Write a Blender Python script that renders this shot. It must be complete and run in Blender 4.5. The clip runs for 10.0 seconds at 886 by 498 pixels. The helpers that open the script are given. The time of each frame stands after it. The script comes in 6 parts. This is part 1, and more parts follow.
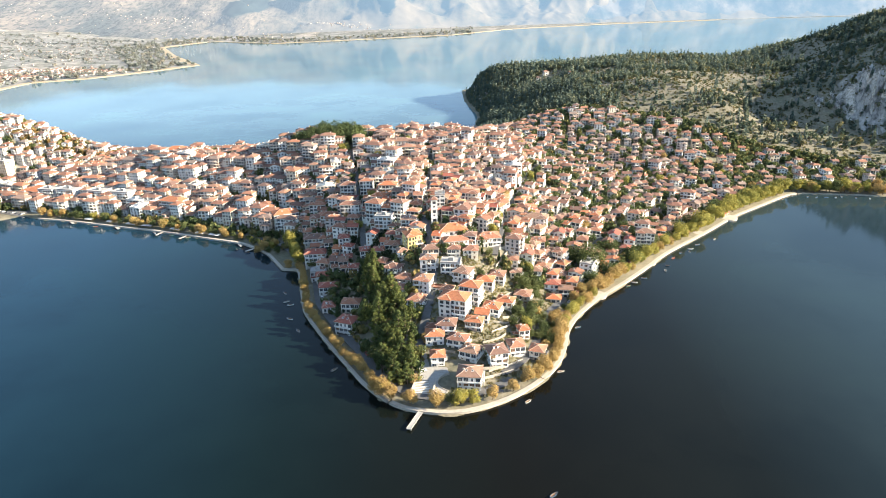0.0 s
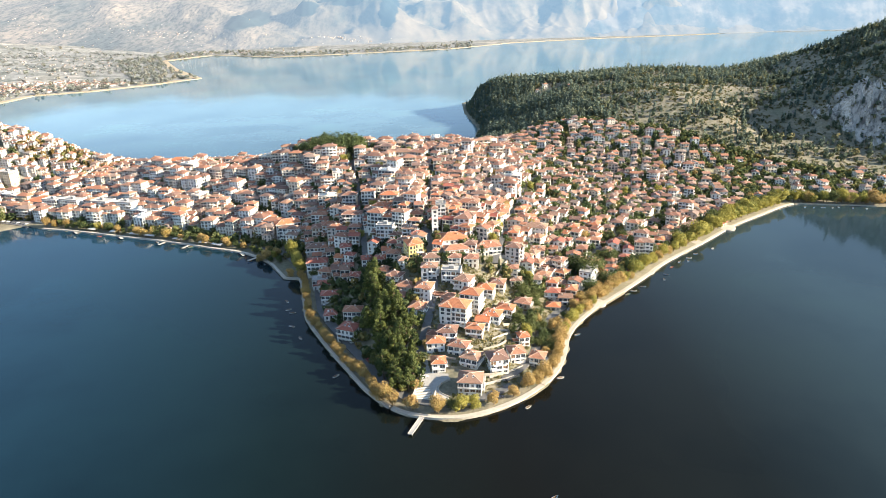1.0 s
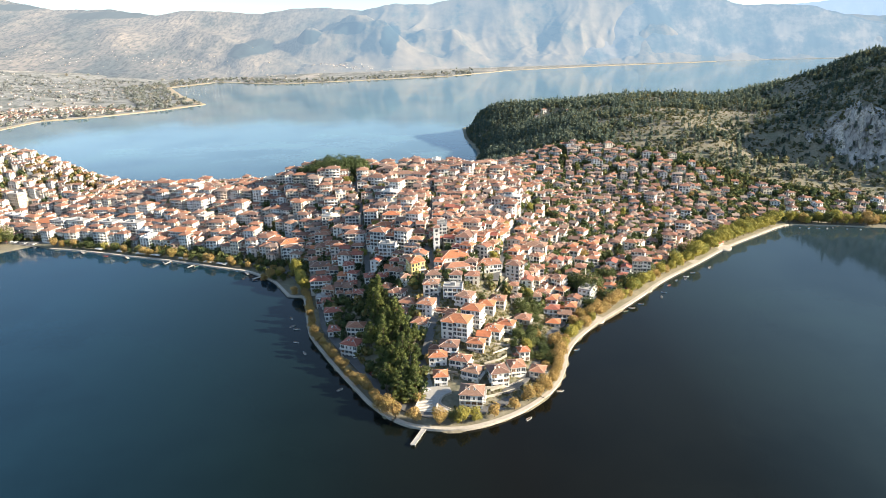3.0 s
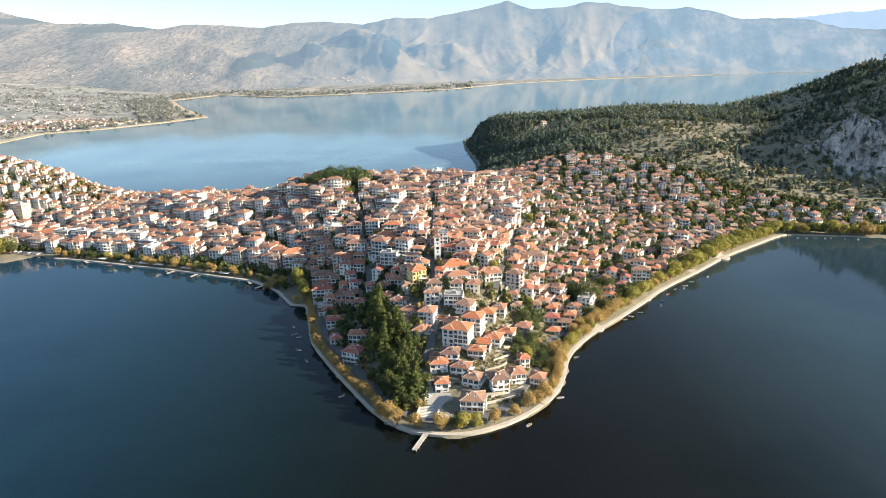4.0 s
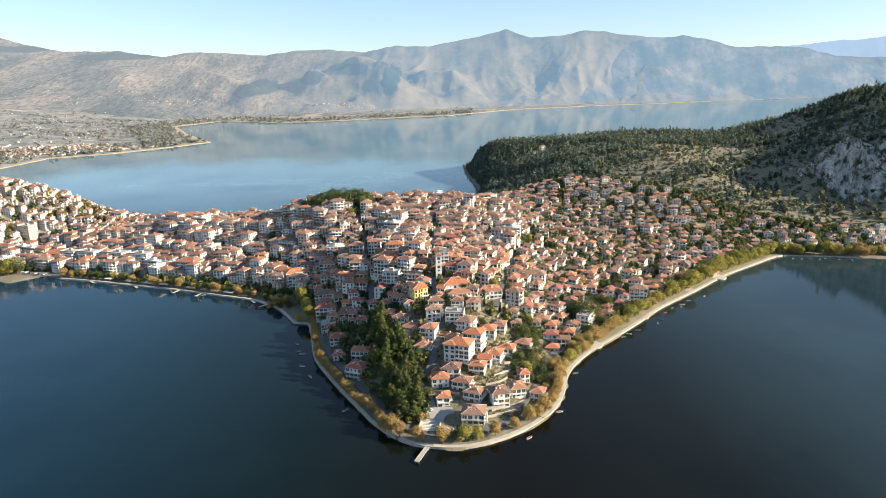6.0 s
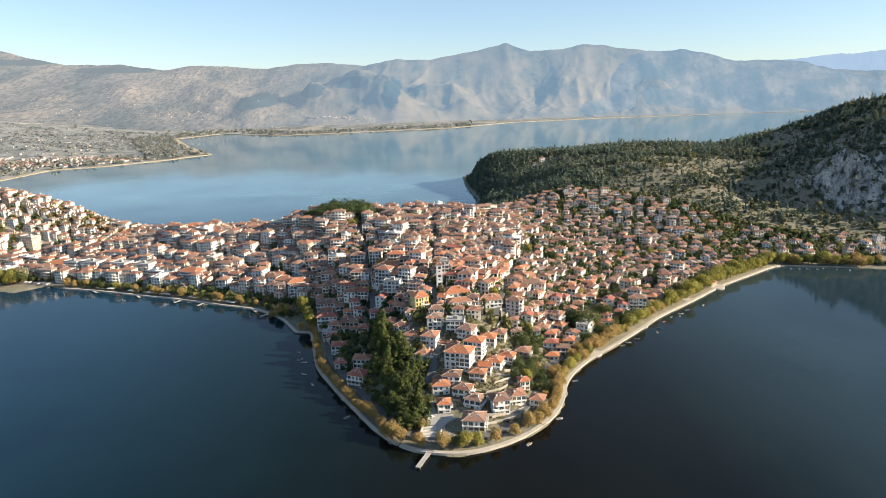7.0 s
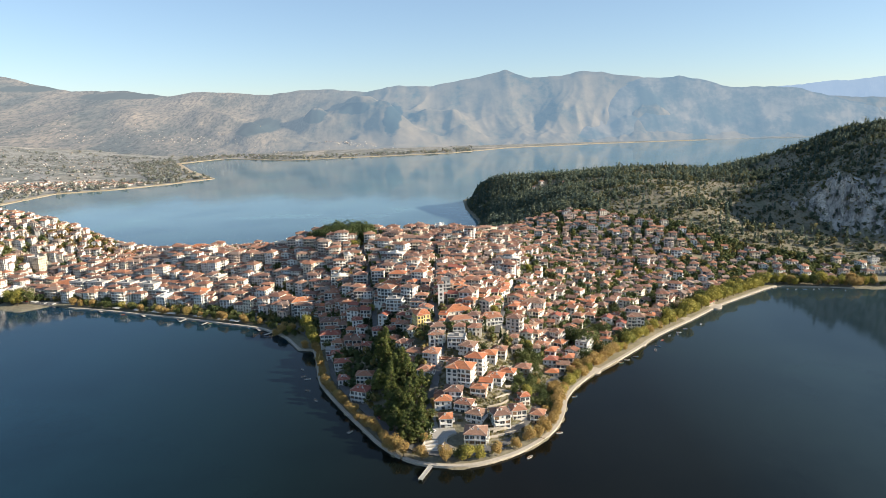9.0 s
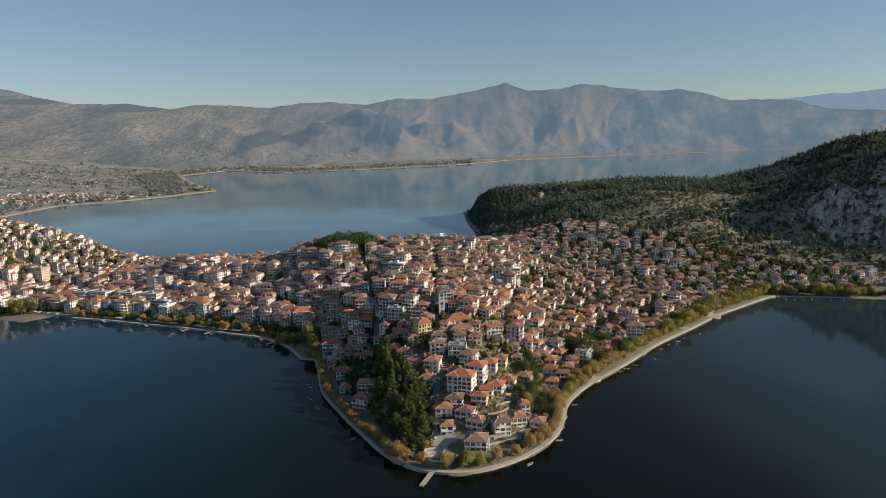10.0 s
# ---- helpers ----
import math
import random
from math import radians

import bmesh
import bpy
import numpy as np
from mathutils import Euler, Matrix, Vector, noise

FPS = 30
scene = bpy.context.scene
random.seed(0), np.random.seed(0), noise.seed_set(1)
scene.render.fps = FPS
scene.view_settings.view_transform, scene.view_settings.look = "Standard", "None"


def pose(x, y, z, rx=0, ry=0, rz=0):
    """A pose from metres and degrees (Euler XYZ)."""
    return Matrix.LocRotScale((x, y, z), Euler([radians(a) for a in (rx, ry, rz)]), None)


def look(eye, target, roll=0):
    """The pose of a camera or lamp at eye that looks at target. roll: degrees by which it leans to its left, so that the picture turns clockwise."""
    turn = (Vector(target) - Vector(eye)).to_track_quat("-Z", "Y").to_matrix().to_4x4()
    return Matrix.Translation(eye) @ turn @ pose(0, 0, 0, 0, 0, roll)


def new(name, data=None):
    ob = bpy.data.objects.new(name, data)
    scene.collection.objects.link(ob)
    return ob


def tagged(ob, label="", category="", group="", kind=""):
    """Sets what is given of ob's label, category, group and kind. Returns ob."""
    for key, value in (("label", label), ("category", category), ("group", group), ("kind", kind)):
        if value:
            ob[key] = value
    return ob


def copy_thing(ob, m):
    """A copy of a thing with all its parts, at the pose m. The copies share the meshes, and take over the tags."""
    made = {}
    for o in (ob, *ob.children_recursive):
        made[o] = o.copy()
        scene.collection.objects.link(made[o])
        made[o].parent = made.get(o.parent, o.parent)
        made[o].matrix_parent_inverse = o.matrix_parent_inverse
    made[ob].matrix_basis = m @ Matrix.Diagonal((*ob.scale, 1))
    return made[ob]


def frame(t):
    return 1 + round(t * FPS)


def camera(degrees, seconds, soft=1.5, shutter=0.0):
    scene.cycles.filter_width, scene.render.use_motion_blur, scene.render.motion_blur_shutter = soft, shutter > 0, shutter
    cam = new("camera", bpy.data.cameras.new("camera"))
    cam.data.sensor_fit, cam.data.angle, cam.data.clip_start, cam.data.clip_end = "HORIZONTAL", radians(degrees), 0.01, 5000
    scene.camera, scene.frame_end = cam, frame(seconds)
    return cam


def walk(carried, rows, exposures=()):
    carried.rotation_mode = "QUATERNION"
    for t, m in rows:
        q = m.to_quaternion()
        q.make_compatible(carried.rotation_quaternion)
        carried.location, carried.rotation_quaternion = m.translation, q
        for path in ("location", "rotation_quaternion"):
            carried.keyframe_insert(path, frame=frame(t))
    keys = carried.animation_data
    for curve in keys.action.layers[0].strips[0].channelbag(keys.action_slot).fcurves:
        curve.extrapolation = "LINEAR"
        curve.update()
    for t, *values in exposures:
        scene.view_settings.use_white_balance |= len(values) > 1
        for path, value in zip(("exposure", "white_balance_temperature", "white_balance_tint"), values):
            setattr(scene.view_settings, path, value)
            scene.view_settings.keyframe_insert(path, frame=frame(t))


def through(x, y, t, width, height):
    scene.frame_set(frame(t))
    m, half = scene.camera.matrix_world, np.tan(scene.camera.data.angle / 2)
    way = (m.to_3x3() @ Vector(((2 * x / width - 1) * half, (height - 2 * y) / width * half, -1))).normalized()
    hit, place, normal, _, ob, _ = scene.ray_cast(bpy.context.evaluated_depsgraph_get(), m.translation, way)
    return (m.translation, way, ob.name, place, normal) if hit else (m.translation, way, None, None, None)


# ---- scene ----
cam = camera(68.9, 10.0, soft=0.7)
PATH = [
    (0, (0.00, -0.00, 200.00), (-0.003, 92.981, 163.195), -1.237),
    (0.5, (-0.30, -2.83, 199.52), (-0.281, 90.513, 163.632), -1.232),
    (1, (-0.60, -5.66, 199.03), (-0.562, 88.031, 164.063), -1.226),
    (1.5, (-0.90, -8.49, 198.54), (-0.831, 85.543, 164.505), -1.220),
    (2, (-1.20, -11.32, 198.05), (-1.101, 83.053, 164.975), -1.214),
    (2.5, (-1.50, -14.15, 197.55), (-1.390, 80.541, 165.413), -1.209),
    (4, (-2.38, -22.67, 196.05), (-2.248, 72.917, 166.664), -1.191),
    (4.5, (-2.68, -25.51, 195.54), (-2.514, 70.362, 167.106), -1.185),
    (5, (-2.97, -28.36, 195.02), (-2.777, 67.791, 167.534), -1.180),
    (5.5, (-3.27, -31.20, 194.51), (-3.050, 65.213, 167.974), -1.174),
    (7, (-4.15, -39.75, 192.94), (-3.857, 57.388, 169.206), -1.156),
    (7.5, (-4.44, -42.61, 192.41), (-4.133, 54.762, 169.631), -1.151),
    (8, (-4.73, -45.46, 191.88), (-4.405, 52.119, 170.033), -1.145),
    (8.5, (-5.02, -48.32, 191.34), (-4.688, 49.463, 170.419), -1.139),
    (9, (-5.31, -51.18, 190.81), (-4.967, 46.799, 170.823), -1.133),
    (9.5, (-5.60, -54.05, 190.26), (-5.244, 44.124, 171.221), -1.127),
    (10, (-5.89, -56.91, 189.72), (-5.532, 41.435, 171.603), -1.122),
]
walk(cam, [(t, look(eye, target, roll)) for t, eye, target, roll in PATH],
     exposures=[(0.0, 1.93), (2.5, 1.72), (5.0, 1.44), (7.5, 1.18), (9.3, 1.11), (9.6, 0.95), (10.0, 0.19)])

# ---- sky and sun ----
SUN_ELEVATION, SUN_AZIMUTH = 22.0, 99.0   # azimuth clockwise from +y
world = bpy.data.worlds.new("sky")
scene.world = world
world.use_nodes = True
wn = world.node_tree
sky = wn.nodes.new("ShaderNodeTexSky")
sky.sky_type = "NISHITA"
sky.sun_disc = False
sky.sun_elevation = radians(SUN_ELEVATION)
sky.sun_rotation = radians(SUN_AZIMUTH)
sky.altitude = 700
sky.dust_density = 0.35
sky.ozone_density = 1.6
clear_air = wn.nodes.new("ShaderNodeMix")
clear_air.data_type, clear_air.blend_type = "RGBA", "MULTIPLY"
clear_air.inputs[0].default_value, clear_air.inputs[7].default_value = 1.0, (0.91, 0.96, 1.07, 1)
wn.links.new(sky.outputs[0], clear_air.inputs[6])
thin_haze = wn.nodes.new("ShaderNodeMix")
thin_haze.data_type = "RGBA"
thin_haze.inputs[0].default_value, thin_haze.inputs[7].default_value = 0.25, (3.2, 4.5, 5.5, 1)
wn.links.new(clear_air.outputs[2], thin_haze.inputs[6])
wn.links.new(thin_haze.outputs[2], wn.nodes["Background"].inputs[0])
wn.nodes["Background"].inputs[1].default_value = 0.072
sun_data = bpy.data.lights.new("sun", "SUN")
sun_data.energy, sun_data.angle, sun_data.color = 5.0, radians(0.55), (1.0, 0.86, 0.66)
sun = new("sun", sun_data)
az, el = radians(SUN_AZIMUTH), radians(SUN_ELEVATION)
toward = Vector((math.sin(az) * math.cos(el), math.cos(az) * math.cos(el), math.sin(el)))
sun.matrix_world = look(toward * 2000, (0, 0, 0))

# ---- lie of the land ----
QUAY = [(-445, 598), (-431, 612), (-422, 620), (-398, 606), (-373, 601), (-338, 589), (-303, 576), (-271, 566), (-232, 550), (-207, 539),
        (-178, 528), (-164, 517), (-151, 505), (-144, 496), (-136, 482), (-128, 468), (-127, 466), (-116, 465), (-114, 463), (-109, 446),
        (-99, 402), (-93, 386), (-72, 347), (-54, 317), (-46, 303), (-32, 286), (-19, 277.5),
        (3, 274), (20, 278), (42, 291), (62, 312), (73, 336), (81, 368), (108, 404), (117, 411), (159, 456), (181, 483),
        (230, 527), (273, 570), (314, 601), (364, 640), (388, 634), (414, 630), (448, 622)]


def rounded(line, times):
    """Corner cutting, so that a drawn line runs smoothly."""
    for _ in range(times):
        out = [line[0]]
        for (ax, ay), (bx, by) in zip(line[:-1], line[1:]):
            out += [(ax * 0.75 + bx * 0.25, ay * 0.75 + by * 0.25), (ax * 0.25 + bx * 0.75, ay * 0.25 + by * 0.75)]
        line = out + [line[-1]]
    return line


QUAY = rounded(QUAY, 2)
EAST_BANK = [(560, 600), (800, 560), (1500, 500), (3000, 480), (3000, 1500), (1500, 1700), (600, 1750), (150, 1600)]
NORTH_BANK = [(50, 1457), (49, 1297), (65, 1124), (45, 960), (-40, 880), (-150, 855), (-280, 845), (-380, 855), (-480, 890),
              (-560, 970), (-700, 1050), (-1500, 1000), (-1500, 760), (-700, 650), (-520, 620)]
PENINSULA = np.array(QUAY + EAST_BANK + NORTH_BANK, float)
FAR_SHORE = [(-6000, 1000), (-2500, 1150), (-1400, 1320), (-1086, 1523), (-1087, 1763), (-967, 1843), (-860, 1987), (-777, 2162),
             (-990, 2525), (-1225, 3009), (-1126, 3363), (-771, 3117), (-509, 3213), (65, 3478), (420, 3928), (1014, 4242),
             (1874, 4514), (2117, 4612), (6000, 4700)]
FAR_LAND = np.array(FAR_SHORE + [(6000, 9000), (-6000, 9000)], float)
# ground heights known in the old town, on the left flat, and on the hill
TOWN_HEIGHTS = [(0, 292, 2.5), (29, 312, 5), (-4, 322, 7), (2, 350, 17), (-22, 345, 11), (-46, 392, 17), (6, 420, 35),
                (-19, 412, 32), (32, 427, 32), (45, 442, 32), (55, 400, 10), (78, 430, 5), (83, 455, 9), (-42, 500, 40),
                (-51, 665, 50), (-100, 690, 55), (0, 690, 55), (40, 690, 53), (-135, 683, 55), (-193, 676, 33),
                (-142, 560, 9), (-79, 440, 6), (-194, 632, 14), (134, 760, 28)]
FLANK_HEIGHTS = [(-327, 637, 4), (-427, 652, 2.5), (-503, 735, 3), (-301, 724, 31), (-400, 700, 5), (-539, 800, 63), (-501, 800, 50), (-463, 800, 34),
                 (-423, 800, 22), (-640, 800, 80), (-900, 820, 90), (185, 670, 13), (277, 782, 36), (363, 729, 12), (165, 842, 50),
                 (110, 700, 30), (100, 560, 16), (170, 560, 8), (100, 480, 12), (-340, 800, 18), (-230, 790, 20), (-60, 800, 30)]
HILL_HEIGHTS = [(306, 1127, 86), (334, 904, 78), (210, 1361, 46), (100, 1290, 54), (160, 1250, 64), (90, 1385, 26), (82, 1330, 44),
                (75, 1250, 25), (450, 1100, 78), (540, 1050, 84), (640, 1050, 122), (740, 1100, 165), (758, 1084, 168), (900, 1100, 150), (1400, 1100, 40),
                (376, 1260, 82), (336, 1284, 76), (456, 1196, 78), (512, 1268, 64), (536, 1236, 70), (568, 1212, 80), (606, 1204, 90), (610, 1124, 112), (700, 1140, 146),
                (370, 830, 58), (425, 835, 42), (555, 840, 98), (610, 830, 122), (450, 845, 50), (530, 803, 54), (620, 762, 58), (462, 864, 66), (542, 823, 106), (632, 780, 124), (560, 770, 42), (532, 760, 27), (445, 790, 33), (384, 765, 26), (440, 930, 70), (470, 1000, 80), (560, 920, 98), (620, 960, 122), (60, 1010, 14),
                (120, 1000, 30), (200, 1000, 64), (690, 700, 52), (690, 790, 150), (770, 780, 150), (860, 780, 105), (640, 690, 45), (720, 640, 25), (1200, 800, 30), (900, 1400, 90), (400, 1450, 50)]


def edge_distance(px, py, ring):
    """Distance from points to a ring, positive inside."""
    best = np.full(px.shape, 1e18)
    inside = np.zeros(px.shape, bool)
    for (ax, ay), (bx, by) in zip(ring, np.roll(ring, -1, 0)):
        dx, dy = bx - ax, by - ay
        k = np.clip(((px - ax) * dx + (py - ay) * dy) / (dx * dx + dy * dy), 0, 1)
        best = np.minimum(best, (px - ax - k * dx) ** 2 + (py - ay - k * dy) ** 2)
        crosses = (ay > py) != (by > py)
        if by != ay:
            inside ^= crosses & (px < ax + (py - ay) * dx / (by - ay))
    return np.sqrt(best) * np.where(inside, 1, -1)


def along(ring, step):
    """Points every step metres along an open line, with the way it runs there."""
    out, rest = [], 0.0
    for (ax, ay), (bx, by) in zip(ring[:-1], ring[1:]):
        length = math.hypot(bx - ax, by - ay)
        d = rest
        while d < length:
            out.append((ax + (bx - ax) * d / length, ay + (by - ay) * d / length, (bx - ax) / length, (by - ay) / length))
            d += step
        rest = d - length
    return out


_known = np.array(TOWN_HEIGHTS + FLANK_HEIGHTS + HILL_HEIGHTS
                  + [(x, y, 1.0) for x, y, _, _ in along([tuple(p) for p in PENINSULA[:len(QUAY)]] , 36)]
                  + [(x, y, 1.0) for x, y, _, _ in along([tuple(p) for p in PENINSULA[len(QUAY):]], 110)], float)
SOFT = 14.0
_d = np.sqrt((_known[:, None, 0] - _known[None, :, 0]) ** 2 + (_known[:, None, 1] - _known[None, :, 1]) ** 2 + SOFT ** 2)
_weights = np.linalg.solve(_d + 0.0 * np.eye(len(_known)), _known[:, 2])


def ground(px, py):
    """Height of the ground at points of the plan."""
    px, py = np.asarray(px, float), np.asarray(py, float)
    shape = np.broadcast(px, py).shape
    px, py = np.broadcast_to(px, shape).ravel(), np.broadcast_to(py, shape).ravel()
    rise = np.zeros(px.shape)
    for (kx, ky, _), w in zip(_known, _weights):
        rise += w * np.sqrt((px - kx) ** 2 + (py - ky) ** 2 + SOFT ** 2)
    d = edge_distance(px, py, PENINSULA)
    blend = np.clip((d - 4) / 26, 0, 1)
    blend = blend * blend * (3 - 2 * blend)
    bumps = (4 * np.sin(px / 37 + 1.3 * np.sin(py / 53)) * np.sin(py / 31 + px / 90) + 6 * np.sin(px / 71 + 0.8) * np.sin(py / 97 + 2)) * np.clip((py - 880) / 150, 0, 1)
    cliff = np.exp(-((px - 610) / 95) ** 2 - ((py - 795) / 34) ** 2)
    bumps = bumps + cliff * (16 * np.abs(np.sin(px / 19 + 1.5 * np.sin(py / 41))) + 8 * np.abs(np.sin(px / 7.3 + py / 13)) - 12)
    near = np.where(d > 0, 0.9 + (np.clip(rise + bumps, 0.9, 230) - 0.9) * blend, np.maximum(-4, d * 0.5))
    far_d = edge_distance(px, py, FAR_LAND)
    f = np.maximum(far_d, 0)
    rolling = 14 * np.sin(px / 210 + np.sin(py / 330)) * np.sin(py / 260 + px / 700)
    steep = np.clip((-300 - px) / 1200, 0.3, 1)
    far = np.where(far_d > 0, 1 + 0.008 * f + steep * (330 * (f / 3000) ** 1.5 + (rolling + 14) * np.clip((f - 600) / 1200, 0, 1) * (1 + np.clip((f - 1200) / 900, 0, 2))), np.maximum(-4, far_d * 0.5))
    return np.maximum(near, far).reshape(shape)


def ground_at(px, py):
    return float(ground(np.array([px]), np.array([py]))[0])
# ---- end of the lie ----

# ---- materials ----
def material(name, rough=0.8, metal=0.0):
    m = bpy.data.materials.new(name)
    m.use_nodes = True
    nt = m.node_tree
    b = nt.nodes["Principled BSDF"]
    b.inputs["Roughness"].default_value, b.inputs["Metallic"].default_value = rough, metal
    return m, nt, b


def noise_node(nt, scale, detail=4.0, source="Object", rough=0.6, stretch_=None):
    tc = nt.nodes.new("ShaderNodeNewGeometry") if source == "World" else nt.nodes.new("ShaderNodeTexCoord")
    n = nt.nodes.new("ShaderNodeTexNoise")
    n.inputs["Scale"].default_value, n.inputs["Detail"].default_value, n.inputs["Roughness"].default_value = scale, detail, rough
    where = tc.outputs["Position"] if source == "World" else tc.outputs["Object"]
    if stretch_:
        mp = nt.nodes.new("ShaderNodeMapping")
        mp.inputs["Scale"].default_value = stretch_
        nt.links.new(where, mp.inputs["Vector"])
        where = mp.outputs[0]
    nt.links.new(where, n.inputs["Vector"])
    return n.outputs["Fac"]


def ramp(nt, fac, stops):
    r = nt.nodes.new("ShaderNodeValToRGB")
    els = r.color_ramp.elements
    while len(els) < len(stops):
        els.new(0.5)
    for e, (p, c) in zip(els, stops):
        e.position, e.color = p, (*c, 1)
    nt.links.new(fac, r.inputs["Fac"])
    return r.outputs["Color"]


def mix(nt, fac, a, b, kind="MIX"):
    m = nt.nodes.new("ShaderNodeMix")
    m.data_type, m.blend_type = "RGBA", kind
    for slot, v in ((0, fac), (6, a), (7, b)):
        if isinstance(v, (int, float)):
            m.inputs[slot].default_value = v
        elif isinstance(v, tuple):
            m.inputs[slot].default_value = (*v, 1)
        else:
            nt.links.new(v, m.inputs[slot])
    return m.outputs[2]


def relief(nt, b, height, strength=0.3, distance=0.1):
    n = nt.nodes.new("ShaderNodeBump")
    n.inputs["Strength"].default_value, n.inputs["Distance"].default_value = strength, distance
    nt.links.new(height, n.inputs["Height"])
    nt.links.new(n.outputs["Normal"], b.inputs["Normal"])


def chance(nt):
    return nt.nodes.new("ShaderNodeObjectInfo").outputs["Random"]


def island(nt):
    return nt.nodes.new("ShaderNodeNewGeometry").outputs["Random Per Island"]


def varied(name, stops, rough=0.85, by=None, grain=2.0, spread=0.35, bump=0.0):
    """A surface whose tint is chosen per object or per piece, with grain at two scales."""
    m, nt, b = material(name, rough)
    base = ramp(nt, by(nt) if by else noise_node(nt, grain * 0.15, 3, "World"), stops)
    fine = ramp(nt, noise_node(nt, grain, 6), [(0.3, (1 - spread,) * 3), (0.7, (1.0,) * 3)])
    nt.links.new(mix(nt, 1.0, base, fine, "MULTIPLY"), b.inputs["Base Color"])
    if bump:
        relief(nt, b, noise_node(nt, grain * 3, 4), bump)
    return m


PLASTER = varied("plaster", [(0.0, (0.82, 0.80, 0.76)), (0.35, (0.80, 0.77, 0.70)), (0.5, (0.74, 0.67, 0.55)), (0.62, (0.80, 0.78, 0.75)),
                             (0.78, (0.72, 0.63, 0.50)), (0.87, (0.66, 0.61, 0.56)), (0.96, (0.68, 0.52, 0.42))], 0.9, chance, 0.9, 0.22)
WHITE_PLASTER = varied("white_plaster", [(0.0, (0.78, 0.77, 0.74)), (1.0, (0.74, 0.71, 0.65))], 0.9, chance, 0.8, 0.2)
TAN_PLASTER = varied("tan_plaster", [(0.0, (0.66, 0.56, 0.42)), (1.0, (0.66, 0.56, 0.42))], 0.9, chance, 0.8, 0.18)
YELLOW_PLASTER = varied("yellow_plaster", [(0.0, (0.80, 0.62, 0.26)), (1.0, (0.80, 0.62, 0.26))], 0.9, chance, 0.8, 0.18)
STONE_WALL = varied("stone_wall", [(0.2, (0.36, 0.32, 0.26)), (0.8, (0.48, 0.43, 0.35))], 0.95, None, 1.8, 0.45, 0.4)
CONCRETE = varied("concrete", [(0.2, (0.34, 0.33, 0.31)), (0.8, (0.44, 0.42, 0.39))], 0.9, None, 0.8, 0.25)
PAVING = varied("paving", [(0.2, (0.40, 0.36, 0.30)), (0.8, (0.52, 0.47, 0.40))], 0.9, None, 0.6, 0.25)
ASPHALT = varied("asphalt", [(0.2, (0.10, 0.10, 0.10)), (0.8, (0.17, 0.165, 0.16))], 0.9, None, 0.5, 0.3)
WOOD = varied("wood", [(0.0, (0.16, 0.09, 0.05)), (1.0, (0.26, 0.16, 0.09))], 0.7, chance, 3.0, 0.4)
GLASS, _nt, _b = material("window_glass", 0.08)
_b.inputs["Base Color"].default_value = (0.065, 0.072, 0.08, 1)
EAVES = varied("eaves", [(0.0, (0.62, 0.58, 0.52)), (0.45, (0.58, 0.50, 0.42)), (0.55, (0.24, 0.15, 0.09)), (1.0, (0.30, 0.19, 0.12))], 0.85, chance, 2.0, 0.25)
METAL, _nt, _b = material("metal", 0.4, 0.8)
_b.inputs["Base Color"].default_value = (0.5, 0.5, 0.5, 1)
BARK = varied("bark", [(0.0, (0.14, 0.10, 0.07)), (1.0, (0.22, 0.17, 0.12))], 0.95, chance, 2.0, 0.4)


def tile_roof(name, stops):
    m, nt, b = material(name, 0.85)
    base = ramp(nt, chance(nt), stops)
    patches = ramp(nt, noise_node(nt, 0.7, 5), [(0.3, (0.62, 0.58, 0.55)), (0.65, (1.0, 1.0, 1.0))])
    specks = ramp(nt, noise_node(nt, 6.0, 3), [(0.3, (0.75, 0.72, 0.70)), (0.7, (1.1, 1.08, 1.05))])
    nt.links.new(mix(nt, 1.0, mix(nt, 1.0, base, patches, "MULTIPLY"), specks, "MULTIPLY"), b.inputs["Base Color"])
    tc = nt.nodes.new("ShaderNodeTexCoord")
    w = nt.nodes.new("ShaderNodeTexWave")
    w.bands_direction = "Z"
    w.inputs["Scale"].default_value, w.inputs["Distortion"].default_value = 2.2, 0.6
    nt.links.new(tc.outputs["Object"], w.inputs["Vector"])
    relief(nt, b, w.outputs["Fac"], 0.35, 0.12)
    return m


ROOF = tile_roof("roof_tiles", [(0.0, (0.38, 0.175, 0.105)), (0.25, (0.41, 0.20, 0.125)), (0.45, (0.25, 0.13, 0.095)), (0.6, (0.36, 0.155, 0.09)), (0.8, (0.21, 0.125, 0.098)), (1.0, (0.35, 0.215, 0.15))])
ROOF_BRIGHT = tile_roof("new_roof_tiles", [(0.0, (0.54, 0.20, 0.085)), (0.5, (0.47, 0.19, 0.095)), (1.0, (0.50, 0.17, 0.08))])
ROOF_CAP = varied("ridge_caps", [(0.0, (0.55, 0.38, 0.29)), (1.0, (0.62, 0.47, 0.38))], 0.9, chance, 2.0, 0.3)
ROOF_DARK = tile_roof("red_roof_tiles", [(0.0, (0.33, 0.10, 0.07)), (1.0, (0.38, 0.13, 0.09))])


def leafy(m, nt, b, colour, through=0.35):
    """Thin leaves: part of the light comes through them."""
    t = nt.nodes.new("ShaderNodeBsdfTranslucent")
    x = nt.nodes.new("ShaderNodeMixShader")
    x.inputs[0].default_value = through
    nt.links.new(colour, b.inputs["Base Color"])
    nt.links.new(colour, t.inputs["Color"])
    nt.links.new(b.outputs[0], x.inputs[1])
    nt.links.new(t.outputs[0], x.inputs[2])
    nt.links.new(x.outputs[0], nt.nodes["Material Output"].inputs["Surface"])
    b.inputs["Specular IOR Level"].default_value = 0.25


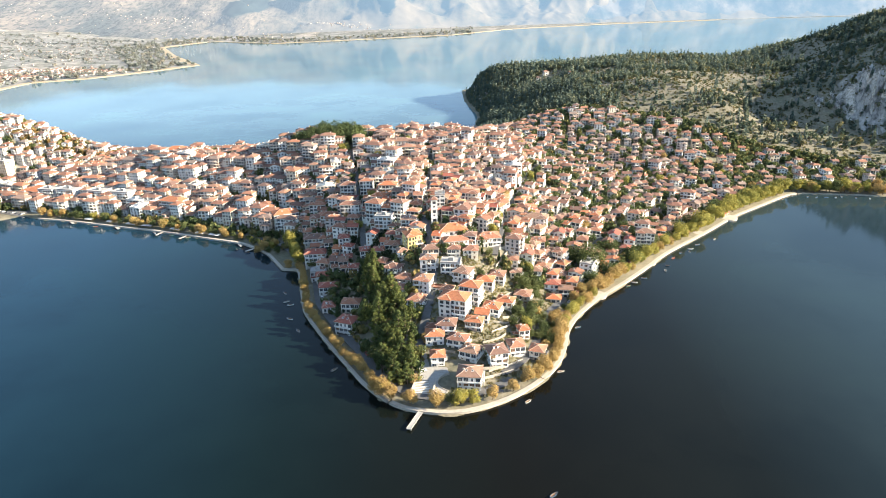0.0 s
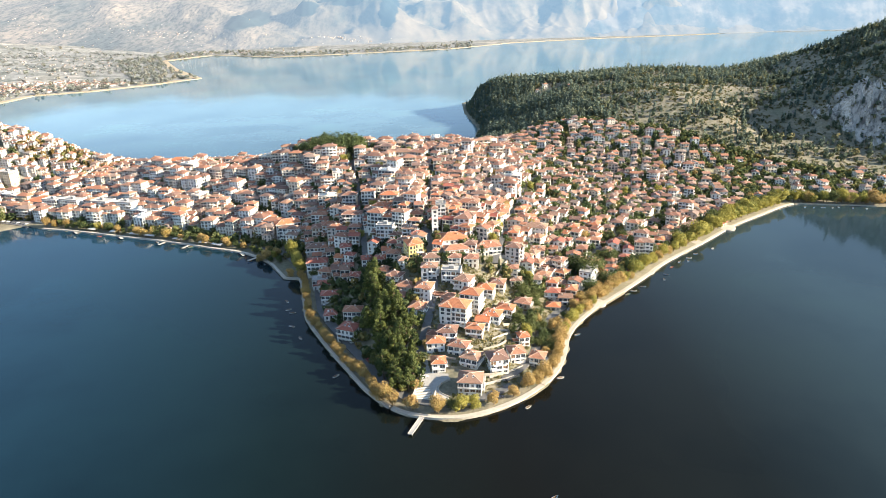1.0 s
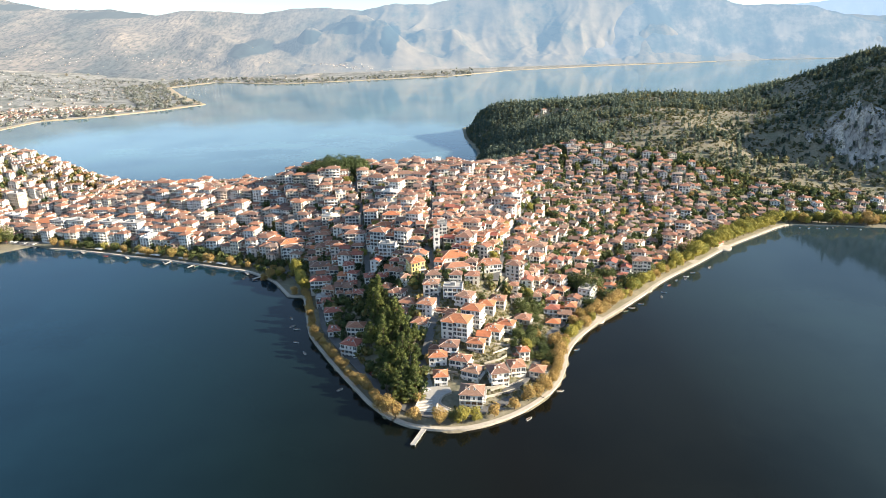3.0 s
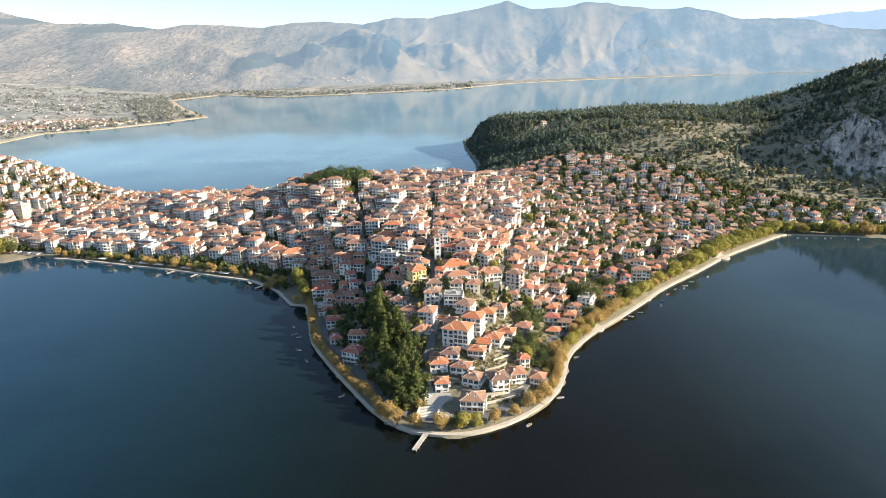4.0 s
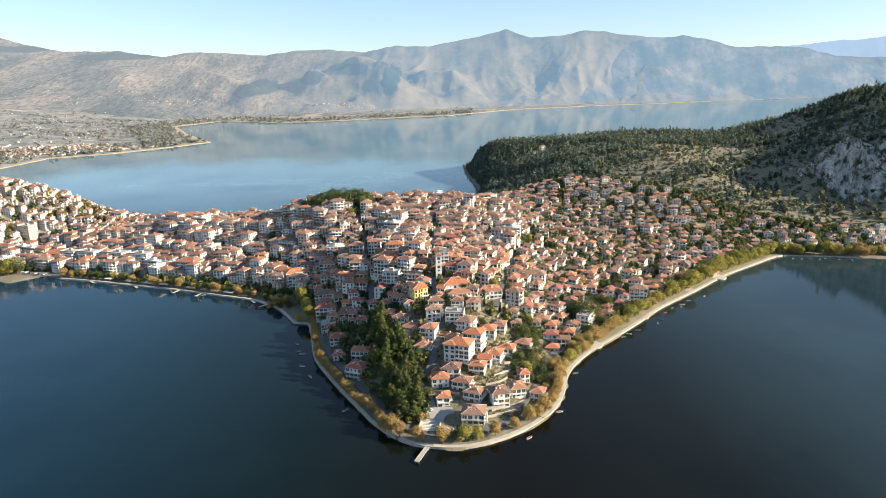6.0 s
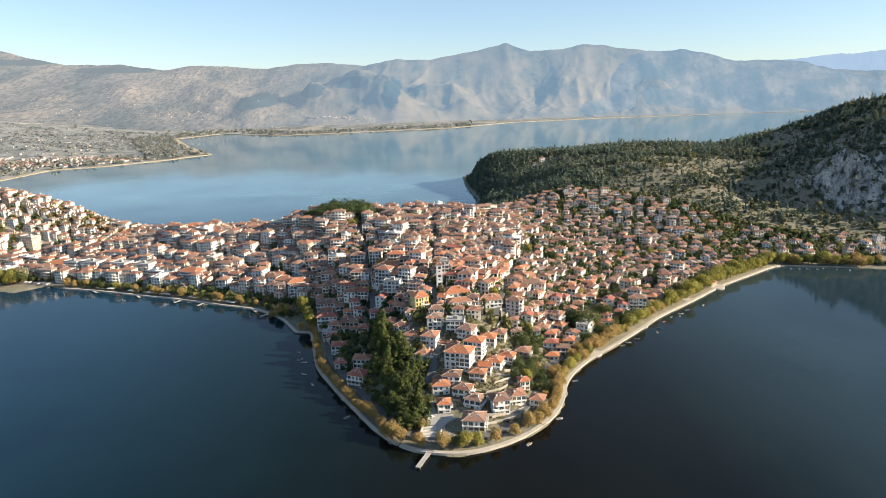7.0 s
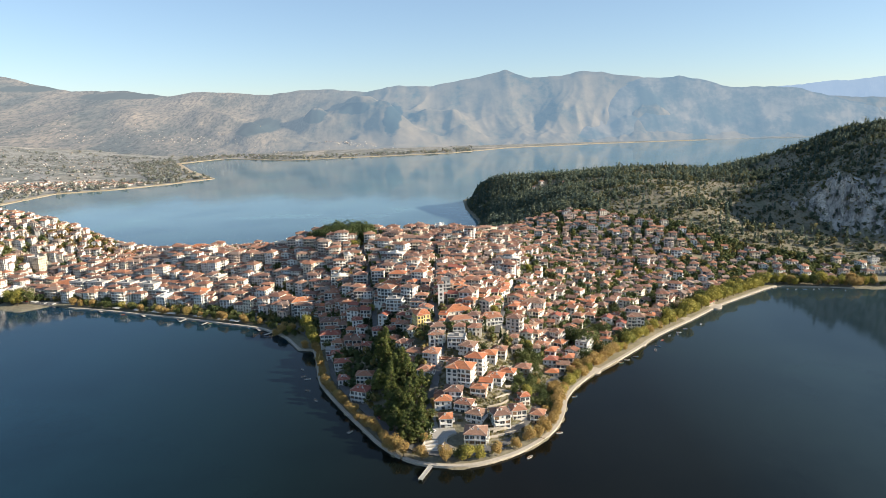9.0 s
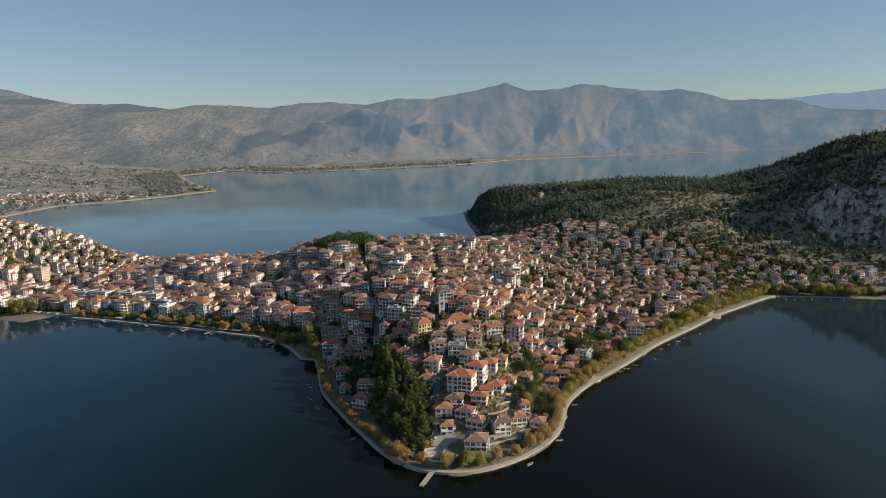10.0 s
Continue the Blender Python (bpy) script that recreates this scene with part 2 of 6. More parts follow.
def foliage(name, stops, rough=0.75):
    m, nt, b = material(name, rough)
    own = mix(nt, 0.5, island(nt), chance(nt))
    sep = nt.nodes.new("ShaderNodeSeparateColor")
    nt.links.new(own, sep.inputs[0])
    leafy(m, nt, b, ramp(nt, sep.outputs[0], stops))
    return m


LEAF_OCHRE = foliage("ochre_leaves", [(0.1, (0.29, 0.195, 0.085)), (0.4, (0.44, 0.315, 0.115)), (0.65, (0.39, 0.26, 0.11)), (0.9, (0.36, 0.295, 0.09))])
LEAF_YELLOW = foliage("yellow_leaves", [(0.1, (0.22, 0.22, 0.055)), (0.5, (0.39, 0.335, 0.08)), (0.9, (0.19, 0.215, 0.06))])
LEAF_GREEN = foliage("green_leaves", [(0.1, (0.05, 0.072, 0.026)), (0.5, (0.09, 0.112, 0.038)), (0.9, (0.155, 0.16, 0.055))])
LEAF_PINE = foliage("pine_needles", [(0.1, (0.035, 0.055, 0.02)), (0.5, (0.095, 0.12, 0.035)), (0.9, (0.19, 0.205, 0.058))])
LEAF_DARK = foliage("evergreen_leaves", [(0.1, (0.024, 0.04, 0.018)), (0.5, (0.042, 0.062, 0.024)), (0.9, (0.07, 0.09, 0.032))])
LEAF_RIDGE = foliage("ridge_needles", [(0.1, (0.045, 0.07, 0.03)), (0.5, (0.085, 0.115, 0.042)), (0.9, (0.14, 0.16, 0.06))])
LEAF_CYPRESS = foliage("cypress_needles", [(0.1, (0.022, 0.04, 0.018)), (0.5, (0.035, 0.06, 0.024)), (0.9, (0.06, 0.08, 0.03))])


# ---- mesh helpers ----
class Geo:
    """Collects faces with a material slot each."""

    def __init__(self):
        self.v, self.f, self.m = [], [], []

    def face(self, pts, slot=0):
        n = len(self.v)
        self.v.extend(pts)
        self.f.append(tuple(range(n, n + len(pts))))
        self.m.append(slot)

    def box(self, x0, y0, z0, x1, y1, z1, slot=0):
        n = len(self.v)
        self.v.extend([(x0, y0, z0), (x1, y0, z0), (x1, y1, z0), (x0, y1, z0), (x0, y0, z1), (x1, y0, z1), (x1, y1, z1), (x0, y1, z1)])
        for a in ((0, 3, 2, 1), (4, 5, 6, 7), (0, 1, 5, 4), (1, 2, 6, 5), (2, 3, 7, 6), (3, 0, 4, 7)):
            self.f.append(tuple(n + i for i in a))
            self.m.append(slot)

    def tube(self, a, b, ra, rb, sides=6, slot=0, cap=True):
        a, b = Vector(a), Vector(b)
        q = (b - a).to_track_quat("Z", "Y")
        n = len(self.v)
        for c, r in ((a, ra), (b, rb)):
            for i in range(sides):
                t = 2 * math.pi * i / sides
                self.v.append(tuple(c + q @ Vector((r * math.cos(t), r * math.sin(t), 0))))
        for i in range(sides):
            j = (i + 1) % sides
            self.f.append((n + i, n + j, n + sides + j, n + sides + i))
            self.m.append(slot)
        if cap:
            self.f.append(tuple(n + sides + i for i in range(sides)))
            self.m.append(slot)

    def mesh(self, name, *mats, smooth=False):
        me = bpy.data.meshes.new(name)
        me.from_pydata(self.v, [], self.f)
        for m in mats:
            me.materials.append(m)
        me.polygons.foreach_set("material_index", self.m)
        if smooth:
            me.polygons.foreach_set("use_smooth", [True] * len(self.f))
        me.update()
        return me


def part(name, data, parent, label="", m=None):
    ob = new(name, data)
    ob.parent = parent
    if m is not None:
        ob.matrix_basis = m
    return tagged(ob, label=label)


# ---- ground sheet and lake ----
def spread(*bands):
    out = []
    for a, b, step in bands:
        out += list(np.arange(a, b, step))
    return np.array(out + [bands[-1][1]], float)


gx = spread((-5200, -2000, 160), (-2000, -700, 50), (-700, -460, 14), (-460, 860, 5), (860, 900, 14), (900, 2400, 60), (2400, 5200, 160))
gy = spread((-3000, 0, 250), (0, 255, 40), (255, 760, 5), (760, 1500, 14), (1500, 2300, 26), (2300, 4930, 60))
gxx, gyy = np.meshgrid(gx, gy)
gz = ground(gxx, gyy)
nx, ny = len(gx), len(gy)
idx = np.arange(nx * ny).reshape(ny, nx)
quads = np.stack([idx[:-1, :-1], idx[:-1, 1:], idx[1:, 1:], idx[1:, :-1]], -1).reshape(-1, 4)
me = bpy.data.meshes.new("ground")
me.from_pydata(np.stack([gxx, gyy, gz], -1).reshape(-1, 3).tolist(), [], quads.tolist())
me.polygons.foreach_set("use_smooth", [True] * len(quads))


def ground_material():
    m, nt, b = material("earth_and_grass", 0.95)
    big = noise_node(nt, 0.018, 5, "World")
    fine = noise_node(nt, 0.35, 5, "World")
    c = ramp(nt, big, [(0.35, (0.13, 0.135, 0.095)), (0.5, (0.215, 0.195, 0.145)), (0.62, (0.16, 0.16, 0.11)), (0.75, (0.285, 0.26, 0.205))])
    d = ramp(nt, fine, [(0.3, (0.6, 0.6, 0.55)), (0.7, (1.15, 1.1, 1.05))])
    grass = mix(nt, 1.0, c, d, "MULTIPLY")
    sep = nt.nodes.new("ShaderNodeSeparateXYZ")
    nt.links.new(nt.nodes.new("ShaderNodeNewGeometry").outputs["True Normal"], sep.inputs[0])
    steep = ramp(nt, sep.outputs[2], [(0.66, (1, 1, 1)), (0.80, (0, 0, 0))])
    bare = nt.nodes.new("ShaderNodeSeparateColor")
    nt.links.new(steep, bare.inputs[0])
    # upright dark streaks paint crevice shade into the bare rock
    rock = ramp(nt, noise_node(nt, 1.0, 7, "World", 0.7, (0.10, 0.10, 0.025)), [(0.38, (0.09, 0.09, 0.085)), (0.48, (0.27, 0.26, 0.24)), (0.62, (0.46, 0.43, 0.385))])
    nt.links.new(mix(nt, bare.outputs[0], grass, rock), b.inputs["Base Color"])
    relief(nt, b, fine, 0.6, 0.8)
    return m


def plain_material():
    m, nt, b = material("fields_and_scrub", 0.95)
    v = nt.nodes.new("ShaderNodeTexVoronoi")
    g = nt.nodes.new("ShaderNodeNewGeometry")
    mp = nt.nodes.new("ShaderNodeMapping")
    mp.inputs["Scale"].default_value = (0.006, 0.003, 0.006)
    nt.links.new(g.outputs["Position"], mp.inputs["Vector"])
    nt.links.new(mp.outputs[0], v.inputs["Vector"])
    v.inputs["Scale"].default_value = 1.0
    # bluish grey is painted into the fields in place of distance haze
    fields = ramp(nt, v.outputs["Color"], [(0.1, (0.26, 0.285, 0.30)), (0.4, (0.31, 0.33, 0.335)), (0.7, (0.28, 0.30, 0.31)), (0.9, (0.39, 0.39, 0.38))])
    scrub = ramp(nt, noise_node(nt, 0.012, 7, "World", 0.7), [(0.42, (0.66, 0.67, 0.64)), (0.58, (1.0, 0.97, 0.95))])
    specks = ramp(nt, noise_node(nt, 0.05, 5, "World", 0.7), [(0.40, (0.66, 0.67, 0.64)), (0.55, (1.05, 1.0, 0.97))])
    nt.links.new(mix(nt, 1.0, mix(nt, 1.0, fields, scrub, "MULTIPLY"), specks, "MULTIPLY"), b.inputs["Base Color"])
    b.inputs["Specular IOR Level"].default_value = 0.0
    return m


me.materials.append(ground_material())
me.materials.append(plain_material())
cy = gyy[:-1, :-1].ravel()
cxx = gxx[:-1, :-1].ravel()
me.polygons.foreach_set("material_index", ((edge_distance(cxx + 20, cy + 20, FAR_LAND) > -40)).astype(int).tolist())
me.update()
tagged(new("ground", me), "earth and dry grass slopes round the lake", "ground", kind="structure")

wg = Geo()
for i in range(20):
    for j in range(16):
        x0, x1, y0, y1 = -5200 + 520 * i, -4680 + 520 * i, -3000 + 495 * j, -2505 + 495 * j
        wg.face([(x0, y0, 0), (x1, y0, 0), (x1, y1, 0), (x0, y1, 0)])
WATER, nt, b = material("lake_water", 0.03)
b.inputs["IOR"].default_value = 1.19
# murky green in the western basin, brown-black in the eastern one, with drifting algae
_g = nt.nodes.new("ShaderNodeNewGeometry")
_m = nt.nodes.new("ShaderNodeMapping")
_m.inputs["Location"].default_value, _m.inputs["Scale"].default_value = (0.5, 0, 0), (0.0016, 0.0, 0.0)
_gr = nt.nodes.new("ShaderNodeTexGradient")
nt.links.new(_g.outputs["Position"], _m.inputs["Vector"])
nt.links.new(_m.outputs[0], _gr.inputs["Vector"])
silt_and_sky = ramp(nt, _gr.outputs["Fac"], [(0.0, (0.0085, 0.033, 0.058)), (0.2, (0.0052, 0.019, 0.030)), (0.36, (0.0042, 0.011, 0.012)), (0.45, (0.0042, 0.0065, 0.0058)), (0.55, (0.0045, 0.0045, 0.0032)), (0.72, (0.007, 0.009, 0.008)), (0.95, (0.021, 0.038, 0.046))])
algae = ramp(nt, noise_node(nt, 0.007, 4, "World"), [(0.34, (0.72, 0.76, 0.80)), (0.5, (1.0, 1.0, 1.0)), (0.72, (1.12, 1.16, 1.06))])
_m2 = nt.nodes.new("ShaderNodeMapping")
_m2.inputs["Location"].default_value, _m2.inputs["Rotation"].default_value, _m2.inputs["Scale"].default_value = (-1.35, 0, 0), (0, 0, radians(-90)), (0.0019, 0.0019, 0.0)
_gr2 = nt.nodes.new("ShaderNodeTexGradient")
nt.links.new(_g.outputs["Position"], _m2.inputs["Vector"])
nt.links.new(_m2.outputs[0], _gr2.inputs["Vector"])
# northwards a pale blue is painted in for sky reflected at low angles
silt_and_sky = mix(nt, _gr2.outputs["Fac"], silt_and_sky, (0.108, 0.186, 0.228))
nt.links.new(mix(nt, 1.0, silt_and_sky, algae, "MULTIPLY"), b.inputs["Base Color"])
b.inputs["Roughness"].default_value = 0.06
waves = mix(nt, 0.5, noise_node(nt, 0.9, 3, "World"), noise_node(nt, 0.08, 2, "World"))
relief(nt, b, waves, 0.06, 0.3)
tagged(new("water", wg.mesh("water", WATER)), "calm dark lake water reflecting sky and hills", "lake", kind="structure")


# ---- far mountains ----
SKYLINE = [(-3700, 590), (-3256, 557), (-3013, 491), (-2726, 432), (-2368, 429), (-2014, 385), (-1737, 413), (-1254, 375), (-1041, 408), (-787, 411),
           (-534, 386), (-321, 427), (-68, 418), (102, 448), (314, 481), (496, 527), (673, 466), (905, 474), (1074, 508), (1201, 497),
           (1498, 459), (1700, 420), (2100, 330), (3900, 250)]
NEAR_RANGE = [(-3900, 0), (400, 0), (700, 120), (1000, 250), (1350, 400), (1498, 445), (1795, 457), (1966, 425), (2182, 368), (2500, 372), (2700, 350), (3100, 250), (3500, 200), (3900, 150)]
REAR_RANGE = [(-3900, 0), (1900, 300), (2394, 368), (2649, 371), (2817, 397), (3072, 405), (3358, 432), (3900, 440)]


def range_mesh(name, line, y_top, depth, seed, amount, slant, mat):
    xs = np.linspace(-3800, 3900, 680)
    lx, lz = zip(*line)
    crest = np.interp(xs, lx, lz)
    k = np.array([1, 2, 3, 2, 1], float) / 9
    crest = np.convolve(np.pad(crest, 2, "edge"), k, "valid")
    rows = 56
    crest = crest + np.array([7 * noise.fractal(Vector((x / 160, seed, 0)), 0.8, 2.0, 4) for x in xs]) * (crest > 60)
    verts = []
    for r in range(rows + 1):
        v = r / rows
        for x, top in zip(xs, crest):
            z = -20 + (top + 20) * v
            ridge = 0.0
            warp = 40 * noise.noise(Vector((x / 260, z / 140, seed)))
            for wave, size, lean in ((430, 0.9, 0.9), (200, 0.5, -0.7), (95, 0.24, 0.8)):
                k = (x + lean * (z - top) * slant + warp) / wave + seed
                ridge += size * (1 - abs(2 * (k - math.floor(k)) - 1)) * (0.75 + 0.6 * noise.noise(Vector((x / wave / 2, z / wave / 2, seed + wave))))
            fade = min(1.0, (1 - v) * 3.0) * (0.5 + 0.5 * v)
            y = y_top - depth * (1 - v) - amount * fade * (ridge - 0.4)
            fine = noise.fractal(Vector((x / 45, z / 45, seed)), 0.8, 2.0, 4)
            verts.append((x, min(y, y_top + 3), z + (3 * fine if v > 0.98 else 0)))
    n = len(xs)
    ids = np.arange((rows + 1) * n).reshape(rows + 1, n)
    q = np.stack([ids[:-1, :-1], ids[:-1, 1:], ids[1:, 1:], ids[1:, :-1]], -1).reshape(-1, 4)
    me = bpy.data.meshes.new(name)
    me.from_pydata(verts, [], q.tolist())
    me.polygons.foreach_set("use_smooth", [True] * len(q))
    me.materials.append(mat)
    return me


def mountain_material(name, stops, glow, air, crag=14.0, fields=None, dark_patches=()):
    m, nt, b = material(name, 1.0)
    g = nt.nodes.new("ShaderNodeNewGeometry")
    mp = nt.nodes.new("ShaderNodeMapping")
    mp.inputs["Rotation"].default_value = (0, radians(32), 0)
    mp.inputs["Scale"].default_value = (0.0042, 0.0015, 0.0020)
    nt.links.new(g.outputs["Position"], mp.inputs["Vector"])
    n = nt.nodes.new("ShaderNodeTexNoise")
    n.noise_type = "RIDGED_MULTIFRACTAL"
    n.inputs["Scale"].default_value, n.inputs["Detail"].default_value, n.inputs["Roughness"].default_value = 1.0, 5.0, 0.5
    n.inputs["Offset"].default_value, n.inputs["Gain"].default_value = 0.9, 1.4
    nt.links.new(mp.outputs[0], n.inputs["Vector"])
    woods_ = noise_node(nt, 1.0, 6, "World", 0.65, (0.0045, 0.0016, 0.006))
    base = ramp(nt, woods_, stops)
    pos = nt.nodes.new("ShaderNodeSeparateXYZ")
    nt.links.new(g.outputs["Position"], pos.inputs[0])
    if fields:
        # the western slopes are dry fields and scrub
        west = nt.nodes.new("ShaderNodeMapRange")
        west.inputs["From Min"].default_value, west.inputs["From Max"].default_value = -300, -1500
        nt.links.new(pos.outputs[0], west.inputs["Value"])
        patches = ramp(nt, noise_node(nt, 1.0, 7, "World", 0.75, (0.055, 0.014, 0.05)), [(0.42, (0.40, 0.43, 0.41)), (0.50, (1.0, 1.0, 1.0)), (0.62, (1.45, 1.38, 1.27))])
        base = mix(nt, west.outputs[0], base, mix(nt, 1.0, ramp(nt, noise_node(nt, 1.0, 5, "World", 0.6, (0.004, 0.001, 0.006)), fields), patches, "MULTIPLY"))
        # the haze these slopes emit is painted greyer
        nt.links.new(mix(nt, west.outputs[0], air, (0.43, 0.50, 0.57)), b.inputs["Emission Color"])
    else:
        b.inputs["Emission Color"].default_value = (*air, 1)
    for wx, wz, rx, rz in dark_patches:
        # dark woods high on the slopes, shade painted on the knolls; ragged edges
        near_ = nt.nodes.new("ShaderNodeVectorMath")
        near_.operation = "SUBTRACT"
        near_.inputs[1].default_value = (wx, 0, wz)
        nt.links.new(g.outputs["Position"], near_.inputs[0])
        size_ = nt.nodes.new("ShaderNodeVectorMath")
        size_.operation = "MULTIPLY"
        size_.inputs[1].default_value = (1 / rx, 0, 1 / rz)
        nt.links.new(near_.outputs[0], size_.inputs[0])
        far_ = nt.nodes.new("ShaderNodeVectorMath")
        far_.operation = "LENGTH"
        nt.links.new(size_.outputs[0], far_.inputs[0])
        rag = nt.nodes.new("ShaderNodeMath")
        nt.links.new(far_.outputs["Value"], rag.inputs[0])
        nt.links.new(noise_node(nt, 1.0, 4, "World", 0.6, (0.012, 0.002, 0.02)), rag.inputs[1])
        inside = nt.nodes.new("ShaderNodeMapRange")
        inside.inputs["From Min"].default_value, inside.inputs["From Max"].default_value = 1.55, 1.35
        nt.links.new(rag.outputs[0], inside.inputs["Value"])
        base = mix(nt, inside.outputs[0], base, (0.022, 0.03, 0.03))
    nt.links.new(base, b.inputs["Base Color"])
    relief(nt, b, n.outputs["Fac"], 0.25, crag)
    b.inputs["Specular IOR Level"].default_value = 0.0
    # distance haze is put in as emission, stronger farther off
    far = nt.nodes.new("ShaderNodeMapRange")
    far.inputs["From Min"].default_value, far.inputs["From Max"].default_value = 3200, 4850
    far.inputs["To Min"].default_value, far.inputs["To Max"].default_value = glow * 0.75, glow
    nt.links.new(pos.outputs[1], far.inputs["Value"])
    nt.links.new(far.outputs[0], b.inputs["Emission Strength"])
    return m


# haze colour that the far slopes emit
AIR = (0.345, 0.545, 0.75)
# the first two ellipses are woods, the other four painted knoll shade
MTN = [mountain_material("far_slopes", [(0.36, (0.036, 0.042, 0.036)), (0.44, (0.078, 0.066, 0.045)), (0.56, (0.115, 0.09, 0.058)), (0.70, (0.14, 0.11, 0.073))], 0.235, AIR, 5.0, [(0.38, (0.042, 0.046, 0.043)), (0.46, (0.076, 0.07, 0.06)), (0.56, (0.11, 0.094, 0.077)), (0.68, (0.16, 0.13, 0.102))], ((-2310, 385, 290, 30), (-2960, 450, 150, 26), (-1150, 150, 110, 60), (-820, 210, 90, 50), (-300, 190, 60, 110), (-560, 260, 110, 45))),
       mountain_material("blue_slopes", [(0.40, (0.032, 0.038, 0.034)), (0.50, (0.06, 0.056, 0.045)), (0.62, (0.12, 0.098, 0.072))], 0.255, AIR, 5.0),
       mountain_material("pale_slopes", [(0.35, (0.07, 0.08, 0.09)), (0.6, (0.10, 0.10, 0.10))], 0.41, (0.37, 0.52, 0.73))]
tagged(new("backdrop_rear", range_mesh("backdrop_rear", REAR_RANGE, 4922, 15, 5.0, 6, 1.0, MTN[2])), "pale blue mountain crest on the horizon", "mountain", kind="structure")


def lattice(u, v, seed):
    """Smooth noise between -1 and 1 at points given as arrays."""
    i, j = np.floor(u).astype(np.int64), np.floor(v).astype(np.int64)
    fu, fv = u - i, v - j

    def corner(a, b_):
        h = (i + a) * 374761393 + (j + b_) * 668265263 + int(seed * 1000) * 982451653
        h = (h ^ (h >> 13)) * 1274126177
        h = (h ^ (h >> 16)) & 1023
        turn = h * (2 * math.pi / 1024)
        return np.cos(turn) * (fu - a) + np.sin(turn) * (fv - b_)

    su, sv = fu * fu * fu * (fu * (fu * 6 - 15) + 10), fv * fv * fv * (fv * (fv * 6 - 15) + 10)
    low = corner(0, 0) * (1 - su) + corner(1, 0) * su
    high = corner(0, 1) * (1 - su) + corner(1, 1) * su
    return 1.5 * (low * (1 - sv) + high * sv)


def layered(u, v, seed, octaves, gain=0.5):
    return sum(gain ** k * lattice(u * 2.03 ** k, v * 2.03 ** k, seed + k) for k in range(octaves))


def crested(u, v, seed, octaves, gain=0.5):
    """Sharp-backed ridges between 0 and about 1, the smaller ones riding on the larger."""
    out, weight = 0.0, 1.0
    for k in range(octaves):
        r = (1 - np.abs(lattice(u * 2.1 ** k, v * 2.1 ** k, seed + 3 * k))) ** 2
        out = out + gain ** k * r * weight
        weight = np.clip(r * 1.4, 0, 1)
    return out / 1.6


def slopes(name, line, y_crest, foot_line, seed, power, relief_, shelves, mat, label, low, knobs=()):
    """A range from its foot to its crest: spurs and ravines that run down to the lake, and knolls before them.
    shelves: (share of the way up, height, width) of the lower ridges that stand before the crest."""
    xs = np.linspace(-3900, 3900, 900)
    ts = np.linspace(0, 1, 130)
    lx, lz = zip(*line)
    kernel = np.array([1, 2, 3, 2, 1], float) / 9
    rise = np.convolve(np.pad(np.interp(xs, lx, lz), 2, "edge"), kernel, "valid")
    rise = rise + 7 * layered(xs / 160, xs * 0 + seed, seed, 4) * (rise > 60)
    fx, fy = zip(*foot_line)
    foot = np.interp(xs, fx, fy)
    start = ground(xs, foot) - 8
    X, T = np.meshgrid(xs, ts)
    Y = foot + (y_crest - foot) * T
    lift = np.maximum(0.0, rise - start)[None, :]
    calm = np.interp(X, [-1700, -400, 900, 1500], [0.22, 1.0, 1.0, 0.75])
    sway = 220 * layered(X / 900, Y / 800, seed + 11, 3)
    lean = 0.55 * np.sin(X / 800 + seed) * (Y - foot)
    spur = crested((X + sway + lean) / 760, Y / 2100, seed + 4.2, 4, 0.45)
    gully = crested((X - sway - lean) / 300, Y / 900, seed + 8.1, 2, 0.4)
    small = layered(X / 120, Y / 130, seed + 2.0, 4)
    fold = layered(X / 1000, Y / 900, seed + 9.0, 3)
    knoll = np.maximum(0.0, layered(X / 380 + 3, Y / 330, seed + 1.0, 4) - 0.05)
    middle = np.sin(np.pi * np.clip(T, 0, 1) ** 0.8) ** 0.6
    steps = np.zeros(X.shape)
    for k, (tk, ak, wk) in enumerate(shelves):
        shift_ = 0.08 * lattice(X / 500, X * 0 + 3.1 * k, seed + 20)
        bulk = 0.3 + 0.9 * np.clip(0.5 + 0.8 * layered(X / (430 - 60 * k), X * 0 + 7.7 * k, seed + 30, 4), 0, 1.3)
        steps = np.maximum(steps, ak * bulk * np.exp(-((T - tk - shift_) / wk) ** 2))
    Z = start + lift * T ** power * (1 + 0.25 * fold * (1 - T)) + calm * lift * steps * (0.45 + 0.75 * spur)
    Z = Z + calm * middle * (relief_ * (spur - 0.55) * (0.45 + 0.55 * T) + 0.3 * relief_ * (gully - 0.5) * (0.3 + T * (1.2 - T)) + 0.5 * relief_ * knoll * (1 - T) + 3 * small)
    for kx, ky, kr, kh in knobs:
        Z = Z + kh * np.exp(-((X - kx + 0.35 * (Y - ky)) / kr) ** 2 - ((Y - ky) / (1.3 * kr)) ** 2) * (0.8 + 0.4 * spur)
    reach = (Y + 25) / (y_crest + 25)
    over = 192 + (np.interp(X / reach, xs, rise) - 192) * reach - np.where(T < 0.985, 8 + 40 * (1 - T), 0)
    cap = np.where(rise[None, :] > 200, over, rise[None, :])
    soft = 9.0
    Z = np.where(T < 0.985, cap - soft * np.logaddexp(0, (cap - Z) / soft), np.minimum(Z, cap))
    Z = np.maximum(Z, low)
    Z[0] = low
    n, rows = len(xs), len(ts)
    ids = np.arange(rows * n).reshape(rows, n)
    q = np.stack([ids[:-1, :-1], ids[:-1, 1:], ids[1:, 1:], ids[1:, :-1]], -1).reshape(-1, 4)
    me = bpy.data.meshes.new(name)
